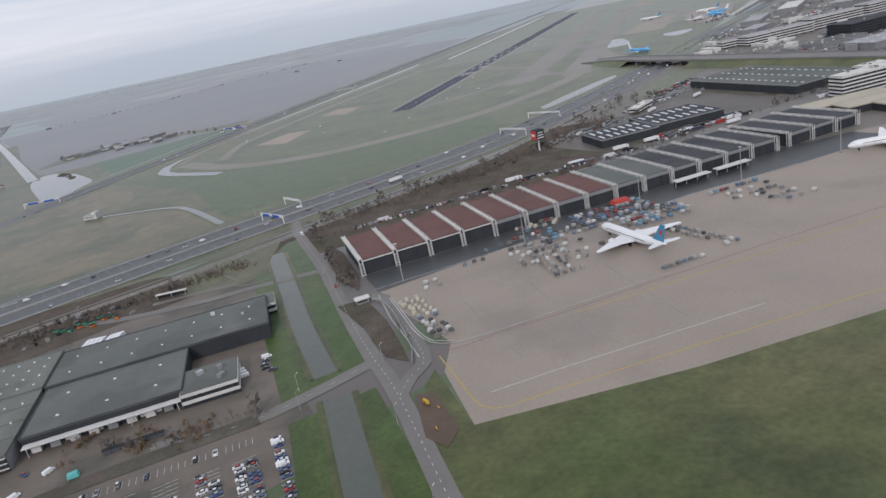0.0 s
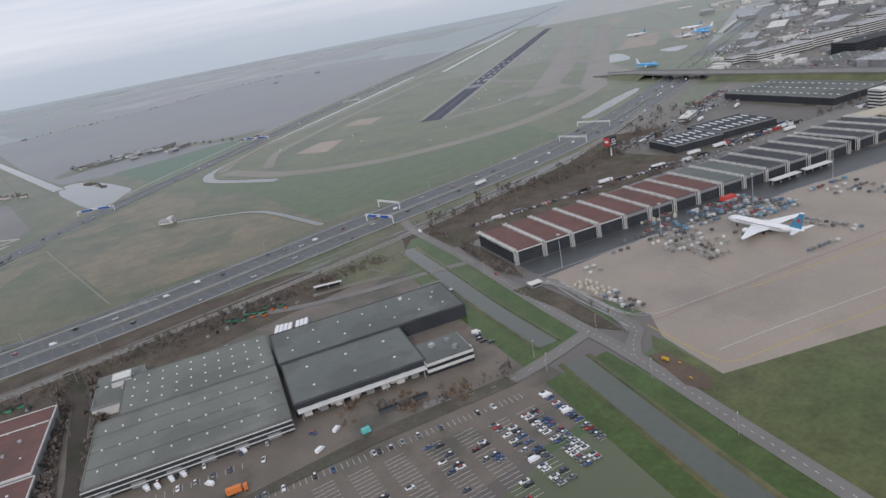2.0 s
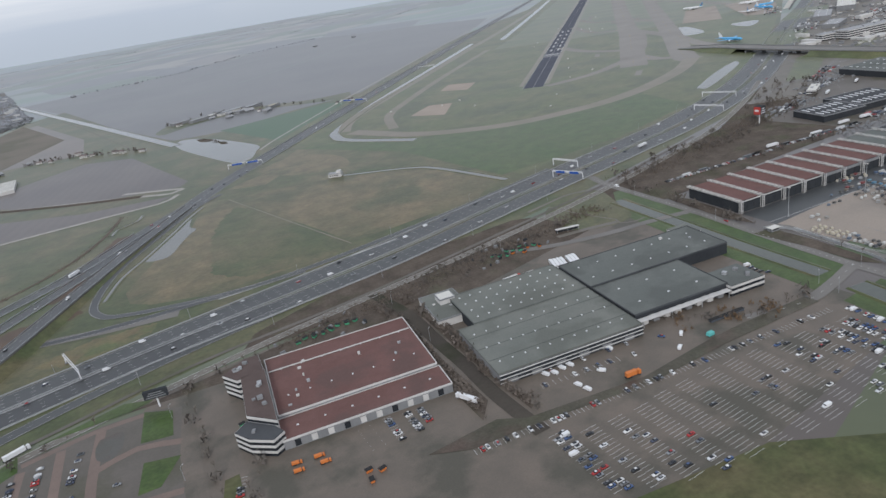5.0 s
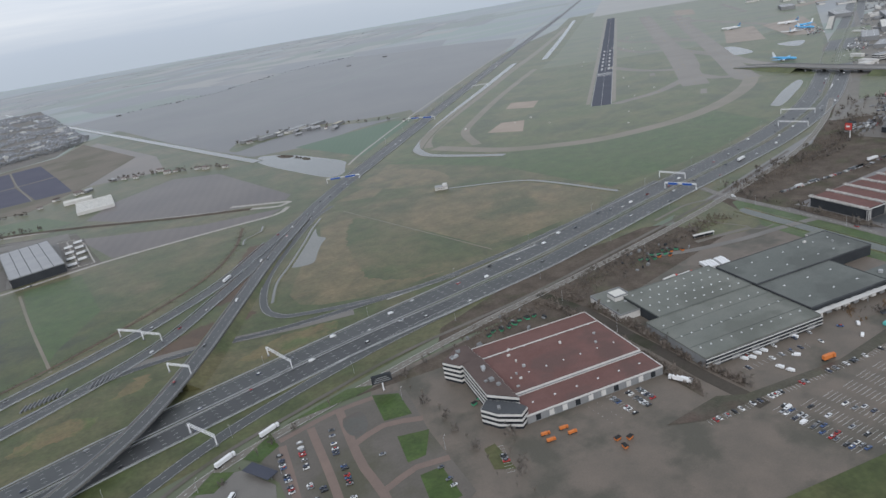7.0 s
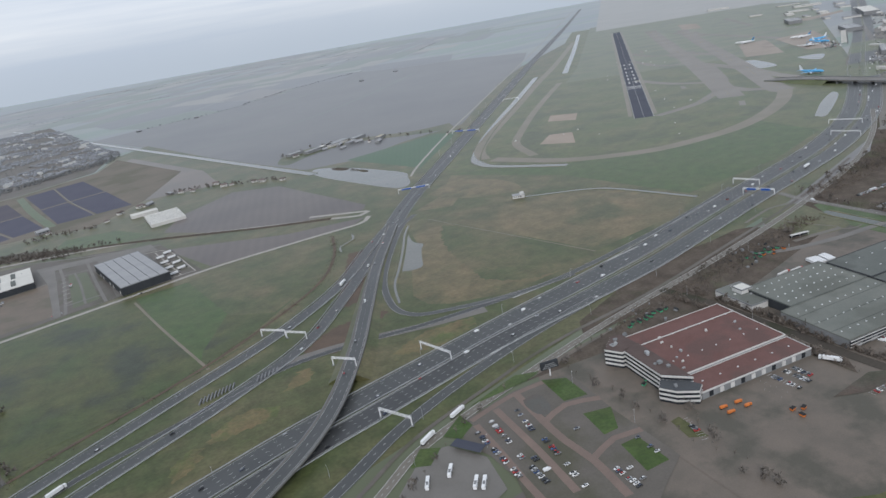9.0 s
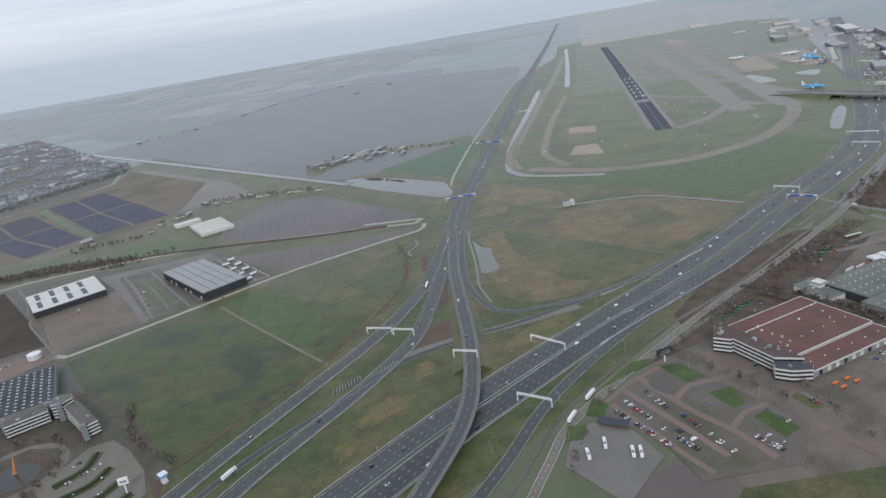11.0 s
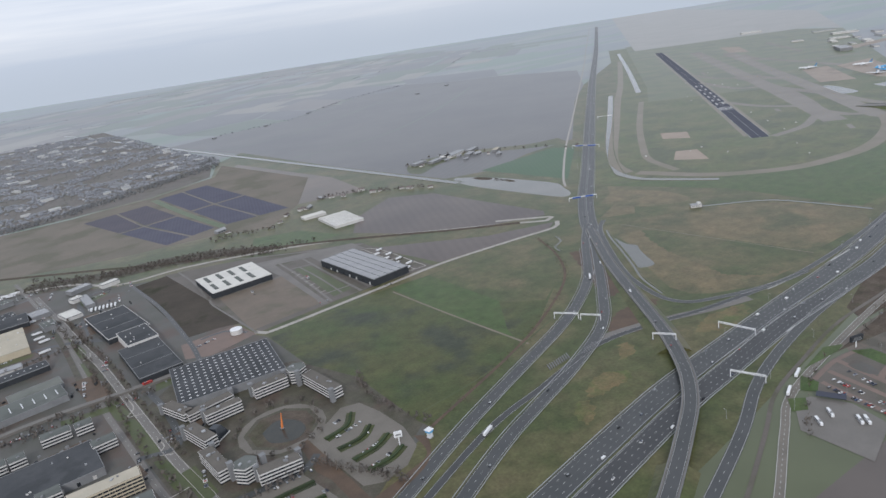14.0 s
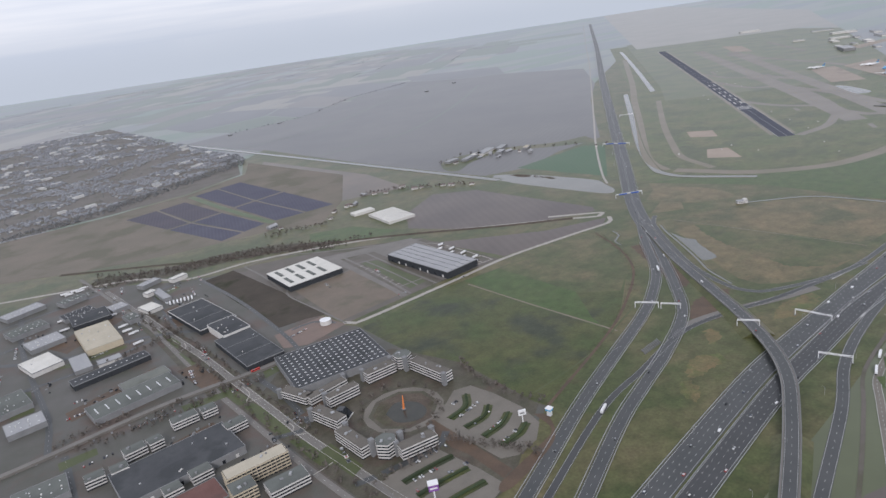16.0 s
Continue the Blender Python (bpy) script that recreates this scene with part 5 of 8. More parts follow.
# heights of the finished land, for what stands on it
def land_heights():
    verts, faces = [], []
    for ob in scene.objects:
        if ob.type == "MESH" and ob.name.split(".")[0] not in ("guard_rail", "flyover", "overpass", "parapet", "pier", "retaining_beam", "roadway", "road_lines") and (ob.parent is None or ob.name.split(".")[0] in ("carriageway", "relaid_strip")):
            base = len(verts)
            verts += [ob.matrix_world @ v.co for v in ob.data.vertices]
            faces += [[base + i for i in p.vertices] for p in ob.data.polygons]
    return BVHTree.FromPolygons(verts, faces)


bpy.context.view_layer.update()
LAND_TREE = land_heights()


def ground_z(x, y):
    hit = LAND_TREE.ray_cast(Vector((x, y, 60)), Vector((0, 0, -1)))
    return hit[0].z if hit[0] else 0.0


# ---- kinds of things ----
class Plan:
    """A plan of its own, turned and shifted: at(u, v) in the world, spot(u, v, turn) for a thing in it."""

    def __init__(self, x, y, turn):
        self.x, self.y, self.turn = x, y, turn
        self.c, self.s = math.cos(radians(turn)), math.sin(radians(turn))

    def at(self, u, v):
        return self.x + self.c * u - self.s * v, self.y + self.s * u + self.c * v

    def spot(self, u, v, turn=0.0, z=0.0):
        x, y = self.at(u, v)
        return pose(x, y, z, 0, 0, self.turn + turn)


BASE = 0.3


def hall(name, m, w, d, h, wall, roof, label, category="warehouse", lights=None, doors=0, vents=0, edge=None, strips=0, group="", seam=None):
    """A flat-roofed hall about its centre: walls, roof, roof edge, skylights, loading doors along its front, roof vents."""
    ob = empty(name, m, label, category, group)
    part("wall", box(0, 0, 0, w, d, h), wall, ob)
    part("roof", box(0, 0, h, w - 0.3, d - 0.3, 0.12), roof, ob)
    bm = bmesh.new()
    for x, y, sx, sy in ((0, -d / 2, w + 0.1, 0.3), (0, d / 2, w + 0.1, 0.3), (-w / 2, 0, 0.3, d - 0.3), (w / 2, 0, 0.3, d - 0.3)):
        add_box(bm, x, y, h - 0.25, sx, sy, 0.55)
    part("roof_edge", bm, edge or WALL_GREY, ob)
    for k in range(strips):
        y = -d / 2 + d * (k + 1) / (strips + 1)
        part("roof_seam", box(0, y, h + 0.1, w - 0.6, 0.25, 0.16), seam or roof, ob)
    if lights:
        nx, ny, sx, sy = lights
        me = None
        for i in range(nx):
            for j in range(ny):
                x, y = (-0.5 + (i + 0.5) / nx) * (w - 2), (-0.5 + (j + 0.5) / ny) * (d - 2)
                if me is None:
                    first = part("skylight", box(0, 0, 0, sx, sy, 0.3, 0, 0.8), SKYLIGHT, ob)
                    me = first.data
                    bpy.data.objects.remove(first)
                shared("skylight", me, ob, pose(x, y, h + 0.1))
    for k in range(doors):
        x = (-0.5 + (k + 0.5) / doors) * (w - 3)
        part("loading_door", box(x, -d / 2 - 0.08, 0.4, 1.7, 0.2, 2.0), WALL_WHITE if k % 3 else GLASS_DARK, ob)
    for k in range(vents):
        x, y = random.uniform(-0.45, 0.45) * w, random.uniform(-0.42, 0.42) * d
        part("roof_vent", box(x, y, h + 0.1, random.uniform(0.5, 1.2), random.uniform(0.5, 1.0), random.uniform(0.4, 0.9)), STEEL if k % 2 else WALL_WHITE, ob)
    return ob


def office(name, m, outlines, floors, fh, label, group="", spandrel=None, roof=None, plant=2, category="office building", base=0.0):
    """An office block over one or more plan outlines: per floor a dark window band behind a proud pale spandrel."""
    ob = empty(name, m, label, category, group)
    for pts in outlines:
        cx, cy = sum(p[0] for p in pts) / len(pts), sum(p[1] for p in pts) / len(pts)

        def drawn(k):
            return [(cx + (x - cx) * k, cy + (y - cy) * k) for x, y in pts]
        part("window_band", prism(drawn(0.985), 0, floors * fh), GLASS_DARK, ob, "dark tinted windows")
        for f in range(floors):
            part("spandrel", prism(pts, base + f * fh + fh * 0.52, base + f * fh + fh * 0.98), spandrel or WALL_WHITE, ob)
        part("roof", prism(drawn(0.97), floors * fh, floors * fh + 0.12), roof or ROOF_SLATE, ob)
        for i in range(len(pts)):
            (xa, ya), (xb, yb) = pts[i], pts[(i + 1) % len(pts)]
            n = int(math.hypot(xb - xa, yb - ya) / 2.4)
            if n and spandrel is WALL_CREAM:
                bm = bmesh.new()
                for k in range(1, n):
                    add_box(bm, xa + (xb - xa) * k / n, ya + (yb - ya) * k / n, 0, 0.16, 0.16, floors * fh - 0.1)
                part("facade_grid", bm, spandrel or WALL_WHITE, ob)
        for k in range(plant):
            i = random.randrange(len(pts))
            t = random.uniform(0.25, 0.7)
            x, y = cx + (pts[i][0] - cx) * t * 0.7, cy + (pts[i][1] - cy) * t * 0.7
            part("rooftop_unit", box(x, y, floors * fh + 0.1, random.uniform(0.8, 2.0), random.uniform(0.8, 1.8), random.uniform(0.4, 1.0), random.uniform(0, 90)), STEEL if k % 2 else WALL_GREY, ob)
    return ob


def rect(w, d, x=0.0, y=0.0):
    return [(x - w / 2, y - d / 2), (x + w / 2, y - d / 2), (x + w / 2, y + d / 2), (x - w / 2, y + d / 2)]


def wheel_mesh(r, w):
    bm = bmesh.new()
    add_tube(bm, (0, -w / 2, 0), (0, w / 2, 0), r, r, 10)
    me = bpy.data.meshes.new("wheel")
    bm.to_mesh(me)
    bm.free()
    me.materials.append(TYRE)
    return me


WHEEL, BIG_WHEEL = wheel_mesh(0.16, 0.12), wheel_mesh(0.26, 0.2)


def loft(bm, sections):
    """Skins closed rings of equal count, given as lists of points."""
    rings = [[bm.verts.new(p) for p in s] for s in sections]
    n = len(rings[0])
    for a, b in zip(rings, rings[1:]):
        for i in range(n):
            j = (i + 1) % n
            bm.faces.new((a[i], a[j], b[j], b[i]))
    bm.faces.new(rings[0][::-1])
    bm.faces.new(rings[-1])
    bmesh.ops.recalc_face_normals(bm, faces=bm.faces)


def make_car(kind):
    """A small car about its middle, along x: body, windows, wheels."""
    name, label = {"hatch": ("car", "small parked hatchback car on the road or car park"), "saloon": ("car", "longer saloon car with painted body and dark glass"), "van": ("van", "delivery van with a tall body")}[kind]
    l, w = (2.05, 0.88) if kind == "hatch" else (2.3, 0.9) if kind == "saloon" else (2.7, 1.0)
    ob = empty(name, pose(0, 0, 0), label, name)

    def ring(x, half, z0, z1):
        return [(x, -half, z0), (x, half, z0), (x, half, z1), (x, half * 0.82, z1 + 0.05), (x, -half * 0.82, z1 + 0.05), (x, -half, z1)]
    bm = bmesh.new()
    top = 0.42 if kind != "van" else 0.95
    nose = 0.36 if kind != "van" else 0.45
    loft(bm, [ring(-l / 2, w * 0.44, 0.14, top * 0.85), ring(-l / 2 + 0.12, w / 2, 0.12, top), ring(l / 2 - 0.75, w / 2, 0.12, top), ring(l / 2 - 0.55, w / 2, 0.12, nose + 0.08), ring(l / 2 - 0.1, w * 0.48, 0.12, nose), ring(l / 2, w * 0.4, 0.14, nose - 0.08)])
    part("body", bm, CAR_PAINT if kind != "van" else WHITE_PAINT, ob)
    bm = bmesh.new()
    if kind == "van":
        loft(bm, [ring(l / 2 - 0.78, w * 0.49, 0.55, 0.9), ring(l / 2 - 0.5, w * 0.46, 0.5, 0.56)])
        part("windscreen", bm, GLASS_DARK, ob)
    else:
        back = -l / 2 + (0.2 if kind == "hatch" else 0.5)
        loft(bm, [ring(back, w * 0.42, 0.42, 0.46), ring(back + 0.22, w * 0.38, 0.42, 0.66), ring(l / 2 - 1.0, w * 0.38, 0.42, 0.66), ring(l / 2 - 0.6, w * 0.43, 0.4, 0.44)])
        part("window_glass", bm, GLASS_DARK, ob)
        part("car_roof", box((back + 0.22 + l / 2 - 1.0) / 2, 0, 0.7, (l / 2 - 1.0) - (back + 0.22) + 0.06, w * 0.64, 0.03), CAR_PAINT, ob)
    for x in (-l / 2 + 0.4, l / 2 - 0.42):
        for y in (-w / 2 + 0.05, w / 2 - 0.05):
            shared("wheel", WHEEL, ob, pose(x, y, 0.16))
    return ob


def make_lorry(label, load, cab, length=6.5):
    """An articulated lorry: tractor with cab, box trailer, wheels."""
    ob = empty("lorry", pose(0, 0, 0), label, "lorry")
    bm = bmesh.new()
    add_box(bm, -0.6, 0, 0.55, length, 1.25, 1.4)
    bmesh.ops.bevel(bm, geom=list(bm.edges), offset=0.05, segments=1, affect="EDGES")
    part("trailer", bm, load, ob)
    part("chassis", box(-0.3, 0, 0.3, length + 1.2, 0.8, 0.22), TYRE, ob)
    bm = bmesh.new()
    add_box(bm, length / 2 + 0.25, 0, 0.3, 0.95, 1.2, 1.45)
    bmesh.ops.bevel(bm, geom=list(bm.edges), offset=0.08, segments=2, affect="EDGES")
    c = part("cab", bm, cab, ob)
    part("windscreen", box(length / 2 + 0.73, 0, 1.0, 0.04, 1.0, 0.45), GLASS_DARK, c)
    for x in (-length / 2 + 0.1, -length / 2 + 0.8, length / 2 + 0.2):
        for y in (-0.5, 0.5):
            shared("wheel", BIG_WHEEL, ob, pose(x, y, 0.26))
    return ob


def make_bus(label, colour):
    ob = empty("bus", pose(0, 0, 0), label, "bus")
    bm = bmesh.new()
    add_box(bm, 0, 0, 0.2, 6.0, 1.27, 1.35)
    bmesh.ops.bevel(bm, geom=list(bm.edges), offset=0.1, segments=2, affect="EDGES")
    part("body", bm, colour, ob)
    for y in (-0.64, 0.64):
        part("window_band", box(0, y, 0.85, 5.5, 0.03, 0.45), GLASS_DARK, ob)
    part("windscreen", box(3.0, 0, 0.65, 0.03, 1.1, 0.65), GLASS_DARK, ob)
    part("roof_unit", box(-1, 0, 1.53, 1.6, 0.8, 0.14), WALL_GREY, ob)
    for x in (-1.9, 2.0):
        for y in (-0.56, 0.56):
            shared("wheel", BIG_WHEEL, ob, pose(x, y, 0.26))
    return ob


def place(proto, spots, group=""):
    """Puts copies of a thing at poses, the first being the thing itself."""
    out = []
    for i, m in enumerate(spots):
        x, y, z = m.translation
        if z < 0.6:
            m = m.copy()
            m.translation.z = ground_z(x, y)
        if i == 0:
            proto.matrix_basis = m
            ob = proto
        else:
            ob = copy_thing(proto, m)
        if group:
            ob["group"] = group
        out.append(ob)
    return out


def make_airliner(label, tail, belly, upper):
    """An airliner of 31 m, nose towards +x: fuselage, wings, engines, tail."""
    ob = empty("airliner", pose(0, 0, 0), label, "airliner")
    L, R, zc = 31.0, 1.5, 2.6

    def ring(x, ry, rz, z):
        return [(x, ry * math.cos(2 * math.pi * i / 16), z + rz * math.sin(2 * math.pi * i / 16)) for i in range(16)]
    secs = [(0, 0.15, 0.15, -0.3), (0.5, 0.62, 0.6, -0.25), (1.4, 1.1, 1.08, -0.12), (2.8, 1.42, 1.42, -0.02), (4.2, R, R, 0), (20.5, R, R, 0), (23.5, 1.36, 1.3, 0.15), (26.5, 0.98, 0.9, 0.45), (29.3, 0.45, 0.45, 0.75), (L, 0.14, 0.18, 0.9)]
    bm = bmesh.new()
    loft(bm, [ring(L / 2 - x, ry, rz, zc + dz) for x, ry, rz, dz in secs])
    fus = part("fuselage", bm, upper, ob)
    for f in fus.data.polygons:
        f.use_smooth = True
    for y in (-1, 1):
        part("window_row", box(1.5, y * 1.475, zc + 0.28, 19, 0.06, 0.16), GLASS_DARK, fus)
    part("cockpit_window", box(L / 2 - 1.75, 0, zc + 0.55, 0.5, 1.55, 0.26), GLASS_DARK, fus)
    if belly is not upper:
        for y in (-1, 1):
            part("livery_band", box(0.5, y * 1.46, zc - 0.35, 22, 0.1, 0.35), belly, fus)

    def plane(pts, t):
        b = bmesh.new()
        v = [b.verts.new(p) for p in pts] + [b.verts.new((x, y, z - t)) for x, y, z in pts]
        n = len(pts)
        b.faces.new(v[:n])
        b.faces.new(v[n:][::-1])
        for i in range(n):
            b.faces.new((v[i], v[n + i], v[n + (i + 1) % n], v[(i + 1) % n]))
        bmesh.ops.recalc_face_normals(b, faces=b.faces)
        return b
    for s in (-1, 1):
        wing = part("wing", plane([(4.5, s * 1.2, 2.0), (-3.2, s * 15.2, 3.1), (-4.3, s * 15.2, 3.1), (-2.6, s * 5.5, 2.35), (-3.0, s * 1.2, 2.0)], 0.28), upper, ob)
        bm = bmesh.new()
        loft(bm, [ring(x, r, r, 1.2) for x, r in ((4.6, 0.72), (4.4, 0.85), (2.6, 0.85), (1.2, 0.5))])
        for v in bm.verts:
            v.co.y += s * 4.9
        eng = part("engine", bm, belly if belly is not upper else WHITE_PAINT, ob)
        part("inlet", tube((4.61, s * 4.9, 1.2), (4.65, s * 4.9, 1.2), 0.62, 0.62, 12), TYRE, eng)
        part("pylon", box(2.6, s * 4.9, 1.9, 2.6, 0.2, 0.5), upper, wing)
        part("tailplane", plane([(-11.2, s * 0.5, 3.3), (-14.3, s * 5.4, 3.7), (-15.2, s * 5.4, 3.7), (-14.2, s * 0.4, 3.3)], 0.16), upper, ob)
        part("main_gear", box(-1.2, s * 1.9, 0, 1.0, 0.5, 1.6), TYRE, ob)
    b = bmesh.new()
    pts = [(-9.8, 3.9), (-13.8, 9.1), (-15.5, 9.1), (-14.3, 3.5)]
    v = [b.verts.new((x, 0.13, z)) for x, z in pts] + [b.verts.new((x, -0.13, z)) for x, z in pts]
    b.faces.new(v[:4]), b.faces.new(v[4:][::-1])
    for i in range(4):
        b.faces.new((v[i], v[4 + i], v[4 + (i + 1) % 4], v[(i + 1) % 4]))
    bmesh.ops.recalc_face_normals(b, faces=b.faces)
    fin_ = part("fin", b, tail, ob, "painted tail fin")
    if tail is TAIL_BLUE:
        for y in (-0.15, 0.15):
            part("tail_mark", tube((-13.6, y - 0.02, 6.6), (-13.6, y + 0.02, 6.6), 0.75, 0.75, 8), RED_PAINT, fin_, "red mark")
    part("nose_gear", box(11.6, 0, 0, 0.5, 0.3, 1.4), TYRE, ob)
    return ob


def make_container(label, mat):
    """An air cargo container with a cut-off lower corner, on a dolly."""
    ob = empty("cargo_container", pose(0, 0, 0), label, "cargo container")
    bm = bmesh.new()
    loft(bm, [[(x, -0.72, 0.55), (x, -0.5, 0.28), (x, 0.72, 0.28), (x, 0.72, 1.05), (x, 0.6, 1.12), (x, -0.66, 1.12)] for x in (-0.75, 0.75)])
    part("shell", bm, mat, ob)
    part("dolly", box(0, 0, 0.1, 1.7, 1.4, 0.14), STEEL, ob)
    return ob


def make_pallet(label, mat):
    """A netted pallet load, rounded over."""
    ob = empty("cargo_pallet", pose(0, 0, 0), label, "cargo pallet")
    bm = bmesh.new()
    def ring(k, z):
        return [(1.5 * k * sx * cx, 1.1 * k * sy * cy, z) for sx, cx, sy, cy in ((1, 1, -1, 0.7), (1, 1, 1, 0.7), (1, 0.75, 1, 1), (-1, 0.75, 1, 1), (-1, 1, 1, 0.7), (-1, 1, -1, 0.7), (-1, 0.75, -1, 1), (1, 0.75, -1, 1))]
    loft(bm, [ring(0.5, 0.2), ring(0.52, 0.7), ring(0.46, 1.05), ring(0.25, 1.25)])
    part("load", bm, mat, ob)
    part("pallet_base", box(0, 0, 0.08, 1.6, 1.25, 0.12), STEEL, ob)
    return ob


def make_gantry(span, label, signs=2):
    """A portal over a carriageway: two posts, a lattice beam, blue signs."""
    ob = empty("sign_gantry", pose(0, 0, 0), label, "sign gantry")
    for x in (0, span):
        part("post", box(x, 0, 0, 0.34, 0.34, 3.9), WHITE_PAINT, ob)
        part("foot", box(x, 0, 0, 0.9, 0.9, 0.5), WALL_GREY, ob)
    bm = bmesh.new()
    for z in (3.6, 4.3):
        for y in (-0.3, 0.3):
            add_box(bm, span / 2, y, z, span + 0.4, 0.14, 0.14)
    n = max(3, int(span / 1.4))
    for k in range(n):
        xa, xb = span * k / n, span * (k + 1) / n
        for y in (-0.3, 0.3):
            add_tube(bm, (xa, y, 3.67 if k % 2 else 4.37), (xb, y, 4.37 if k % 2 else 3.67), 0.06, 0.06, 4)
    part("beam", bm, WHITE_PAINT, ob, "white lattice beam")
    for k in range(signs):
        part("sign", box(span * (k + 0.6) / (signs + 0.2), -0.45, 3.1, span * 0.6 / max(signs, 1), 0.08, 1.3), BLUE_SIGN, ob, "blue direction sign")
    return ob


def make_mast(h, label, heads=4):
    ob = empty("light_mast", pose(0, 0, 0), label, "light mast")
    part("pole", tube((0, 0, 0), (0, 0, h), 0.16, 0.08, 8), STEEL, ob)
    part("base", box(0, 0, 0, 0.7, 0.7, 0.4), WALL_GREY, ob)
    for k in range(heads):
        a = 2 * math.pi * k / heads
        part("lamp_head", box(0.4 * math.cos(a), 0.4 * math.sin(a), h - 0.1, 0.45, 0.3, 0.16, math.degrees(a)), WALL_WHITE, ob)
    return ob


def make_lamp(label, h=4.6):
    ob = empty("street_lamp", pose(0, 0, 0), label, "street lamp")
    part("pole", tube((0, 0, 0), (0, 0, h), 0.07, 0.04, 6), STEEL, ob)
    part("arm", tube((0, 0, h), (0.9, 0, h + 0.15), 0.04, 0.03, 5), STEEL, ob)
    part("lamp_head", box(1.0, 0, h + 0.1, 0.5, 0.18, 0.1), WALL_WHITE, ob)
    return ob


def make_tree(seed, h, evergreen=False):
    """A bare winter tree: tapered trunk, forking limbs, a crown of many fine twigs."""
    rnd = random.Random(seed)
    ob = empty("tree" if not evergreen else "evergreen_tree", pose(0, 0, 0), "bare brown winter tree" if not evergreen else "dark evergreen tree with a ragged crown", "tree")
    trunk, crown = bmesh.new(), bmesh.new()
    add_tube(trunk, (0, 0, 0), (0, 0, h * 0.45), h * 0.032, h * 0.02, 7)
    tips = []
    for k in range(9):
        a = rnd.uniform(0, 6.28)
        z0 = h * rnd.uniform(0.22, 0.45)
        out = h * rnd.uniform(0.12, 0.27)
        tip = Vector((math.cos(a) * out, math.sin(a) * out, z0 + h * rnd.uniform(0.22, 0.5)))
        add_tube(trunk, (0, 0, z0), tip, h * 0.013, h * 0.005, 4)
        for f in (0.45, 0.7, 1.0):
            tips.append(Vector((0, 0, z0)).lerp(tip, f))
    for k in range(230 if not evergreen else 320):
        p = rnd.choice(tips)
        q = p + Vector((rnd.gauss(0, 1), rnd.gauss(0, 1), rnd.uniform(-0.3, 1.3))) * h * 0.085
        side = Vector((rnd.gauss(0, 1), rnd.gauss(0, 1), rnd.gauss(0, 1))).normalized() * h * (0.0055 if not evergreen else 0.03)
        crown.faces.new([crown.verts.new(v) for v in (p + (q - p) * 0.2 - side, p + (q - p) * 0.2 + side, q + side * 0.4, q - side * 0.4)])
    part("trunk", trunk, BARK, ob)
    part("crown", crown, TWIGS if not evergreen else EVERGREEN, ob)
    return ob


def make_house(w, d, h, label, wall, roof):
    """A gabled house or barn."""
    ob = empty("house", pose(0, 0, 0), label, "house")
    part("wall", box(0, 0, 0, w, d, h), wall, ob)
    bm = bmesh.new()
    loft(bm, [[(x, -d / 2 - 0.25, h), (x, d / 2 + 0.25, h), (x, d / 2 + 0.25, h + 0.15), (x, 0, h + d * 0.36), (x, -d / 2 - 0.25, h + 0.15)] for x in (-w / 2 - 0.2, w / 2 + 0.2)])
    part("roof", bm, roof, ob)
    part("chimney", box(w * 0.25, d * 0.1, h + d * 0.2, 0.4, 0.4, d * 0.28), BRICK, ob)
    for k in range(3):
        part("window", box(-w * 0.3 + k * w * 0.3, -d / 2 - 0.03, h * 0.35, w * 0.14, 0.08, h * 0.35), GLASS_DARK, ob)
    part("door", box(w * 0.08, -d / 2 - 0.03, 0, 0.5, 0.08, 1.0), TYRE, ob)
    return ob


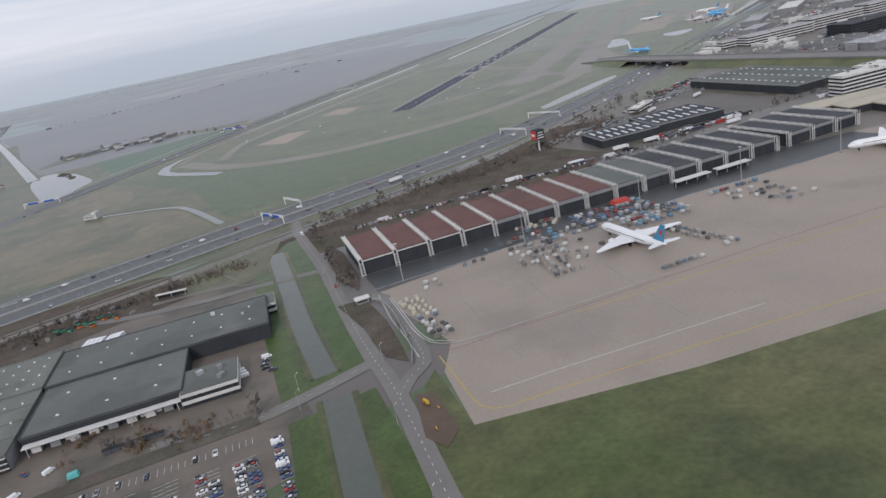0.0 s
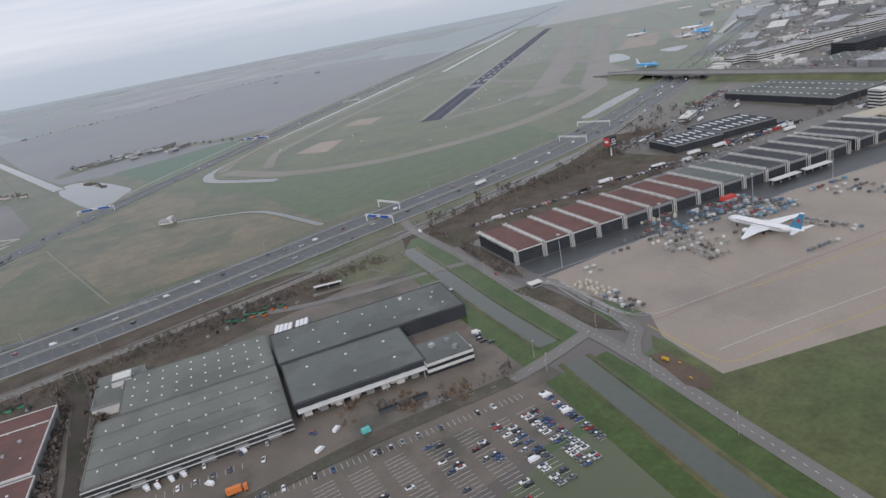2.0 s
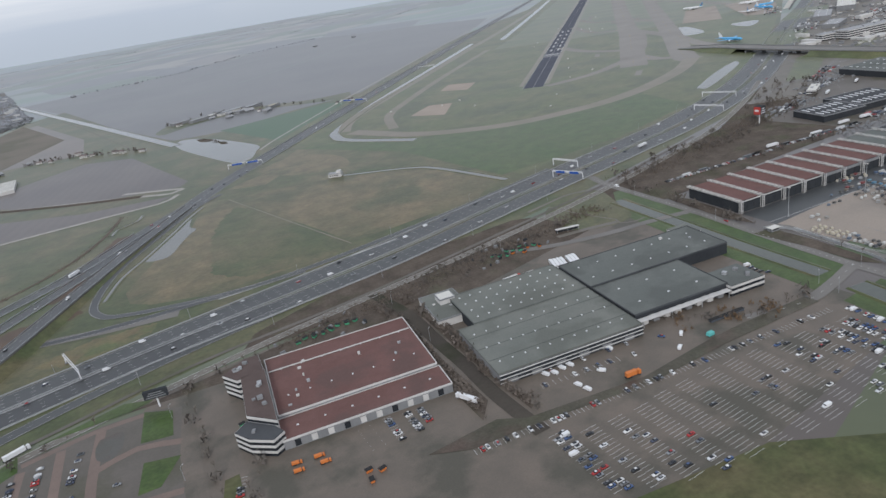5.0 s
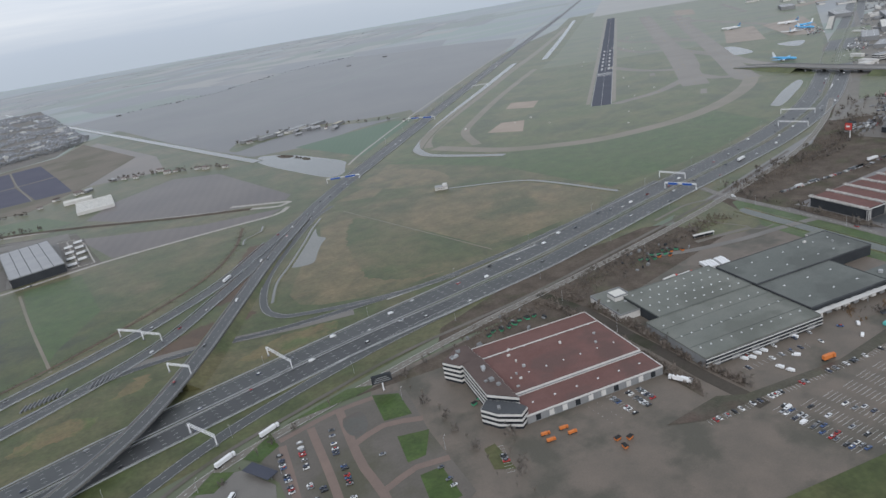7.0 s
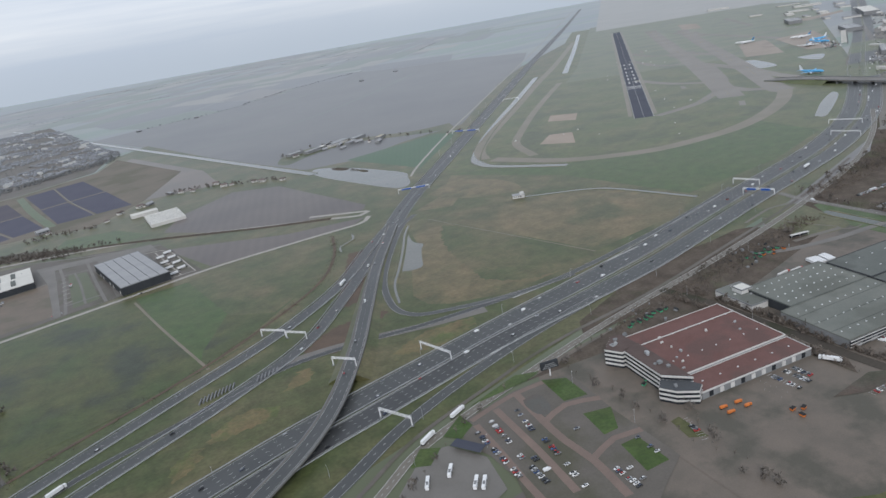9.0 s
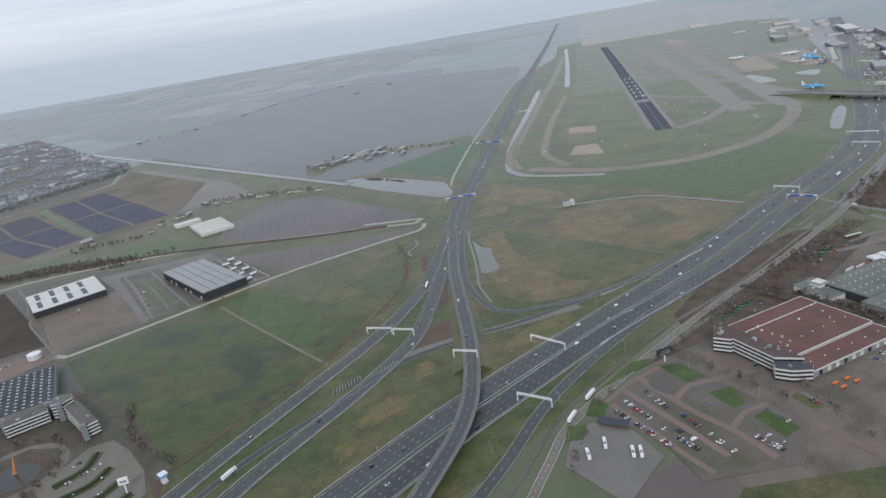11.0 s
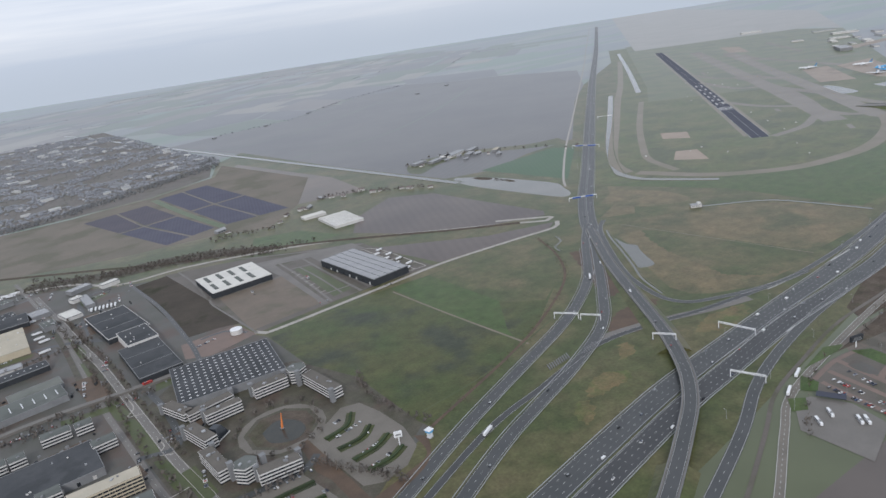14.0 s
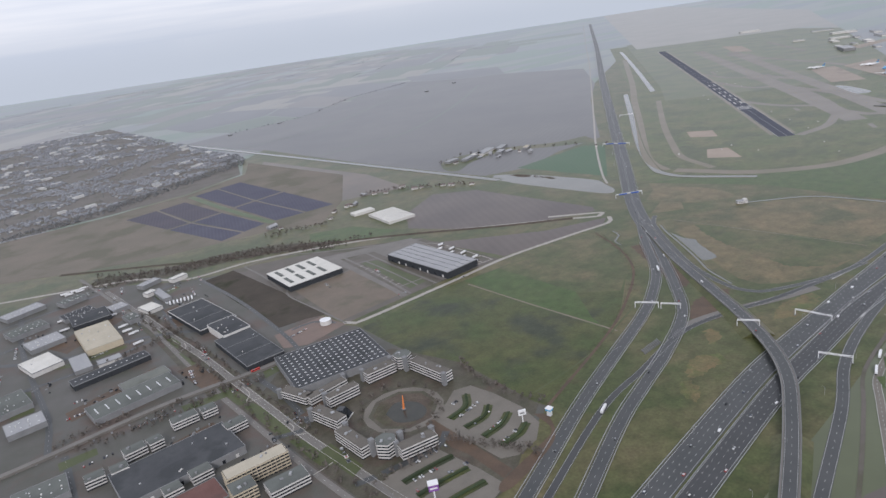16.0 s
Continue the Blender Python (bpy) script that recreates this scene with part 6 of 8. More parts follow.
# ---- cargo hangar by the apron ----
def make_hangar(m, bays, red, label, bay=12.1, depth=31.0, h=5.0, green=()):
    ob = empty("cargo_hangar", m, label, "hangar")
    part("wall", box(bays * bay / 2, depth / 2, 0, bays * bay, depth, h - 0.05), WALL_DARK, ob, "dark cladding")
    for k in range(bays):
        x = (k + 0.5) * bay
        mat = ROOF_RED if k < red else ROOF_SLATE if k in green else ROOF_DARK
        part("roof_panel", box(x, depth / 2 + 0.4, h - 0.05, bay - 0.7, depth - 0.8, 0.25), mat, ob, "red-brown roofing" if k < red else "dark roofing")
        part("fascia", box(x, -0.06, h - (1.15 if k > 3 or not red else 0.3), bay - 0.9, 0.3, 1.2 if k > 3 or not red else 0.35), WALL_GREY if k > 3 or not red else WALL_WHITE, ob, "pale grey fascia")
        for j in range(3):
            part("hangar_door", box(x - bay * 0.3 + j * bay * 0.3, -0.07, 0.1, bay * 0.28, 0.14, h - 1.5), WALL_DARK, ob)
    for k in range(bays + 1):
        x = k * bay
        bm = bmesh.new()
        for dx in (-0.65, 0.65):
            add_box(bm, x + dx, depth / 2 + 0.4, h + 0.85, 0.16, depth + 1.2, 0.16)
            add_box(bm, x + dx, depth / 2 + 0.4, h + 0.15, 0.16, depth + 1.2, 0.16)
            for j in range(14):
                ya, yb = -0.2 + (depth + 1.2) * j / 14, -0.2 + (depth + 1.2) * (j + 1) / 14
                add_tube(bm, (x + dx, ya, h + (0.2 if j % 2 else 0.95)), (x + dx, yb, h + (0.95 if j % 2 else 0.2)), 0.08, 0.08, 4)
        part("roof_truss", bm, WALL_WHITE, ob, "white lattice truss")
        part("truss_cover", box(x, depth / 2 + 0.4, h + 0.5, 1.05, depth + 0.6, 0.12), ROOF_WHITE, ob, "pale walkway cover")
        bm = bmesh.new()
        for dx in (-0.6, 0.6):
            for dy in (-1.4, -0.4):
                add_box(bm, x + dx, dy, 0, 0.18, 0.18, h + 1.0)
        for j in range(5):
            add_tube(bm, (x - 0.6, -1.4, h * j / 5), (x + 0.6, -1.4, h * (j + 1) / 5), 0.07, 0.07, 4)
            add_tube(bm, (x + 0.6, -1.4, h * j / 5), (x - 0.6, -1.4, h * (j + 1) / 5), 0.07, 0.07, 4)
        part("pylon", bm, WALL_WHITE, ob, "white lattice pylon")
    return ob


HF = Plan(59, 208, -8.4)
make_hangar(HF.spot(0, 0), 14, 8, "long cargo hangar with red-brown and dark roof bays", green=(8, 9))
make_hangar(pose(233, 183, 0, 0, 0, -6), 3, 0, "dark-roofed cargo hangar with white roof trusses")
# canopies before the dark bays
for u in (118, 136):
    c = empty("loading_canopy", HF.spot(u + 7, -7, 0), "white flat loading canopy on posts", "canopy", "canopies before the hangar")
    part("canopy_roof", box(0, 0, 2.2, 15, 3.2, 0.3), WALL_WHITE, c)
    for x in (-7, -2.4, 2.4, 7):
        part("post", box(x, 0, 0, 0.25, 0.25, 2.2), STEEL, c)
    part("back_wall", box(0, 1.2, 0, 14, 0.2, 2.1), WALL_DARK, c)
g = empty("gate_house", pose(50.5, 186, 0, 0, 0, -8), "grey gate house with a flat roof", "gate house")
part("wall", box(0, 0, 0, 4, 2.4, 1.5), WALL_GREY, g)
part("roof", box(0, 0, 1.5, 4.6, 3.0, 0.2), ROOF_WHITE, g)
part("window", box(0, -1.23, 0.7, 3, 0.06, 0.5), GLASS_DARK, g)
# halls behind
hall("storage_hall", pose(221, 268, 0, 0, 0, -14), 30, 24, 4, WALL_DARK, ROOF_DARK, "dark storage hall with long white skylights", lights=(7, 2, 1.0, 6.5))
hall("storage_hall", pose(256, 266, 0, 0, 0, -14), 36, 30, 4, WALL_DARK, ROOF_DARK, "dark storage hall with long white skylights", lights=(8, 2, 1.0, 7))
hall("freight_hall", pose(345, 282, 0, 0, 0, 82), 84, 44, 4.5, WALL_DARK, ROOF_SLATE, "wide freight hall with rows of skylights", lights=(16, 3, 1.8, 0.7), edge=WALL_GREY, doors=14)
for i, (x, y) in enumerate(((290, 204), (297, 190), (304, 176))):
    hall("shed", pose(x + 8, y, 0, 0, 0, -18), 44, 12, 3.4, WALL_DARK, ROOF_CREAM, "low shed with a cream roof and dark front", edge=ROOF_CREAM, group="sheds beside the office")
office("terraced_office", pose(326, 214, 0, 0, 0, -14), [rect(30, 9), rect(16, 8, 14, 9)], 6, 1.75, "white office block with six banded floors", spandrel=WALL_WHITE, roof=ROOF_WHITE, plant=4)
office("roadside_office", pose(275, 312, 0, 0, 0, 25), [rect(22, 6)], 2, 1.6, "low white office beside the motorway", roof=ROOF_WHITE)

# billboard with red face
b = empty("billboard", pose(189, 292, 0, 0, 0, 4), "tall two-sided billboard with a red face and a dark face", "billboard")
part("mast", tube((0, 0, 0), (0, 0, 7), 0.35, 0.28, 8), WHITE_PAINT, b)
part("panel", box(0, 0, 6.2, 5.0, 4.6, 5.0), WALL_DARK, b, "dark advertising box")
part("red_face", box(-2.56, 0, 6.4, 0.1, 4.3, 4.6), RED_PAINT, b, "red advertising face")
part("text_bar", box(-2.64, 0.2, 8.2, 0.06, 2.4, 1.1), WHITE_PAINT, b)
for k in range(3):
    part("text_bar", box(0, -2.34, 7.0 + k * 1.3, 4.2 - k * 0.5, 0.06, 0.4), WHITE_PAINT, b)

# airliners
place(make_airliner("white cargo airliner with a blue tail parked on the apron", TAIL_BLUE, WHITE_PAINT, WHITE_PAINT), [pose(128.5, 155, 0, 0, 0, 86)])
place(make_airliner("white airliner at the end of the apron", WHITE_PAINT, WHITE_PAINT, WHITE_PAINT), [pose(246, 150, 0, 0, 0, 150)])
place(make_airliner("light blue and white airliner on the far apron", WHITE_PAINT, SKY_BLUE, SKY_BLUE), [pose(473, 532, 0.3, 0, 0, -92), pose(722, 668, 0.3, 0, 0, -100), pose(752, 690, 0.3, 0, 0, 160)], "far airliners")
place(make_airliner("white airliner on the far apron", TAIL_BLUE, WHITE_PAINT, WHITE_PAINT), [pose(760, 824, 0.3, 0, 0, 120), pose(789, 741, 0.3, 0, 0, 130), pose(692, 668, 0.3, 0, 0, 20)], "far airliners")

# cargo on the apron
rnd = random.Random(4)
white_load = make_pallet("white sheeted cargo pallet in a crowded row", ROOF_CREAM)
grey_load, box_load, bright_box = make_pallet("netted grey cargo pallet", LOAD_PAINT), make_container("grey air cargo container on a dolly", LOAD_PAINT), make_container("blue and white air cargo container", LOAD_BRIGHT)
white_at, grey_at, box_at, bright_at = [], [], [], []
for k in range(15):
    white_at.append(pose(58.6 + (k % 3) * 2.3 + rnd.uniform(-0.5, 0.5), 175 - (k // 3) * 2.7 + rnd.uniform(-0.6, 0.6), 0, 0, 0, rnd.uniform(0, 90)) @ Matrix.Scale(rnd.uniform(0.85, 1.25), 4))
def pack(lists, x0, y0, x1, y1, nx, ny, turn, fill=0.8, lean=0.0):
    """Loads in loose rows over a stretch of the apron."""
    for i in range(nx):
        for j in range(ny):
            if rnd.random() < fill:
                u, v = i / max(nx - 1, 1), j / max(ny - 1, 1)
                x, y = x0 + (x1 - x0) * u + lean * v + rnd.uniform(-0.35, 0.35), y0 + (y1 - y0) * v - (x1 - x0) * u * 0.16 + rnd.uniform(-0.35, 0.35)
                rnd.choice(lists).append(pose(x, y, 0, 0, 0, turn + rnd.uniform(-8, 8)) @ Matrix.Scale(rnd.uniform(0.85, 1.08), 4))
pack((grey_at, box_at), 56.6, 147.5, 60.6, 162, 3, 8, -8, 0.8, 2.0)
pack((box_at, grey_at), 66, 179, 73, 183, 4, 2, 0, 0.7)
pack((box_at, bright_at, white_at), 114, 194, 128, 201, 8, 4, 10, 0.75)
pack((bright_at, box_at, bright_at), 132, 181, 157, 191, 13, 5, -10, 0.75)
pack((bright_at, bright_at, box_at), 138, 165, 160, 176, 11, 5, -10, 0.72)
pack((box_at, grey_at, bright_at), 108, 180, 132, 190, 12, 4, -10, 0.7)
pack((box_at, grey_at), 86, 185, 108, 192, 9, 2, -10, 0.55)
pack((box_at, grey_at), 108, 160, 122, 177, 6, 5, 12, 0.55, 2.0)
pack((box_at, grey_at), 98, 168, 112, 183, 7, 5, 12, 0.75, 2.0)
pack((box_at, grey_at), 99, 154, 107, 167, 4, 6, 75, 0.75, 3.0)
pack((box_at, grey_at), 120, 133.5, 132, 133.5, 8, 1, 0, 0.95)
pack((box_at, grey_at), 143, 132, 146, 155, 2, 11, 80, 0.85, -1.0)
pack((box_at, grey_at, bright_at), 174, 157, 192, 167, 9, 3, -10, 0.75)
pack((box_at, grey_at), 180, 143, 192, 153, 6, 3, 15, 0.7)
place(white_load, white_at, "sheeted pallets at the apron's end")
place(grey_load, grey_at, "cargo before the hangar")
place(box_load, box_at, "cargo before the hangar")
place(bright_box, bright_at, "bright containers before the hangar")
tr = empty("cargo_tent", pose(152, 188, 0, 0, 0, -8), "low red cargo tent before the hangar", "tent")
part("cover", box(0, 0, 0, 7, 3.4, 1.9, 0, 0.8), RED_PAINT, tr)
part("skirt", box(0, 0, 0, 7.3, 3.7, 0.4), WALL_DARK, tr)
# apron lines
def apron_lines(mat, label, w, lines):
    bm = bmesh.new()
    for pts in lines:
        add_ribbon(bm, smooth(pts, 3), w / 2, -w / 2, max(ground_z(*p) for p in pts) + 0.008)
    structure(part("apron_line", bm, mat), label, "marking")
apron_lines(YELLOW_LINE, "yellow taxi lines on the apron", 0.34, ([(52.6, 138), (51, 126), (49.4, 112), (54, 107.5), (64, 105.8), (130, 90), (260, 56)], [(88, 131), (150, 119), (260, 98)]))
apron_lines(RED_LINE, "faint red guide line on the apron", 0.3, ([(52.7, 139.7), (60, 137.6), (69, 136.9), (78, 135), (87, 133.5), (120, 128.5), (160, 122), (230, 108), (300, 93)],))
apron_lines(WHITE_LINE, "white edge lines on the apron", 0.26, ([(57.6, 182), (55.6, 168), (53.7, 153.7), (54.4, 145.4), (58.7, 141), (67.4, 138.6), (77.4, 136.7), (87.5, 135.2), (120, 130.3)], [(58.2, 182), (56.3, 168), (54.5, 154), (55, 146.2), (58.9, 141.8)], [(56.1, 186.7), (52.2, 167.4), (50.6, 153.9), (48.6, 141)], [(53.6, 114.9), (62.8, 113.2), (69.8, 111.9), (120, 101)], [(57, 192.5), (85, 188.6), (106, 186), (126.4, 180.3)], [(126.4, 180.3), (151, 175), (171, 173.8), (192.5, 168.7), (215, 165)]))
apron_lines(WALL_GREY, "pale joint lines across the apron", 0.2, ([(72.7, 163.5), (68.9, 141.6), (66.6, 122.3)], [(92, 160), (87, 134), (83, 116)], [(113, 150), (108, 128), (104, 108)], [(160, 146), (154, 118)]))
masts = [pose(66, 190, 0), pose(107, 182, 0), pose(150, 175, 0), pose(189, 167, 0), pose(232, 160, 0)]
place(make_mast(13, "tall floodlight mast with a red and white foot"), masts, "floodlights along the apron")
structure(part("fence", ribbon(smooth([(46, 139), (50, 150), (55, 179), (50, 190)], 3), 0.05, -0.05, 1.1, 1.0), STEEL), "wire fence along the gate road", "fence")
rollers = make_lorry("yellow road works lorry on the verge", YELLOW_PAINT, YELLOW_PAINT, 3.4)
place(rollers, [pose(41, 121, BASE, 0, 0, 95) @ Matrix.Scale(0.45, 4), pose(38.5, 111, BASE, 0, 0, 80) @ Matrix.Scale(0.45, 4), pose(42.2, 117.5, BASE, 0, 0, 92) @ Matrix.Scale(0.4, 4)], "yellow works lorries")

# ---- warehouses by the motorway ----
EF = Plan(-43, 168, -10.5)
hall("warehouse", EF.spot(-25, 14.5), 50, 32, 4, WALL_GREY, ROOF_GREEN, "long grey-green warehouse with ridged roof strips", lights=(11, 3, 0.5, 0.5), strips=3, edge=ROOF_GREEN, seam=ROOF_SLATE)
hall("warehouse", EF.spot(-22, 43.5), 44, 25, 4.3, WALL_DARK, ROOF_GREEN, "grey-green warehouse dotted with small skylights", lights=(10, 4, 0.6, 0.45), edge=ROOF_SLATE)
hall("warehouse_annexe", EF.spot(-46, 54), 14, 22, 3, WALL_WHITE, ROOF_GREEN, "lower annexe with a pale roof box", vents=3)
hall("roof_house", EF.spot(-45, 57, 0, 3.1), 6, 6, 2, WALL_WHITE, ROOF_WHITE, "white roof house on the annexe", category="roof house")
hall("warehouse", EF.spot(20, 17), 37, 26, 4, WALL_DARK, ROOF_SLATE, "slate-roofed warehouse with a row of loading bays", lights=(3, 2, 0.8, 0.5), doors=10, edge=ROOF_DARK)
hall("warehouse", EF.spot(31, 41), 60, 23, 4.6, WALL_DARK, ROOF_SLATE, "higher slate-roofed warehouse with a dark end wall", lights=(7, 2, 0.6, 0.4), vents=2, edge=ROOF_DARK)
ga = empty("loading_gallery", EF.spot(-25, -1.95), "dark loading front with white rails", "loading front")
part("back_panel", box(0, 0, 0.2, 50, 0.5, 3.4), WALL_DARK, ga)
for z_ in (0.9, 2.2, 3.5):
    part("rail", box(0, -0.35, z_, 50.3, 0.3, 0.22), WALL_WHITE, ga)
for k in range(6):
    part("roller_door", box(-21 + k * 8.2, -0.28, 0.2, 3.4, 0.1, 1.5), WALL_GREY, ga)
part_ = empty("dock_canopy", EF.spot(20, 2.4), "white loading dock canopy", "canopy")
for k in range(8):
    part("dock_shelter", box(-15.5 + k * 4.3, 0.9, 0.3, 2.2, 1.4, 1.7), WALL_WHITE if k % 3 != 1 else WALL_GREY, part_)
part("canopy_roof", box(0, 0, 2.4, 36, 2.2, 0.2), WALL_WHITE, part_)
for x in (-17, -6, 6, 17):
    part("post", box(x, -0.9, 0, 0.2, 0.2, 2.4), STEEL, part_)
office("depot_office", EF.spot(45, 8), [rect(14, 13)], 2, 1.9, "white two-storey depot office with a grey roof", roof=ROOF_SLATE, plant=3)
office("depot_office", EF.spot(59, 52), [rect(9, 10)], 2, 1.9, "white end building of the depot", roof=ROOF_GREEN, plant=1)
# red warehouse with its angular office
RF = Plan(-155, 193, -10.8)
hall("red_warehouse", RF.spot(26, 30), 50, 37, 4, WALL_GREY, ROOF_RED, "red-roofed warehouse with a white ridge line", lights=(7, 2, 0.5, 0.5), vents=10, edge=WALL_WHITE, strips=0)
rl = empty("roof_ridge", RF.spot(26, 39, 0, 4.1), "white raised ridge along the red roof", "roof ridge")
part("ridge_cap", box(0, 0, 0, 49, 0.45, 0.3), WALL_WHITE, rl)
part("ridge_flashing", box(0, 0, 0, 49.2, 0.9, 0.08), ROOF_BROWN, rl)
hall("red_warehouse", RF.spot(26, 5.5), 51, 11.5, 3, WALL_GREY, ROOF_RED, "low red-roofed front range with a white edge", lights=(6, 1, 0.7, 0.4), doors=10, edge=WALL_WHITE)
office("angular_office", pose(0, 0, 0), [[(-160.2, 206), (-153.6, 197), (-147.6, 229), (-155.6, 229)], [(-160, 235), (-157, 228), (-148, 228.6), (-146.6, 239.5), (-151, 240.5)]], 4, 1.85, "white banded office block with angular ends", roof=ROOF_BROWN, plant=6)
office("angular_office", pose(0, 0, 0), [[(-165, 203), (-162.5, 197), (-157, 191.6), (-153.2, 193.6), (-154.4, 198), (-160.6, 206.4)]], 3, 1.85, "lower angular end of the white banded office", roof=ROOF_DARK, plant=1)
sg = empty("billboard", pose(-180, 246, 0, 0, 0, -15), "dark roadside billboard with pale writing", "billboard")
part("mast", tube((0, 0, 0), (0, 0, 4), 0.3, 0.3, 8), WHITE_PAINT, sg)
part("panel", box(0, 0, 3.6, 7.5, 1.2, 3.0), WALL_DARK, sg)
for k in range(3):
    part("text_bar", box(0, -0.63, 4.1 + k * 0.75, 6.2 - k, 0.05, 0.3), WALL_GREY, sg)
# yards: skips, lorries, vans
lorry_w = make_lorry("white box lorry parked in the yard", WHITE_PAINT, WHITE_PAINT)
place(lorry_w, [EF.spot(4 + (k % 4) * 1.45, 63 - (k % 4) * 0.3, 78, BASE) for k in range(4)] + [EF.spot(11 + k * 1.45, 62, 78, BASE) for k in range(3)] + [pose(-222, 251.5, BASE, 0, 0, 20), pose(-239, 245.4, BASE, 0, 0, 24), pose(-104, 176, BASE, 0, 0, 110), pose(-359, 321, BASE + 0.1, 0, 0, 27), pose(120, 322, BASE, 0, 0, 11), pose(-195, 420, BASE, 0, 0, 48)], "white lorries")
place(make_lorry("red and white lorry parked behind the warehouse", WALL_WHITE, RED_PAINT), [EF.spot(-8, 61, 5), EF.spot(-5, 58.5, 5), EF.spot(-15, 62, 8)], "red and white lorries")
place(make_lorry("orange lorry in the yard", ORANGE, ORANGE, 3.5), [pose(-62, 152, BASE, 0, 0, -10), pose(-148, 183, BASE, 0, 0, -12) @ Matrix.Scale(0.6, 4), pose(-147.5, 179.5, BASE, 0, 0, -10) @ Matrix.Scale(0.6, 4), pose(-154, 184.5, BASE, 0, 0, -14) @ Matrix.Scale(0.6, 4), pose(-154.6, 181, BASE, 0, 0, -12) @ Matrix.Scale(0.6, 4)])
def make_skip(label, mat):
    ob = empty("skip", pose(0, 0, 0), label, "skip")
    part("bin", box(0, 0, 0.1, 1.6, 1.0, 0.9, 0, 1.25), mat, ob)
    part("rim", box(0, 0, 0.95, 2.1, 1.35, 0.1), TYRE, ob)
    return ob
place(make_skip("green waste skip on the scrap yard", GREEN_PAINT), [pose(-130 + k * 2.2 + (k % 3), 250 + (k % 2) * 1.5, BASE, 0, 0, 20 * k) for k in range(11)] + [pose(-38 + k * 2.4, 257 - (k % 3) * 2, BASE, 0, 0, 35 * k) for k in range(9)] + [pose(-161, 214, BASE, 0, 0, 10), pose(-158, 216, BASE, 0, 0, 60), pose(-455, 508, BASE, 0, 0, 0), pose(-452, 504, BASE, 0, 0, 40)], "green skips")
place(make_skip("rusty open skip in the yard", ORANGE), [pose(-30 + k * 4, 253 - (k % 2) * 3, BASE, 0, 0, 25 * k) for k in range(4)] + [pose(-140, 168, BASE, 0, 0, 0), pose(-137, 166, BASE, 0, 0, 10), pose(-141, 164, BASE, 0, 0, 80)], "rusty skips")
place(make_skip("dark grey-blue bin in a row along the yard", SLATE_PAINT), [EF.spot(22 + k * 1.9, -8 + k * 0.05, 0, BASE) for k in range(7)], "blue skips in a row")
tl = empty("tarpaulin_stack", EF.spot(16, -14, 8, BASE), "stack under a teal tarpaulin", "stack")
part("load", box(0, 0, 0, 2.4, 1.5, 1.0, 0, 0.85), TEAL, tl)
cs = empty("car_shelter", pose(-231.5, 230, BASE, 0, 0, -64), "dark blue solar roof over parking places", "shelter")
part("solar_roof", box(0, 0, 1.5, 12, 4.4, 0.15), RUNWAY, cs)
for x in (-5, 0, 5):
    part("post", box(x, 0, 0, 0.2, 0.2, 1.5), STEEL, cs)
sh = empty("bus_shelter", pose(1, 253.4, BASE, 0, 0, -20), "long white bus shelter by the stop", "bus shelter")
part("shelter_roof", box(0, 0, 1.6, 11, 1.6, 0.2), WALL_WHITE, sh)
part("back_wall", box(0, 0.6, 0, 10.6, 0.1, 1.6), GLASS_DARK, sh)
for x in (-5, 0, 5):
    part("post", box(x, -0.6, 0, 0.15, 0.15, 1.6), STEEL, sh)

# ---- cars ----
hatch, saloon, van = make_car("hatch"), make_car("saloon"), make_car("van")
spots = {"h": [], "s": [], "v": []}
def car_at(m, p=(0.47, 0.97)):
    r = rnd.random()
    spots["h" if r < p[0] else "s" if r < p[1] else "v"].append(m)
bays = bmesh.new()
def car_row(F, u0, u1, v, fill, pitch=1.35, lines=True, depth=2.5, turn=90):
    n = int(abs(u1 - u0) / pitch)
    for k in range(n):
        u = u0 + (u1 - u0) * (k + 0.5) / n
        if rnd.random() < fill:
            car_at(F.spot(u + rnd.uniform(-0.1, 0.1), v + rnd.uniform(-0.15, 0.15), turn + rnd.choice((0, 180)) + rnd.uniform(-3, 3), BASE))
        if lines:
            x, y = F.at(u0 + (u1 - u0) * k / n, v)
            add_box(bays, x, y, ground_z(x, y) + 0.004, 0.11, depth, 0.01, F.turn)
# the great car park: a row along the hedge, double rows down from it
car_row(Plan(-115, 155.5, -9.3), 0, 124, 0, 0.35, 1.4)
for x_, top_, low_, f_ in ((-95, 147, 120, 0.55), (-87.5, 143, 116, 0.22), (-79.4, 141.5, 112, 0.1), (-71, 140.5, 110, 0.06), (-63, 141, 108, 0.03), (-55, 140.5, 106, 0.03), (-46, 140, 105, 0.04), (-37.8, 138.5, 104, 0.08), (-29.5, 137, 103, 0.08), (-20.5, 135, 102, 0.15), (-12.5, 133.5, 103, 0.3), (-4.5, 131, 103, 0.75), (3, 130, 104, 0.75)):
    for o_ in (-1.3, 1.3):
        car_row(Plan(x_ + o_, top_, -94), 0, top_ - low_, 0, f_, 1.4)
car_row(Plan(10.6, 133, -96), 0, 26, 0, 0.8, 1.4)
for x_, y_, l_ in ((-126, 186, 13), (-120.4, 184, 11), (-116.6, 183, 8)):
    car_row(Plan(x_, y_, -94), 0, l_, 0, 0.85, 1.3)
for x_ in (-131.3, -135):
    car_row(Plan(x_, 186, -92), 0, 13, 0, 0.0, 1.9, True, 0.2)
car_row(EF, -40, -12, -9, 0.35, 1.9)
car_row(EF, -46, -4, -3.5, 0.2, 2.2, False)
for k in range(6):
    u, v = rnd.uniform(-46, 30), rnd.uniform(-16, -5)
    car_at(EF.spot(u, v, rnd.uniform(0, 180), BASE), (0.2, 0.4))
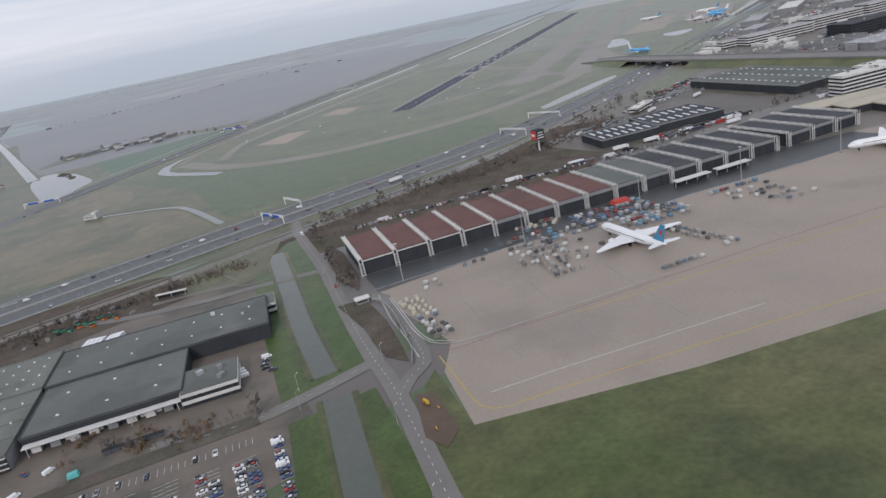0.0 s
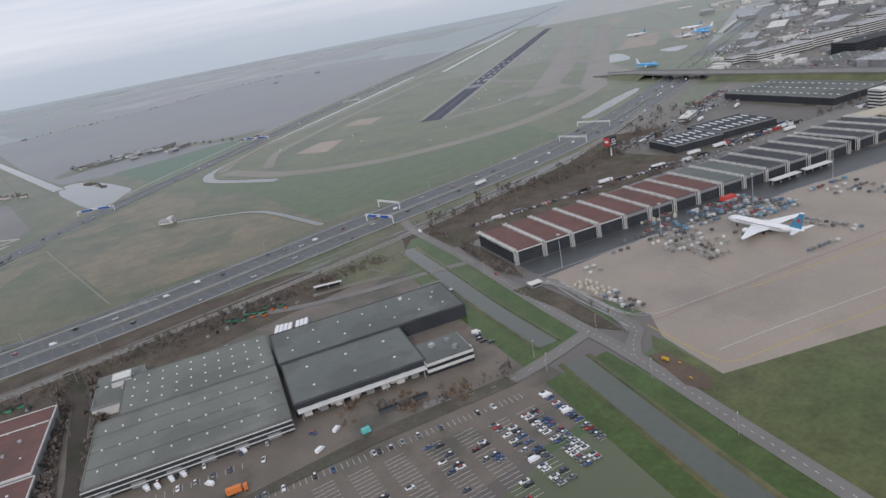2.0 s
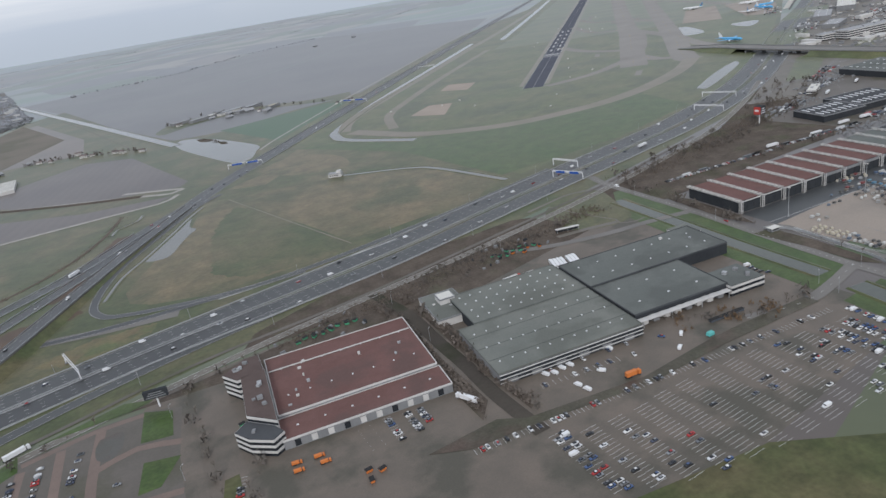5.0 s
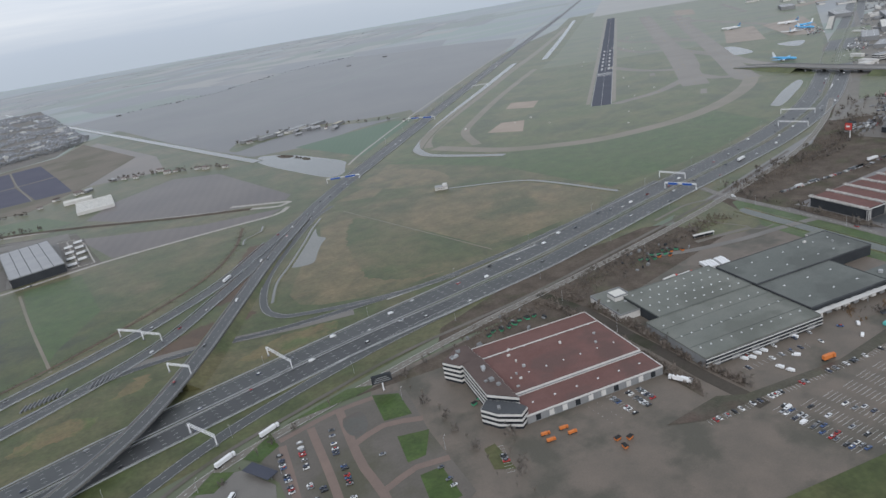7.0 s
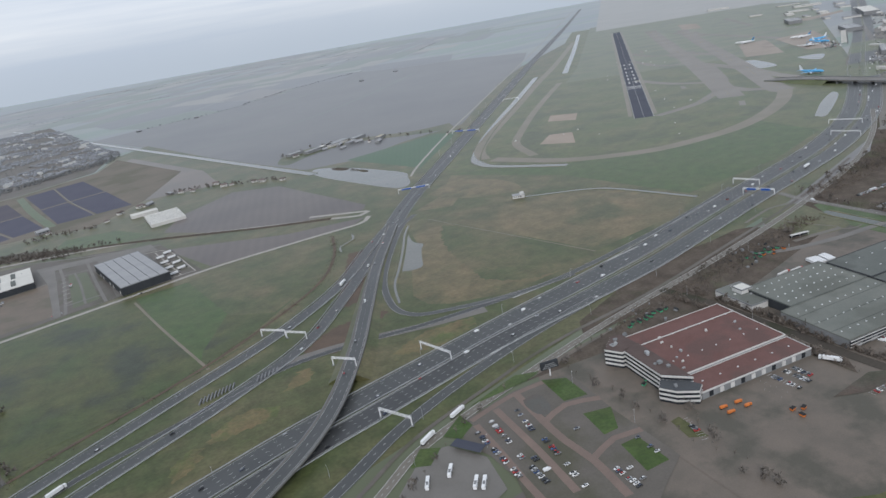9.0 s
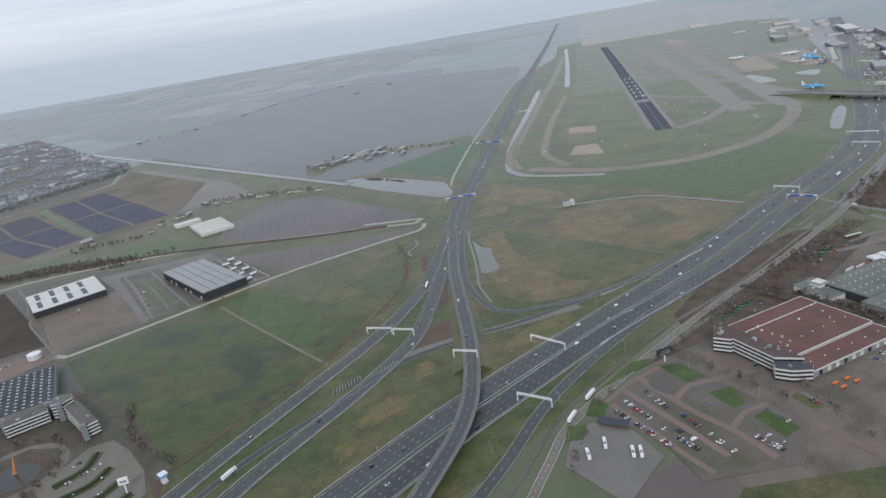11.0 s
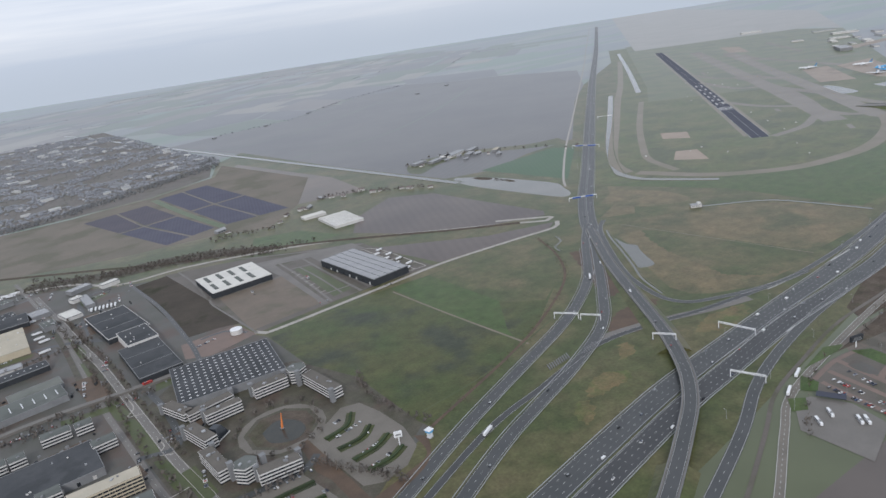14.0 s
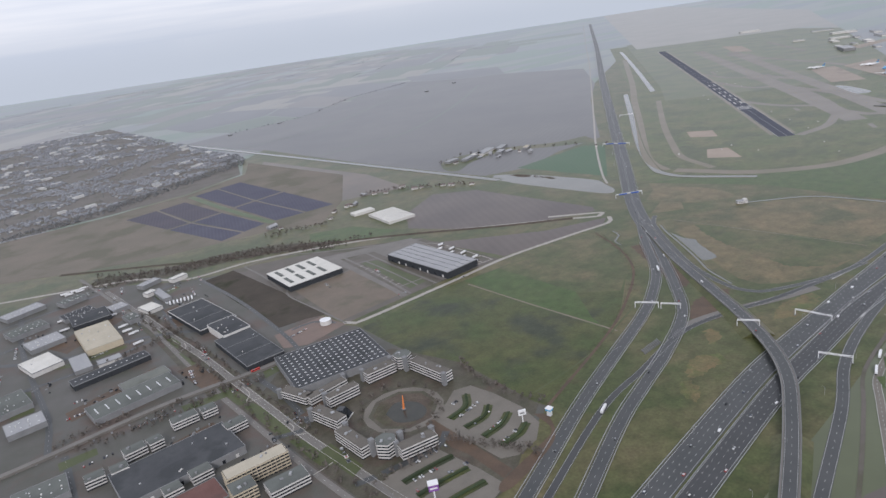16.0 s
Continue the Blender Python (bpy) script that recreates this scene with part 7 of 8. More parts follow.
for k in range(5):
    car_at(pose(17 + rnd.uniform(-1, 1), 165 + k * 2.2, BASE, 0, 0, -10))
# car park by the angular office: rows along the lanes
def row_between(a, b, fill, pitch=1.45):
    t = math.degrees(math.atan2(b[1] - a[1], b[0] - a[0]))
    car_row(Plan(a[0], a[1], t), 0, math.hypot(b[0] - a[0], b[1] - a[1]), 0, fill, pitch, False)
for a, b, f in (((-223.6, 236), (-227.6, 205), 0.75), ((-216, 238), (-219, 222), 0.6), ((-220.8, 215), (-223, 197), 0.85), ((-217.6, 214), (-219.5, 200), 0.8), ((-207, 229), (-209, 222), 0.5), ((-209, 216), (-212.6, 199), 0.6), ((-204, 240), (-206, 232), 0.2), ((-203, 188), (-204, 176), 0.8), ((-199, 190), (-201, 176), 0.3), ((-195.5, 222), (-198, 208), 0.25), ((-214, 196), (-216, 186), 0.3), ((-186, 199), (-188, 182), 0.2)):
    row_between(a, b, f)
car_row(Plan(-172, 178, 70), 0, 14, 0, 0.3)
# ring office car parks
for k in range(5):
    car_row(Plan(-417, 334 + k * 11.5, 14), 2, 20, 2.5, 0.3, 1.5, False)
for k in range(3):
    car_row(Plan(-468, 330 + k * 7, 0), 0, 36, 0, 0.18, 1.5, False)
# estate yards
for x, y, t, n in ((-512, 700, 80, 12), (-505, 660, 80, 10), (-540, 640, 5, 10), (-585, 720, 10, 12), (-530, 750, 80, 14), (-480, 745, 10, 14), (-470, 720, 15, 10), (-560, 800, 20, 12), (-500, 560, 85, 10), (-590, 570, 5, 10), (-560, 470, 0, 8), (-480, 700, 75, 12)):
    car_row(Plan(x, y, t), 0, n * 1.5, 0, 0.3, 1.5, False)
# traffic
def traffic(line, lanes, every, start=0.0, both=True):
    run, nxt = 0.0, start
    for p, q in zip(line, line[1:]):
        seg = (q - p).length
        while nxt < run + seg:
            d = (q - p).normalized()
            n = Vector((-d.y, d.x, 0))
            pt = p + d * (nxt - run) + n * rnd.choice(lanes)
            car_at(pose(pt.x, pt.y, pt.z + (BASE if p.z == 0 else 0.02) + 0.06, 0, 0, math.degrees(math.atan2(d.y, d.x))), (0.4, 0.85))
            nxt += every * rnd.uniform(0.4, 1.7)
        run += seg
main_line = [p for p in smooth(A4, 5.0) if -420 < p.x < 560]
traffic([p for p in smooth(beside(SOUTH), 5.0) if -420 < p.x < 560], (-4.4, -1.3, 1.7, 4.5), 17)
traffic([p for p in smooth(beside(NORTH), 5.0) if -420 < p.x < 560], (-4.4, -1.3, 1.7, 4.5), 15, 5)
b_line = [p for p in smooth(B_AXIS, 8.0) if p.x < 500]
traffic(b_line, (-5, -2, 2, 5), 24)
traffic(smooth([(-110, 510), (-147, 474), (-193, 424), (-230, 396), (-264, 377), (-310, 357), (-366, 332), (-450, 290)], 6), (-1.6, 1.6), 45, 10)
traffic(smooth([(-118, 500), (-150, 460), (-180, 426), (-210, 393), (-243, 361), (-289, 337), (-327, 322), (-365, 306), (-450, 262)], 6), (-1.6, 1.6), 45, 25)
traffic(fly_line[6:60], (-1.5, 1.5), 45, 20)
traffic(smooth([(57, 290), (52, 245), (46, 200), (41, 160)], 5), (-1.6, 1.6), 60, 10)
# cars past the nearest stretch are joined into one mesh
near_h, near_s = [m for m in spots["h"] if m.translation.y < 232], [m for m in spots["s"] if m.translation.y < 232]
near_h, near_s = near_h[:150], near_s[:145]
far_cars_bm = bmesh.new()
def joined_car(bm, x, y, z, t, l=2.15):
    add_box(bm, x, y, z + 0.1, l, 0.88, 0.34, t, 0.95)
    add_box(bm, x, y, z + 0.44, l * 0.55, 0.8, 0.24, t, 0.78)
for m in [m for m in spots["h"] + spots["s"] if m not in near_h and m not in near_s]:
    x, y, z = m.translation
    joined_car(far_cars_bm, x, y, ground_z(x, y) if z < 0.6 else z, math.degrees(m.to_euler().z))
tagged(part("more_cars", far_cars_bm, FAR_PAINT), "many more cars on the roads and car parks", "cars", kind="stuff")
place(hatch, near_h, "cars")
place(saloon, near_s, "cars")
place(van, spots["v"] + [pose(x, y, BASE, 0, 0, t) for x, y, t in ((-79.4, 170.5, 105), (-77, 169.3, 100), (-73.7, 169.7, 100), (-70.9, 169.3, 102), (-75.8, 156.2, 100), (-56.5, 167.7, 105), (-38.2, 174, 110), (10, 171, 175), (10.2, 169.2, 175), (10.4, 167.4, 175))], "vans")
structure(tagged(part("parking_lines", bays, WHITE_LINE), kind="structure"), "white painted parking bay lines", "marking")
coach = make_bus("white coach parked at the stand", WHITE_PAINT)
place(coach, [pose(-252, 224, BASE, 0, 0, 55), pose(-243, 224, BASE, 0, 0, 50), pose(-238, 211, BASE, 0, 0, 48), pose(-240, 213, BASE, 0, 0, 48)], "coaches at the stand")
place(make_bus("red bus on the raised street", RED_PAINT), [pose(-480, 512.5, 1.6, 0, 0, 0)])

# ---- gantries, lamps ----
for (xa, ya), (xb, yb), s in (((-256, 389), (-247, 377), 0), ((-247, 375), (-240, 365), 0), ((-243, 322), (-236, 312), 0), ((-205, 308), (-201, 288), 0), ((-245, 272), (-239, 257), 0), ((-72, 573), (-48, 560), 2), ((104, 756), (122, 725), 2), ((203, 353), (208, 333), 0), ((238, 375), (246, 352), 0), ((66, 341), (70, 324), 0), ((50, 322), (56, 304), 2), ((275, 880), (292, 866), 0)):
    g = make_gantry(math.hypot(xb - xa, yb - ya), "white lattice sign gantry over the carriageway", s)
    g.matrix_basis = pose(xa, ya, BASE if ya > 330 or ya < 305 or xa > -230 else 3.3, 0, 0, math.degrees(math.atan2(yb - ya, xb - xa)))
    g["group"] = "sign gantries"
place(make_lorry("white lorry parked behind the cargo hangar", WHITE_PAINT, WHITE_PAINT), [pose(x, y, BASE, 0, 0, t) for x, y, t in ((265, 240, -10), (260, 233, -8), (206, 250, -9), (222, 247, -9), (240, 243, -9), (180, 250, -9), (150, 256, -9), (272, 300, 20), (309, 302, 20))], "lorries behind the hangar")
place(make_lorry("white trailer parked in the truck bays", WHITE_PAINT, WALL_GREY, 6), [pose(-269 + (k % 2) * 7, 552 + k * 9, BASE, 0, 0, 10) for k in range(8)], "trailers in the bays")
lamps = []
for k in range(0, 40):
    p = main_line[min(len(main_line) - 1, k * 5)]
    lamps.append(pose(p.x, p.y + (19.5 if k % 2 else -19.5), 0.02, 0, 0, -90 if k % 2 else 90))
for x, y in ((20, 148), (41, 146), (46, 210), (52, 262), (33, 118), (28, 90), (18, 140), (-30, 262), (-90, 252), (-94, 215), (-178, 235), (-181, 200), (-250, 236), (-226, 226)):
    lamps.append(pose(x, y, 0.02, 0, 0, 40))
place(make_lamp("slim grey street lamp with a bent arm"), lamps, "street lamps")


# ---- business estate ----
hall("grey_warehouse", pose(-294, 583, 0, 0, 0, -84), 84, 33, 6, WALL_DARK, ROOF_GREY, "grey ribbed-roof warehouse with dark walls", strips=4, doors=8, edge=WALL_GREY, seam=ROOF_DARK)
hall("white_warehouse", pose(-383, 656, 0, 0, 0, 2), 51, 50, 5, WALL_DARK, ROOF_WHITE, "white-roofed warehouse with dark walls", edge=WALL_WHITE, vents=4)
for k in range(8):
    s_ = empty("solar_array", pose(-402 + (k % 4) * 10.5, 668.5 - (k // 4) * 23, 5.12, 0, 0, 2), "dark solar array on the white roof", "solar panel", "solar arrays")
    part("panel", box(0, 0, 0.12, 3.4, 17, 0.06), ROOF_SLATE, s_)
    part("rail", box(0, 0, 0, 0.3, 16, 0.13), STEEL, s_)
t_ = empty("storage_tank", pose(-414, 545, 0.1), "round white storage tank", "tank")
part("shell", tube((0, 0, 0), (0, 0, 3.4), 4.2, 4.2, 28), WALL_WHITE, t_)
part("lid", tube((0, 0, 3.4), (0, 0, 3.9), 4.25, 1.0, 28), WHITE_PAINT, t_)
hall("office_hall", pose(-438, 484, 0, 0, 0, -6), 62, 52, 5, WALL_GREY, ROOF_DARK, "wide grey hall with a grid of white skylights", lights=(15, 11, 1.5, 0.5), edge=WALL_GREY)
hall("dark_hall", pose(-480, 641, 0, 0, 0, 8), 30, 66, 4, WALL_DARK, ROOF_DARK, "dark flat-roofed hall with a pale seam", strips=2, seam=WALL_GREY, edge=WALL_WHITE, vents=3)
hall("white_edged_block", pose(-472, 594, 0, 0, 0, 6), 21, 32, 5.5, WALL_WHITE, ROOF_DARK, "higher block with white walls and roof plant", vents=8, edge=WALL_WHITE)
hall("dark_hall", pose(-472, 549, 0, 0, 0, 4), 27, 60, 4, WALL_DARK, ROOF_DARK, "dark flat-roofed hall with a pale seam", strips=2, seam=WALL_GREY, edge=WALL_GREY, vents=2)
hall("white_shed", pose(-508, 701, 0, 0, 0, 15), 13, 20, 3, WALL_WHITE, ROOF_WHITE, "small white flat-roofed shed")
hall("cream_factory", pose(-554, 669, 0, 0, 0, 3), 26, 52, 5, WALL_CREAM, ROOF_CREAM, "cream-roofed factory with a ribbed front", vents=10, edge=ROOF_CREAM)
hall("dark_hall", pose(-553, 724, 0, 0, 0, 2), 30, 28, 4, WALL_DARK, ROOF_DARK, "dark hall behind the cream factory", vents=8, edge=WALL_GREY)
hall("low_store", pose(-572, 630, 0, 0, 0, 2), 12, 30, 3, WALL_GREY, ROOF_GREY, "low pale grey store")
hall("low_store", pose(-554, 618, 0, 0, 0, 2), 16, 9, 2.6, WALL_WHITE, ROOF_GREY, "low white store with a sheet roof")
hall("low_store", pose(-493, 726, 0, 0, 0, 5), 7, 34, 3, WALL_GREY, ROOF_GREY, "narrow grey sheet-roofed store")
place(make_lorry("white lorry parked by the estate works", WHITE_PAINT, WHITE_PAINT), [pose(x, y, BASE, 0, 0, t) for x, y, t in ((-574, 718, 10), (-573, 744, 10), (-537, 716, 12), (-534, 681, 12), (-530, 658, 12), (-533, 668, 12), (-531, 634, 15), (-563, 822, 4), (-554, 823, 4), (-546, 824, 4), (-560, 816, 4), (-550, 817, 4))] + [pose(-492 + k * 3.0, 699 - k * 0.6, BASE, 0, 0, 80) for k in range(7)], "lorries on the estate")
hall("black_shed", pose(-556, 598, 0, 0, 0, 8), 52, 12, 4, WALL_DARK, ROOF_DARK, "long black shed with a line of skylights", lights=(13, 1, 0.9, 0.6))
hall("finger_hall", pose(-551, 541, 0, 0, 0, 8), 54, 22, 4, WALL_GREY, ROOF_SLATE, "grey hall with white roof fingers", lights=(8, 1, 0.7, 9))
hall("low_store", pose(-540, 562, 0, 0, 0, 8), 31, 14, 3, WALL_GREY, ROOF_GREEN, "low grey-green store behind the hall")
hall("dark_works", pose(-547, 443, 0, 0, 0, 4), 62, 34, 4.5, WALL_GREY, ROOF_DARK, "large dark-roofed works hall", vents=6, doors=8, edge=WALL_GREY)
for x, y, w, t in ((-533, 485, 15, 2), (-519, 484, 9, 2), (-563, 473, 12, 6), (-552, 473, 8, 6), (-585, 462, 10, 0), (-573, 460, 9, 0), (-512, 455, 12, 5), (-540, 424, 11, 4), (-555, 420, 9, 4)):
    office("estate_office", pose(x, y, 0, 0, 0, t), [rect(w, 8)], 3, 1.8, "white banded three-storey estate office", "estate offices", roof=ROOF_SLATE, plant=1)
office("cream_office", pose(-517, 404, 0, 0, 0, 0), [rect(32, 9)], 5, 1.8, "cream office block with rows of square windows", spandrel=WALL_CREAM, roof=ROOF_CREAM)
office("cream_office", pose(-528, 393, 0, 0, 0, 0), [rect(12, 11)], 4, 1.8, "cream office end block", spandrel=WALL_CREAM, roof=ROOF_SLATE)
office("grey_office", pose(-509, 384, 0, 0, 0, 0), [rect(20, 11)], 3, 1.8, "grey office beside the avenue", roof=ROOF_SLATE)
hall("red_shed", pose(-545, 405, 0, 0, 0, 4), 20, 20, 3, BRICK, ROOF_RED, "low shed with a red roof")
for x, y, w, d, t, r in ((-590, 700, 26, 22, 12, ROOF_GREY), (-596, 655, 22, 30, 15, ROOF_WHITE), (-600, 745, 30, 20, 15, ROOF_SLATE), (-560, 745, 26, 16, 12, ROOF_DARK), (-530, 728, 14, 16, 12, ROOF_GREY), (-600, 800, 34, 18, 20, ROOF_GREY), (-560, 790, 22, 14, 22, ROOF_SLATE), (-495, 770, 20, 10, 25, ROOF_GREY), (-470, 760, 16, 8, 18, ROOF_WHITE), (-620, 600, 24, 30, 10, ROOF_SLATE)):
    hall("works_building", pose(x, y, 0, 0, 0, t), w, d, 3.6, WALL_GREY if r is not ROOF_WHITE else WALL_WHITE, r, "grey works building with roof plant on the estate", vents=4, lights=(int(w / 5), 2, 0.8, 0.6), group="estate works buildings")
for x, y, w, d, t, r in ((-612, 560, 22, 18, 5, ROOF_GREY), (-610, 470, 26, 20, 0, ROOF_SLATE), (-620, 430, 24, 24, 0, ROOF_GREY), (-575, 400, 22, 16, 0, ROOF_GREEN), (-590, 370, 28, 18, 0, ROOF_SLATE), (-540, 370, 24, 14, 5, ROOF_GREY), (-640, 680, 20, 40, 10, ROOF_CREAM), (-650, 520, 20, 40, 0, ROOF_GREY), (-500, 740, 10, 8, 20, ROOF_WHITE), (-525, 690, 10, 18, 10, ROOF_SLATE)):
    hall("works_building", pose(x, y, 0, 0, 0, t), w, d, 3.6, WALL_GREY if r is not ROOF_WHITE else WALL_WHITE, r, "grey works building with roof plant on the estate", vents=4, lights=(int(w / 5), 2, 0.8, 0.6), group="estate works buildings")
# raised street piers
for k in range(20):
    structure(part("pier", box(-640 + k * 10, 508 + (0.6 * k if k < 10 else 12 - 0.6 * k) * 0.6, 0, 1.0, 2.4, 0.3), WALL_GREY), "low concrete pier of the raised street", "pier")

# ring of offices round the pool
def wing(a, b, depth, side):
    """The plan outline of a wing along a-b, with its depth to the left (side 1) or right."""
    (xa, ya), (xb, yb) = a, b
    L = math.hypot(xb - xa, yb - ya)
    nx, ny = -(yb - ya) / L * depth * side, (xb - xa) / L * depth * side
    pts = [(xa, ya), (xb, yb), (xb + nx, yb + ny), (xa + nx, ya + ny)]
    return pts if side > 0 else pts[::-1]


def tower_plan(x, y, r, n=6, a0=0.0):
    return [(x + r * math.cos(a0 + 2 * math.pi * k / n), y + r * math.sin(a0 + 2 * math.pi * k / n)) for k in range(n)]


RING = pose(0, 0, 0)
office("ring_office", RING, [wing((-434, 440), (-414, 440), 7, 1), wing((-407, 436), (-402, 405), 7, 1)], 4, 1.75, "white banded office wings round the pool", "ring offices", roof=ROOF_TAN, plant=3)
office("ring_office", RING, [tower_plan(-407, 444, 6, 6, 0.5)], 5, 1.75, "white corner tower of the office ring", "ring offices", roof=ROOF_SLATE, plant=2)
office("ring_office", RING, [wing((-468, 402), (-465, 377), 7, -1), wing((-457, 367), (-437, 365), 7, -1)], 4, 1.75, "white banded office wings round the pool", "ring offices", roof=ROOF_TAN, plant=3)
office("ring_office", RING, [tower_plan(-460, 372, 6, 6, 0.2)], 5, 1.75, "white corner tower of the office ring", "ring offices", roof=ROOF_SLATE, plant=2)
office("ring_office", RING, [wing((-480, 468), (-472, 447), 7, 1), wing((-470, 444), (-444, 448), 6, 1)], 3, 1.75, "white banded low wings beside the hall", "ring offices", roof=ROOF_TAN, plant=2)
office("ring_office", RING, [wing((-463, 433), (-443, 434), 6, 1), wing((-476, 430), (-470, 408), 7, 1)], 4, 1.75, "white banded office wings by the avenue", "ring offices", roof=ROOF_TAN, plant=2)
for x, y, h in ((-434, 447, 8), (-414, 447, 8.4), (-402, 405, 8), (-409, 437, 9.6), (-468, 402, 8), (-457, 367, 8.2), (-437, 365, 8), (-466, 376, 9.6), (-452, 371, 9.4), (-480, 468, 6.2), (-444, 454, 6.2), (-463, 439, 8), (-476, 430, 8)):
    core = empty("stair_tower", pose(x, y, 0, 0, 0, 8), "pale grey stair tower at the end of an office wing", "stair tower", "stair towers")
    part("shaft", box(0, 0, 0, 2.4, 2.4, h), WALL_GREY, core)
    part("cap", box(0, 0, h, 2.7, 2.7, 0.3), WALL_GREY, core)
gl = empty("glass_hall", pose(-462, 420, 0, 0, 0, 40), "sloping glass entrance hall", "entrance hall")
part("glass", box(0, 0, 0, 10, 9, 6, 0, 0.45), GLASS_DARK, gl)
part("frame", box(0, 0, 0, 10.4, 9.4, 0.5), WALL_WHITE, gl)
sc = empty("sculpture", pose(-433, 401, 0.3), "leaning orange needle sculpture in the pool", "sculpture")
part("needle", tube((0, 0, 0), (1.5, 1.5, 7.5), 0.7, 0.2, 5), ORANGE, sc)
part("plinth", box(0, 0, -0.2, 2, 2, 0.4), WALL_GREY, sc)
# car park with curved islands
for pts_ in ([(-399.8, 387), (-407, 377), (-420, 373.6)], [(-397.6, 369), (-406, 362), (-419, 361)], [(-394.5, 355.5), (-404, 350), (-417, 348)], [(-394, 341.5), (-403, 337), (-415.4, 336)]):
    line = smooth(pts_, 2)
    z_ = ground_z(*pts_[1]) + 0.2
    isl = structure(part("planted_island", ribbon(line, 2.5, -2.5, z_, 0.3), MEADOW), "planted car park island with a low hedge", "planting")
    part("hedge", ribbon(line, 0.7, -0.7, z_ + 0.6, 0.7), EVERGREEN, isl, "dark low hedge")
for y_ in (320, 333.5, 346.5):
    line = smooth([(-466, y_), (-452, y_ + 0.6), (-437.5, y_)], 4)
    z_ = ground_z(-452, y_) + 0.2
    isl = structure(part("planted_island", ribbon(line, 2.3, -2.3, z_, 0.3), MEADOW), "planted car park strip with a low hedge", "planting")
    part("hedge", ribbon(line, 0.6, -0.6, z_ + 0.6, 0.7), EVERGREEN, isl, "dark low hedge")
ws = empty("pylon_sign", pose(-395, 343, 0.2, 0, 0, -20), "white square sign on a pole", "sign")
part("pole", tube((0, 0, 0), (0, 0, 5), 0.3, 0.3, 8), WHITE_PAINT, ws)
part("panel", box(0, 0, 4.5, 4, 0.8, 3), WHITE_PAINT, ws)
part("logo_bar", box(0, -0.43, 5.4, 2.6, 0.05, 0.9), WALL_GREY, ws)
ps = empty("pylon_sign", pose(-461, 327, 0.2, 0, 0, -25), "purple and white triangular sign on a pole", "sign")
part("pole", tube((0, 0, 0), (0, 0, 6), 0.35, 0.35, 8), WHITE_PAINT, ps)
part("panel", box(0, 0, 5, 4.6, 3.4, 3.2), PURPLE, ps)
part("cap", box(0, 0, 8.2, 4.8, 3.6, 0.5), WHITE_PAINT, ps)
part("text_bar", box(0, -1.75, 6.2, 3.4, 0.06, 0.8), WHITE_PAINT, ps)
bt = empty("lookout_tower", pose(-381, 338, 0.1, 0, 0, 15), "small blue and white tower on the meadow's edge", "tower")
part("shaft", box(0, 0, 0, 2.2, 2.2, 3.0, 0, 0.85), SKYLIGHT, bt)
part("glazing", box(0, 0, 3.0, 2.8, 2.8, 1.2, 0, 1.1), SKY_BLUE, bt)
part("cap", box(0, 0, 4.2, 3.4, 3.4, 0.3), WHITE_PAINT, bt)
hut = empty("pumping_station", pose(-26, 462, 0.1, 0, 0, -35), "white pumping station by the ditch", "pumping station")
part("wall", box(0, 0, 0, 9, 5, 2.2), WALL_WHITE, hut)
part("roof", box(0, 0, 2.2, 9.6, 5.6, 0.3), ROOF_GREY, hut)
part("tower", box(2.6, 0, 2.5, 3, 4, 1.4), WALL_WHITE, hut)
for k in range(4):
    part("window", box(-3.2 + k * 1.6, -2.52, 0.9, 0.9, 0.06, 0.7), GLASS_DARK, hut)

# ---- farms ----
def row_of(proto, places, group):
    place(proto, [pose(x + rnd.uniform(-9, 9), y + rnd.uniform(-9, 9), 0.1, 0, 0, t + rnd.uniform(-30, 30)) @ Matrix.Scale(rnd.uniform(0.6, 1.0), 4) for x, y, t in places], group)


row_of(make_house(9, 5, 2.6, "low pale farmhouse with a tiled roof", WALL_WHITE, TILE_ROOF), [(-255, 838, 20), (-244, 832, 20), (-345, 822, 30), (-203, 852, -40), (-190, 846, -40), (-172, 842, -38), (-160, 828, -40), (-147, 812, -42), (-134, 800, -40), (-122, 790, -40), (-112, 780, -42), (-54, 880, 30), (-30, 892, 10), (40, 850, 40), (126, 770, 40), (112, 764, 40), (-276, 826, 20), (-288, 806, 25)], "farmhouses")
row_of(make_house(16, 8, 3.2, "long grey barn with a sheet roof", WALL_GREY, ROOF_GREY), [(-350, 832, 25), (-20, 885, 25), (5, 892, 22), (26, 872, 30), (-2, 860, 28), (48, 838, 30), (-238, 842, 15), (-215, 862, -40), (19, 1739, 20), (-119, 1726, 25), (452, 1742, 20), (586, 1795, 20)], "barns")
hall("greenhouse", pose(-240, 746, 0, 0, 0, -2), 32, 50, 2.6, WALL_WHITE, ROOF_WHITE, "white greenhouse block with ridged roof", strips=9, edge=WALL_WHITE, seam=WALL_GREY)
hall("greenhouse", pose(-252, 792, 0, 0, 0, -2), 26, 12, 2.6, WALL_WHITE, ROOF_WHITE, "small white greenhouse with a ridged roof", strips=1, edge=WALL_WHITE)
for x, y, w, d, t, r in ((-46, 905, 22, 10, 15, ROOF_GREY), (-26, 893, 24, 9, 22, ROOF_GREY), (-4, 902, 20, 10, 20, ROOF_WHITE), (24, 880, 18, 9, 30, ROOF_GREY), (44, 903, 26, 10, 30, ROOF_GREY), (58, 862, 18, 8, 35, ROOF_CREAM)):
    hall("farm_shed", pose(x, y, 0, 0, 0, t), w, d, 3.0, WALL_GREY, r, "long pale farm shed with a sheet roof", "farm shed", group="farm sheds", vents=2)
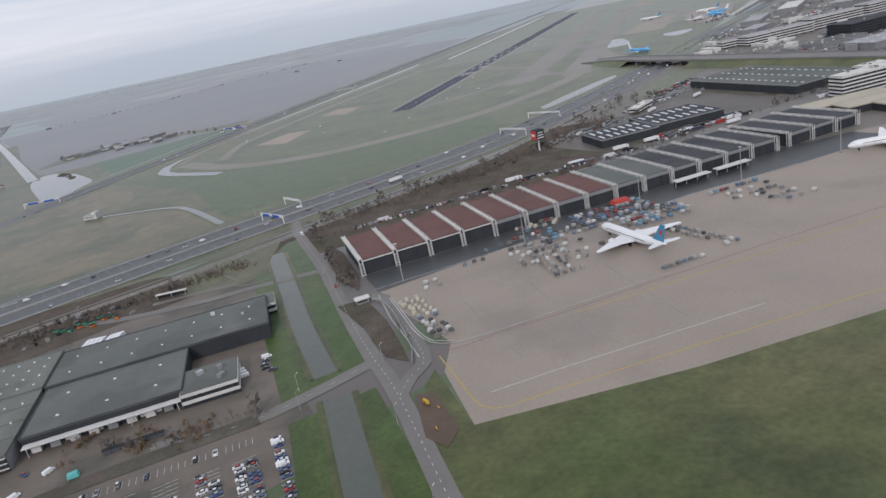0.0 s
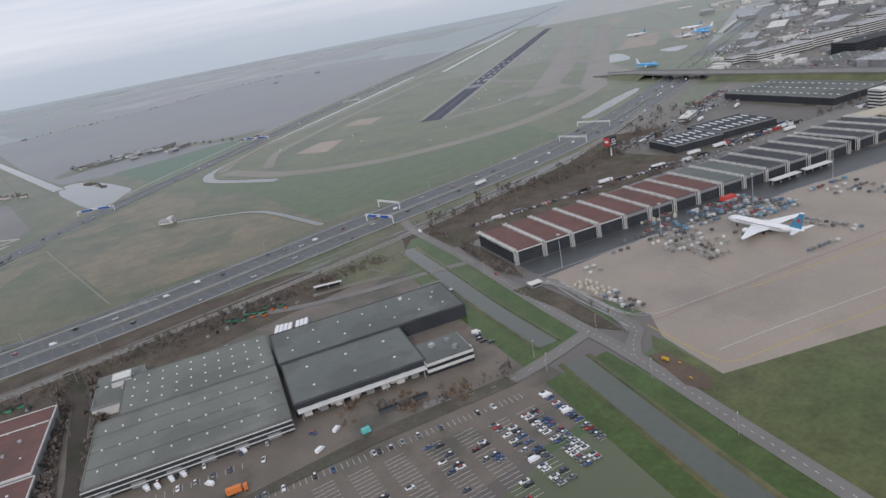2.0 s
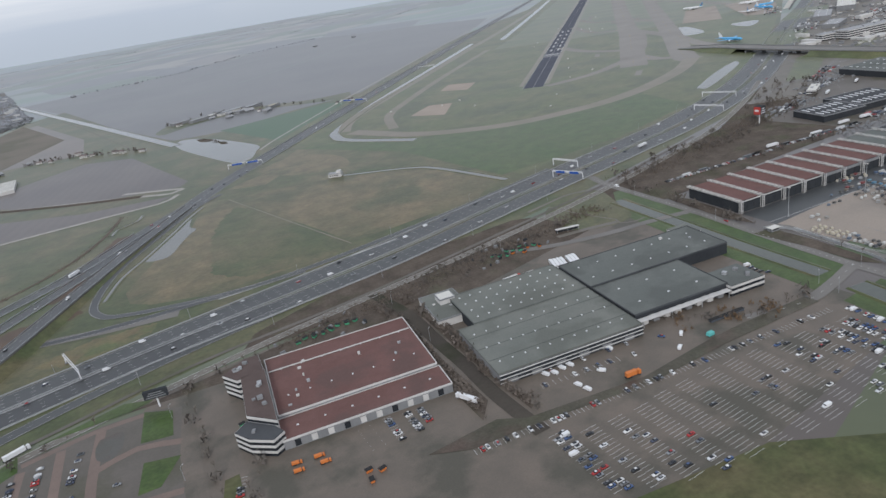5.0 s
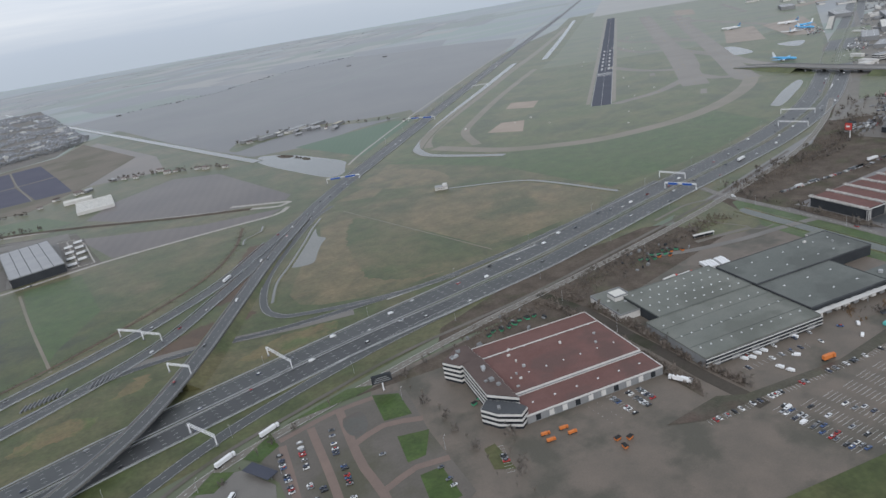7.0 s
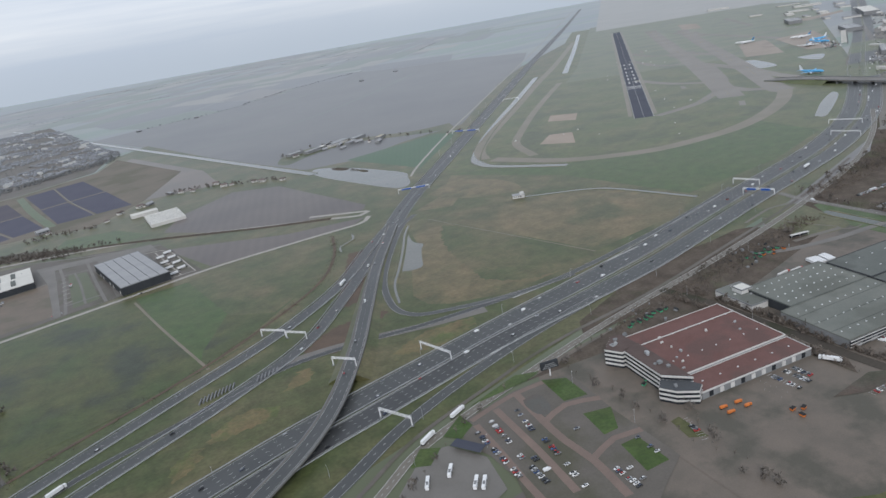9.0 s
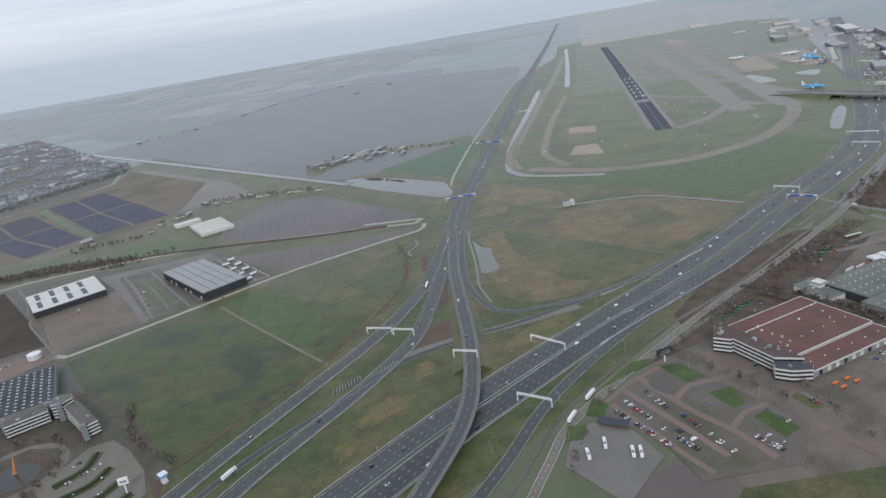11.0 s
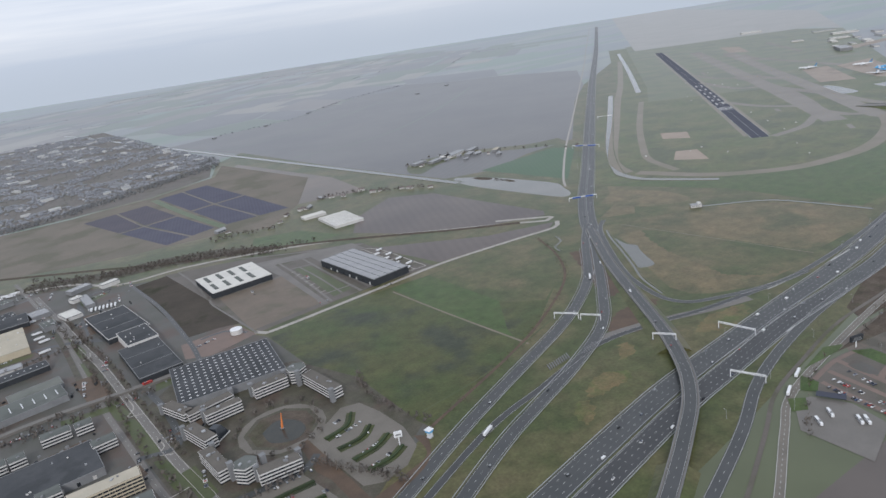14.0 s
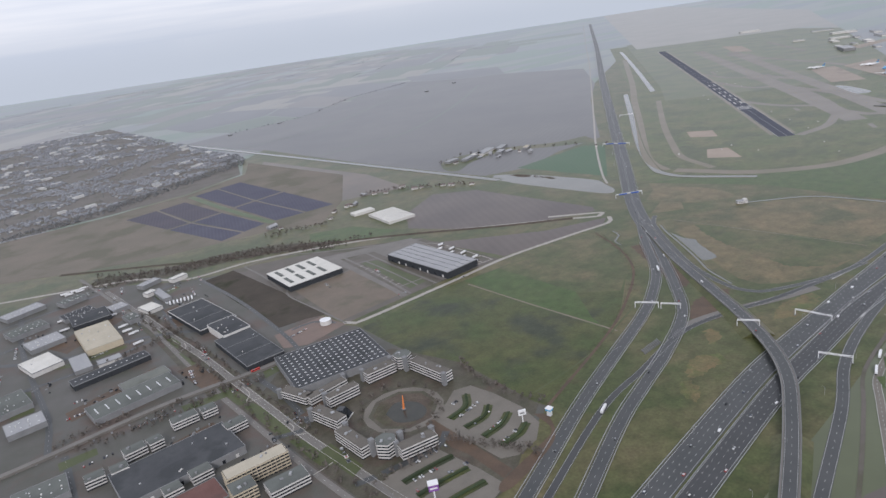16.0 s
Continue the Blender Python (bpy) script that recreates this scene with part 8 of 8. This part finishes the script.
hall("glass_store", pose(15, 905, 0, 0, 0, 25), 40, 14, 3, WALL_WHITE, ROOF_GREY, "long pale farm store")

# ---- town and far buildings ----
rnd = random.Random(11)
homes, blocks, roofs = bmesh.new(), bmesh.new(), bmesh.new()
def in_town(x, y):
    return y > 1190 + max(0, (x + 480)) * 0.55 and y < 2500 and x < -200 - (y - 1300) * 0.05
lots = []
for i in range(-30, 190):
    for j in range(-40, 190):
        # terraces along the streets, with gaps and greens between
        u, v = i * 5.8 + rnd.uniform(-1.2, 1.2), j * 8.4 + rnd.uniform(-0.9, 0.9)
        x, y = -1000 + u * 0.95 - v * 0.3, 1000 + u * 0.3 + v * 0.95
        if in_town(x, y) and x > -720 and i % 9 and j % 7 and noise.noise(Vector((x * 0.012, y * 0.012, 3.0))) > -0.14 and rnd.random() < 0.7:
            lots.append((x, y))
for x, y in lots:
    t = 18 + rnd.choice((0, 0, 0, 90)) + rnd.uniform(-4, 4)
    big = rnd.random() < 0.02
    w, d, h = (rnd.uniform(9, 20), rnd.uniform(5, 8), rnd.uniform(2.5, 4.5)) if big else (rnd.uniform(3, 7.5), rnd.uniform(2.4, 3.4), rnd.uniform(1.3, 2.0))
    add_box(blocks if big or rnd.random() < 0.05 else homes, x, y, 0, w, d, h, t)
    if not big:
        c, s = math.cos(radians(t)), math.sin(radians(t))
        add_box(roofs, x, y, h, w + 0.3, d + 0.3, d * 0.35, t, 0.25)
    else:
        add_box(roofs if rnd.random() < 0.4 else blocks, x, y, h, w * 0.96, d * 0.96, 0.3, t)
tagged(part("town_houses", homes, HAZY_TOWN_WALL), "brick terraced houses of the town beyond the fields, haze-tinted blue-grey", "houses", kind="stuff")
tagged(part("town_roofs", roofs, HAZY_TOWN_ROOF), "roofs of the town in a haze-paled blue-grey", "roofs", kind="stuff")
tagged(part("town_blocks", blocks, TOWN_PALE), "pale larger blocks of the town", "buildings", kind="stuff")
# airport terminal and hotels beyond the overpass
for x, y, w, d, f, t, lab in ((505, 405, 60, 14, 4, -15, "long white terminal office with banded floors"), (560, 395, 50, 14, 5, -15, "long white terminal office with banded floors"), (630, 390, 60, 16, 5, -12, "white terminal pier with banded floors"), (710, 420, 70, 18, 5, 10, "white terminal pier with banded floors"), (480, 425, 26, 10, 3, -20, "low white airport office")):
    office("terminal_building", pose(x, y, 0, 0, 0, t), [rect(w, d)], f, 2.0, lab, "airport terminal", roof=ROOF_GREY, plant=4)
office("dark_tower_block", pose(520, 335, 0, 0, 0, -10), [rect(60, 22)], 5, 1.9, "dark glass hotel block beside the terminal", spandrel=WALL_DARK, roof=ROOF_DARK)
office("dark_tower_block", pose(600, 320, 0, 0, 0, -10), [rect(70, 24)], 5, 1.9, "dark glass office block beside the terminal", spandrel=WALL_DARK, roof=ROOF_SLATE)
for x, y, w, d, h, t, r in ((560, 470, 40, 16, 4, 20, ROOF_GREY), (620, 520, 60, 18, 5, 30, ROOF_GREY), (700, 540, 80, 20, 6, 30, ROOF_WHITE), (800, 590, 90, 22, 6, 35, ROOF_GREY), (900, 600, 80, 24, 6, 30, ROOF_WHITE), (860, 700, 60, 24, 5, 40, ROOF_GREY), (1000, 680, 100, 26, 7, 35, ROOF_GREY), (470, 330, 40, 20, 3, -8, ROOF_SLATE), (460, 290, 40, 26, 4, -8, ROOF_GREY), (520, 270, 50, 30, 4, -8, ROOF_DARK), (450, 240, 44, 26, 4, -8, ROOF_CREAM), (1100, 800, 120, 26, 7, 35, ROOF_WHITE), (380, 200, 40, 24, 4, -12, ROOF_GREY), (700, 470, 60, 20, 6, 15, ROOF_GREY), (780, 500, 50, 30, 8, 15, ROOF_SLATE), (1020, 900, 60, 24, 6, 40, ROOF_GREY)):
    hall("airport_building", pose(x, y, 0, 0, 0, t), w, d, h, WALL_GREY, r, "grey airport building with roof plant", vents=5, lights=(int(w / 9), 2, 1.6, 1.0), group="airport buildings")
for x, y, w, r in ((1072, 941, 34, ROOF_WHITE), (1113, 930, 26, ROOF_GREY), (1155, 919, 40, ROOF_WHITE), (1255, 935, 50, ROOF_GREY), (1183, 862, 36, ROOF_WHITE), (1029, 790, 30, ROOF_GREY), (1242, 1029, 44, ROOF_WHITE), (1247, 991, 30, ROOF_GREY), (1223, 1123, 28, ROOF_GREY), (1175, 1008, 36, ROOF_WHITE), (1048, 850, 26, ROOF_GREY), (1360, 1080, 60, ROOF_WHITE), (1440, 1180, 54, ROOF_GREY), (1531, 1461, 60, ROOF_WHITE), (1340, 990, 44, ROOF_GREY)):
    hall("airport_building", pose(x, y, 0, 0, 0, rnd.choice((40, 45, -45))), w, w * 0.4, rnd.uniform(2, 4), WALL_WHITE, r, "far pale airport hangar", vents=2, group="airport buildings")
# far lots full of parked cars
far_cars = bmesh.new()
for k in range(700):
    x, y = rnd.choice(((460, 370), (560, 440), (640, 450), (430, 320), (760, 560), (330, 330), (230, 300), (210, 235), (300, 320)))
    add_box(far_cars, x + rnd.uniform(-28, 28), y + rnd.uniform(-8, 8), 0.2, 2.1, 0.9, 0.7, rnd.choice((5, 95, 30)), 0.75)
tagged(part("far_parked_cars", far_cars, WALL_GREY), "far rows of parked cars by the airport", "cars", kind="stuff")

# ---- trees ----
protos = [make_tree(s, h) for s, h in ((1, 4.2), (2, 5.4), (3, 3.4), (5, 4.8))]
ever = make_tree(9, 4.4, True)
where = [[] for _ in protos]
ever_at = []
far_at = []
def plant(x, y, dark=0.0):
    if y > 600 or x < -250 or rnd.random() < 0.25:
        far_at.append((x, y))
        return
    m = pose(x, y, 0.0, 0, 0, rnd.uniform(0, 360)) @ Matrix.Scale(rnd.uniform(0.55, 0.95), 4)
    (ever_at if rnd.random() < dark else where[rnd.randrange(len(protos))]).append(m)
def belt(pts, width, every, dark=0.0):
    line = smooth(pts, every)
    for p, nn in zip(line, sides_of(line)):
        o = rnd.uniform(-width / 2, width / 2)
        plant(p.x + nn.x * o + rnd.uniform(-0.8, 0.8), p.y + nn.y * o + rnd.uniform(-0.8, 0.8), dark)
belt([(-96, 252), (-99, 215), (-102, 185), (-104, 165)], 2.5, 2.6)
belt([(-84.5, 250), (-86, 215), (-90, 190), (-91, 160)], 2.5, 2.8)
belt([(-84, 248), (-60, 250), (-30, 255), (20, 262)], 6, 4)
belt([(-170, 250), (-140, 254), (-108, 254)], 4, 4.5)
belt([(62, 280), (58, 245), (54, 215), (52, 196)], 4, 3)
belt([(66, 262), (110, 255), (160, 245), (215, 236)], 5, 4)
belt([(70, 288), (120, 292), (180, 302), (230, 320), (300, 352)], 16, 1.9)
belt([(130, 285), (190, 290), (260, 310), (330, 345)], 14, 2.4)
belt([(200, 240), (270, 236), (330, 235)], 8, 4.5)
belt([(50, 150), (52, 168)], 1.5, 7)
belt([(-31, 167), (-24, 160), (-16, 154), (-7, 149), (9, 148)], 3.5, 1.6)
belt([(-160, 196), (-172, 176), (-176, 150)], 5, 4)
belt([(-172, 250), (-172, 220), (-176, 180)], 2, 6)
belt([(-200, 252), (-236, 238), (-262, 222)], 1.5, 7)
belt([(-530, 850), (-470, 800), (-416, 772), (-343, 732), (-290, 704)], 10, 5.0, 0.25)
belt([(-362, 812), (-330, 806), (-300, 790)], 14, 4, 0.3)
belt([(-215, 865), (-180, 855), (-150, 822), (-110, 785)], 10, 4.5, 0.5)
belt([(-60, 912), (0, 922), (60, 870), (100, 805)], 12, 13, 0.3)
belt([(-519, 690), (-513, 640), (-506, 560), (-499, 475), (-490, 395), (-480, 340)], 4, 7)
belt([(-512, 690), (-503, 625), (-495, 568), (-489.5, 507), (-484, 457), (-480, 417)], 3, 8)
belt([(-545, 510), (-500, 505), (-480, 500)], 5, 5)
belt([(-452, 385), (-432, 376), (-416, 390), (-412, 410)], 2, 7)
belt([(-455, 410), (-448, 424), (-430, 428), (-414, 420)], 2, 7)
belt([(-430, 358), (-418, 340), (-405, 318)], 5, 2.6)
belt([(-476, 356), (-440, 356)], 2, 5)
belt([(-560, 610), (-530, 620), (-500, 626)], 6, 4)
belt([(-590, 505), (-560, 500), (-520, 498)], 6, 4)
belt([(-600, 520), (-560, 522)], 5, 5)
belt([(-380, 420), (-384, 380), (-374, 352)], 2, 5)
for p_, w_ in zip(protos, where):
    place(p_, w_, "bare trees")
place(ever, ever_at, "evergreen trees")
# far woods and hedges: ragged clumps
def wood(name, n, spot, label, size=(2.0, 5.0), mat=TWIGS):
    bm = bmesh.new()
    for _ in range(n):
        x, y = spot()
        h = rnd.uniform(*size)
        for _k in range(22):
            a, r = rnd.uniform(0, 6.28), rnd.uniform(0.2, 0.6) * h
            p = Vector((x + math.cos(a) * r * 0.7, y + math.sin(a) * r * 0.7, rnd.uniform(0.1, 0.8) * h))
            q = [p + Vector((rnd.gauss(0, 0.14), rnd.gauss(0, 0.14), rnd.gauss(0, 0.2))) * h for _j in range(3)]
            for v in q:
                v.z = max(v.z, 0.02)
            bm.faces.new([bm.verts.new(v) for v in q])
    return tagged(part(name, bm, mat), label, "wood", kind="stuff")
far_it = iter(far_at)
wood("tree_clumps", len(far_at), lambda: next(far_it), "bare brown trees in rows and clumps", (2.6, 4.8), PALE_TWIGS)
def along(pts, width):
    line = smooth(pts, 8)
    def spot():
        p = rnd.choice(line)
        j = min(4, 1.5 + width / 3)
        return p.x + rnd.uniform(-width, width) / 2 + rnd.uniform(-j, j), p.y + rnd.uniform(-width, width) / 2 + rnd.uniform(-4, 4)
    return spot
wood("depot_thicket", 190, along([(-95.5, 250), (-95, 237), (-98.5, 213), (-100.5, 195), (-103, 175)], 0), "dense brown thicket beside the depot road", (1.4, 3.0), TWIGS)
wood("depot_thicket", 150, along([(-85, 250), (-85, 228), (-88.5, 203), (-91, 184), (-91, 165)], 0), "dense brown thicket beside the warehouse", (1.4, 3.0), TWIGS)
wood("yard_bushes", 46, along([(-28, 163), (-16, 155), (-4, 150)], 5), "russet bushes along the yard's edge", (1.0, 2.0), RUST_TWIGS)
wood("pond_reeds", 50, along([(-54, 752), (-44, 706)], 2), "brown reeds and willows on the pond's islands", (0.6, 1.5), PALE_TWIGS)
wood("far_tree_line", 90, along([(-99, 1750), (82, 1768), (210, 1862), (347, 1974), (605, 2072)], 10), "thin far line of bare trees", (1.5, 4.0), HAZY_TWIGS)
far_rows = []
for k in range(46):
    u, v = rnd.uniform(-900, 2300), rnd.uniform(150, 2600)
    x, y, a, l = 150 + u * 0.72 - v * 0.1, 1950 + u * 0.3 + v, radians(rnd.choice((45, 47, 135))), rnd.uniform(120, 420)
    if not ((x - y + 1000 > 250 and y < 3400) or (x < -150 and y < 2600)):
        far_rows += [(x + math.cos(a) * l * f, y + math.sin(a) * l * f) for f in [rnd.random() for _ in range(int(l / 9))]]
row_it = iter(far_rows)
wood("far_hedgerows", len(far_rows), lambda: next(row_it), "far rows of bare trees along the plots", (1.2, 2.8), HAZY_TWIGS)
wood("town_wood", 900, along([(-600, 1160), (-500, 1175), (-423, 1210), (-330, 1260), (-239, 1310), (-215, 1420)], 34), "winter wood along the town's edge, greyed as by haze", (2, 4), HAZY_TWIGS)
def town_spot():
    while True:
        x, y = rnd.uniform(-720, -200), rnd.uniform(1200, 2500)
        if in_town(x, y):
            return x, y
wood("town_trees", 1700, town_spot, "bare trees among the town's houses", (1.4, 3.0), HAZY_TWIGS)
wood("motorway_scrub_trees", 170, along([(-70, 262), (-50, 264), (-20, 263), (-8, 261)], 9), "bare brown trees and bushes behind the depot", (0.6, 1.8), PALE_TWIGS)
wood("roadside_scrub", 1500, along([(-130, 254), (-100, 257), (-20, 262), (26, 266)], 9), "brown bare scrub along the motorway", (0.4, 1.0), DRY_SCRUB)
wood("roadside_scrub", 1800, along([(70, 284), (150, 292), (250, 318)], 16), "brown bare scrub beside the billboard", (0.4, 1.0), DRY_SCRUB)
wood("estate_scrub", 1100, along([(-535, 826), (-471, 796), (-416, 782), (-372, 760), (-325, 715)], 24), "scrub along the estate's edge", (0.8, 2.4), PALE_TWIGS)
wood("ditch_reeds", 1600, along([(-160, 517), (-178, 473), (-207, 433), (-258, 397), (-303, 374), (-376, 345)], 3), "brown reeds along the ditch", (0.2, 0.4), SCRUB)


# ---- streets, verges and small things of the estate ----
# kerbs along the avenue
for o_ in (-2.45, 2.45):
    structure(part("kerb", ribbon(smooth(AVENUE_RIGHT[1:9], 6), o_ + 0.12, o_ - 0.12, 0.28, 0.26), GRAVEL), "pale kerb along the avenue", "kerb")
rnd = random.Random(33)
lot_cars, lot_dark = bmesh.new(), bmesh.new()
def small_car(x, y, t):
    bm_ = lot_cars if rnd.random() < 0.5 else lot_dark
    z = ground_z(x, y)
    add_box(bm_, x, y, z + 0.1, 2.1, 0.88, 0.35, t, 0.95)
    add_box(bm_, x, y, z + 0.45, 1.2, 0.8, 0.25, t, 0.75)
def lot_row(x, y, t, n):
    c, s = math.cos(radians(t)), math.sin(radians(t))
    for k in range(n):
        if rnd.random() < 0.7:
            small_car(x + c * k * 1.5, y + s * k * 1.5, t + 90)
for q in ((-596, 655, 85, 14), (-575, 636, 10, 16), (-545, 715, 40, 14), (-530, 705, 80, 14), (-524, 660, 85, 14), (-512, 700, 85, 12), (-500, 655, 85, 14), (-494, 700, 85, 14), (-488, 735, 15, 12), (-470, 700, 85, 10), (-515, 530, 85, 16), (-498, 560, 85, 16), (-590, 550, 5, 18), (-560, 505, 2, 18), (-500, 500, 3, 10), (-590, 485, 2, 12), (-585, 424, 2, 14)):
    lot_row(*q)
for q in ((-560, 412, 2, 14), (-500, 425, 85, 10), (-482, 430, 85, 12), (-478, 380, 80, 10), (-455, 355, 2, 14), (-625, 640, 85, 16), (-612, 690, 85, 16), (-615, 745, 85, 12), (-572, 760, 15, 16), (-545, 800, 20, 14), (-520, 770, 80, 14), (-455, 735, 85, 12), (-442, 545, 15, 10), (-380, 610, 85, 8), (-350, 545, 5, 8), (-335, 600, 85, 10), (-300, 533, -2, 4)):
    lot_row(*q)
tagged(part("estate_parked_cars", lot_cars, FAR_PAINT), "cars parked about the estate", "cars", kind="stuff")
tagged(part("estate_parked_cars", lot_dark, FAR_PAINT), "more cars parked about the estate", "cars", kind="stuff")
# stacked goods in the yards
goods, goods_dark = bmesh.new(), bmesh.new()
for k in range(200):
    x, y = rnd.choice(((-560, 690), (-510, 545), (-495, 665), (-560, 560), (-530, 467), (-470, 440), (-510, 416), (-590, 720), (-480, 690), (-600, 610), (-30, 258), (-120, 252)))
    x, y = x + rnd.uniform(-18, 18), y + rnd.uniform(-9, 9)
    z = ground_z(x, y)
    add_box(goods if k % 2 else goods_dark, x, y, z - 0.02, rnd.uniform(0.5, 2.4), rnd.uniform(0.5, 1.3), rnd.uniform(0.3, 1.3), rnd.uniform(0, 90), rnd.uniform(0.8, 1))
tagged(part("yard_goods", goods, WALL_GREY), "stacked crates and goods in the yards", "goods", kind="stuff")
tagged(part("yard_goods", goods_dark, WALL_DARK), "dark stacked goods in the yards", "goods", kind="stuff")

# ---- airport land beyond the overpass ----
far_lot, far_lot_dark = bmesh.new(), bmesh.new()
for x, y, w, h, t in ((470, 320, 60, 40, -8), (640, 470, 110, 24, 15), (330, 340, 60, 10, 20), (560, 500, 60, 20, 28), (780, 580, 100, 20, 32), (250, 244, 60, 6, -4), (290, 318, 50, 8, 12), (345, 226, 60, 8, -6), (430, 250, 10, 80, 0), (700, 640, 80, 20, 35), (230, 300, 30, 6, 10), (110, 258, 70, 3, -9), (180, 248, 60, 3, -10)):
    c, s = math.cos(radians(t)), math.sin(radians(t))
    for k in range(110):
        u, v = rnd.uniform(-0.5, 0.5) * w, round(rnd.uniform(-0.5, 0.5) * h / 3.2) * 3.2
        px, py = x + c * u - s * v, y + s * u + c * v
        z = ground_z(px, py)
        big = rnd.random() < 0.08
        add_box(far_lot if rnd.random() < 0.5 else far_lot_dark, px, py, z - 0.01, 6 if big else 2.1, 1.2 if big else 0.9, 1.5 if big else 0.65, t + (0 if big else 90), 0.85)
tagged(part("airport_parked_cars", far_lot, FAR_PAINT), "pale cars and lorries parked by the airport", "cars", kind="stuff")
tagged(part("airport_parked_cars", far_lot_dark, FAR_PAINT), "dark cars parked by the airport", "cars", kind="stuff")
# airfield signs, lights and small huts
huts, marks = bmesh.new(), bmesh.new()
for k in range(12):
    u, v = rnd.uniform(20, 700), rnd.choice((-1, 1)) * rnd.uniform(18, 60)
    x, y = 231 + 0.7 * u - 0.71 * v, 570 + 0.71 * u + 0.7 * v
    add_box(huts, x, y, 0.1, rnd.uniform(1, 3.5), rnd.uniform(0.8, 2), rnd.uniform(0.5, 1.4), 45)
for k in range(6):
    x, y = rnd.uniform(60, 220), rnd.uniform(480, 640)
    add_box(huts, x, y, 0.1, rnd.uniform(0.8, 3), rnd.uniform(0.8, 2), rnd.uniform(0.4, 1.2), rnd.uniform(0, 90))
tagged(part("airfield_huts", huts, WALL_WHITE), "small white airfield huts and signs", "huts", kind="stuff")
# masts along the far motorway
far_masts = [pose(30 + 0.7 * k, 668 + 0.69 * k, 0, 0, 0, 45) for k in range(0, 620, 60)]
place(make_mast(6, "slim mast beside the far motorway", 2), far_masts, "masts by the far motorway")

# sheds, kiosks and parked machines scattered over the airport land
clutter, clutter_pale = bmesh.new(), bmesh.new()
for k in range(900):
    u, v = rnd.uniform(0, 1), rnd.uniform(0, 1)
    x, y = 440 + u * 620, 250 + u * 330 + v * 190
    z = ground_z(x, y)
    if z > 1.0:
        continue
    big = rnd.random() < 0.12
    add_box(clutter if k % 3 else clutter_pale, x, y, z - 0.02, rnd.uniform(8, 22) if big else rnd.uniform(1.5, 5), rnd.uniform(4, 9) if big else rnd.uniform(1, 2.4), rnd.uniform(1.5, 4) if big else rnd.uniform(0.6, 1.5), rnd.choice((-12, 15, 30, 78, 105)))
tagged(part("airport_sheds", clutter, WALL_GREY), "small sheds, kiosks and parked machines of the airport", "sheds", kind="stuff")
tagged(part("airport_sheds", clutter_pale, WALL_WHITE), "small white sheds and containers of the airport", "sheds", kind="stuff")
for pts_, n_ in (((700, 620, 840, 700), 12),):
    for k in range(n_):
        x, y = pts_[0] + (pts_[2] - pts_[0]) * k / n_, pts_[1] + (pts_[3] - pts_[1]) * k / n_
        jb = empty("jet_bridge", pose(x, y, ground_z(x, y), 0, 0, 120), "white passenger bridge at the terminal pier", "jet bridge", "jet bridges")
        part("tunnel", box(0, 0, 1.6, 8, 1.4, 1.3), WALL_WHITE, jb)
        part("leg", box(3, 0, 0, 0.4, 0.8, 1.6), STEEL, jb)
        part("rotunda", tube((-4, 0, 0), (-4, 0, 3.1), 1.1, 1.1, 10), WALL_GREY, jb)
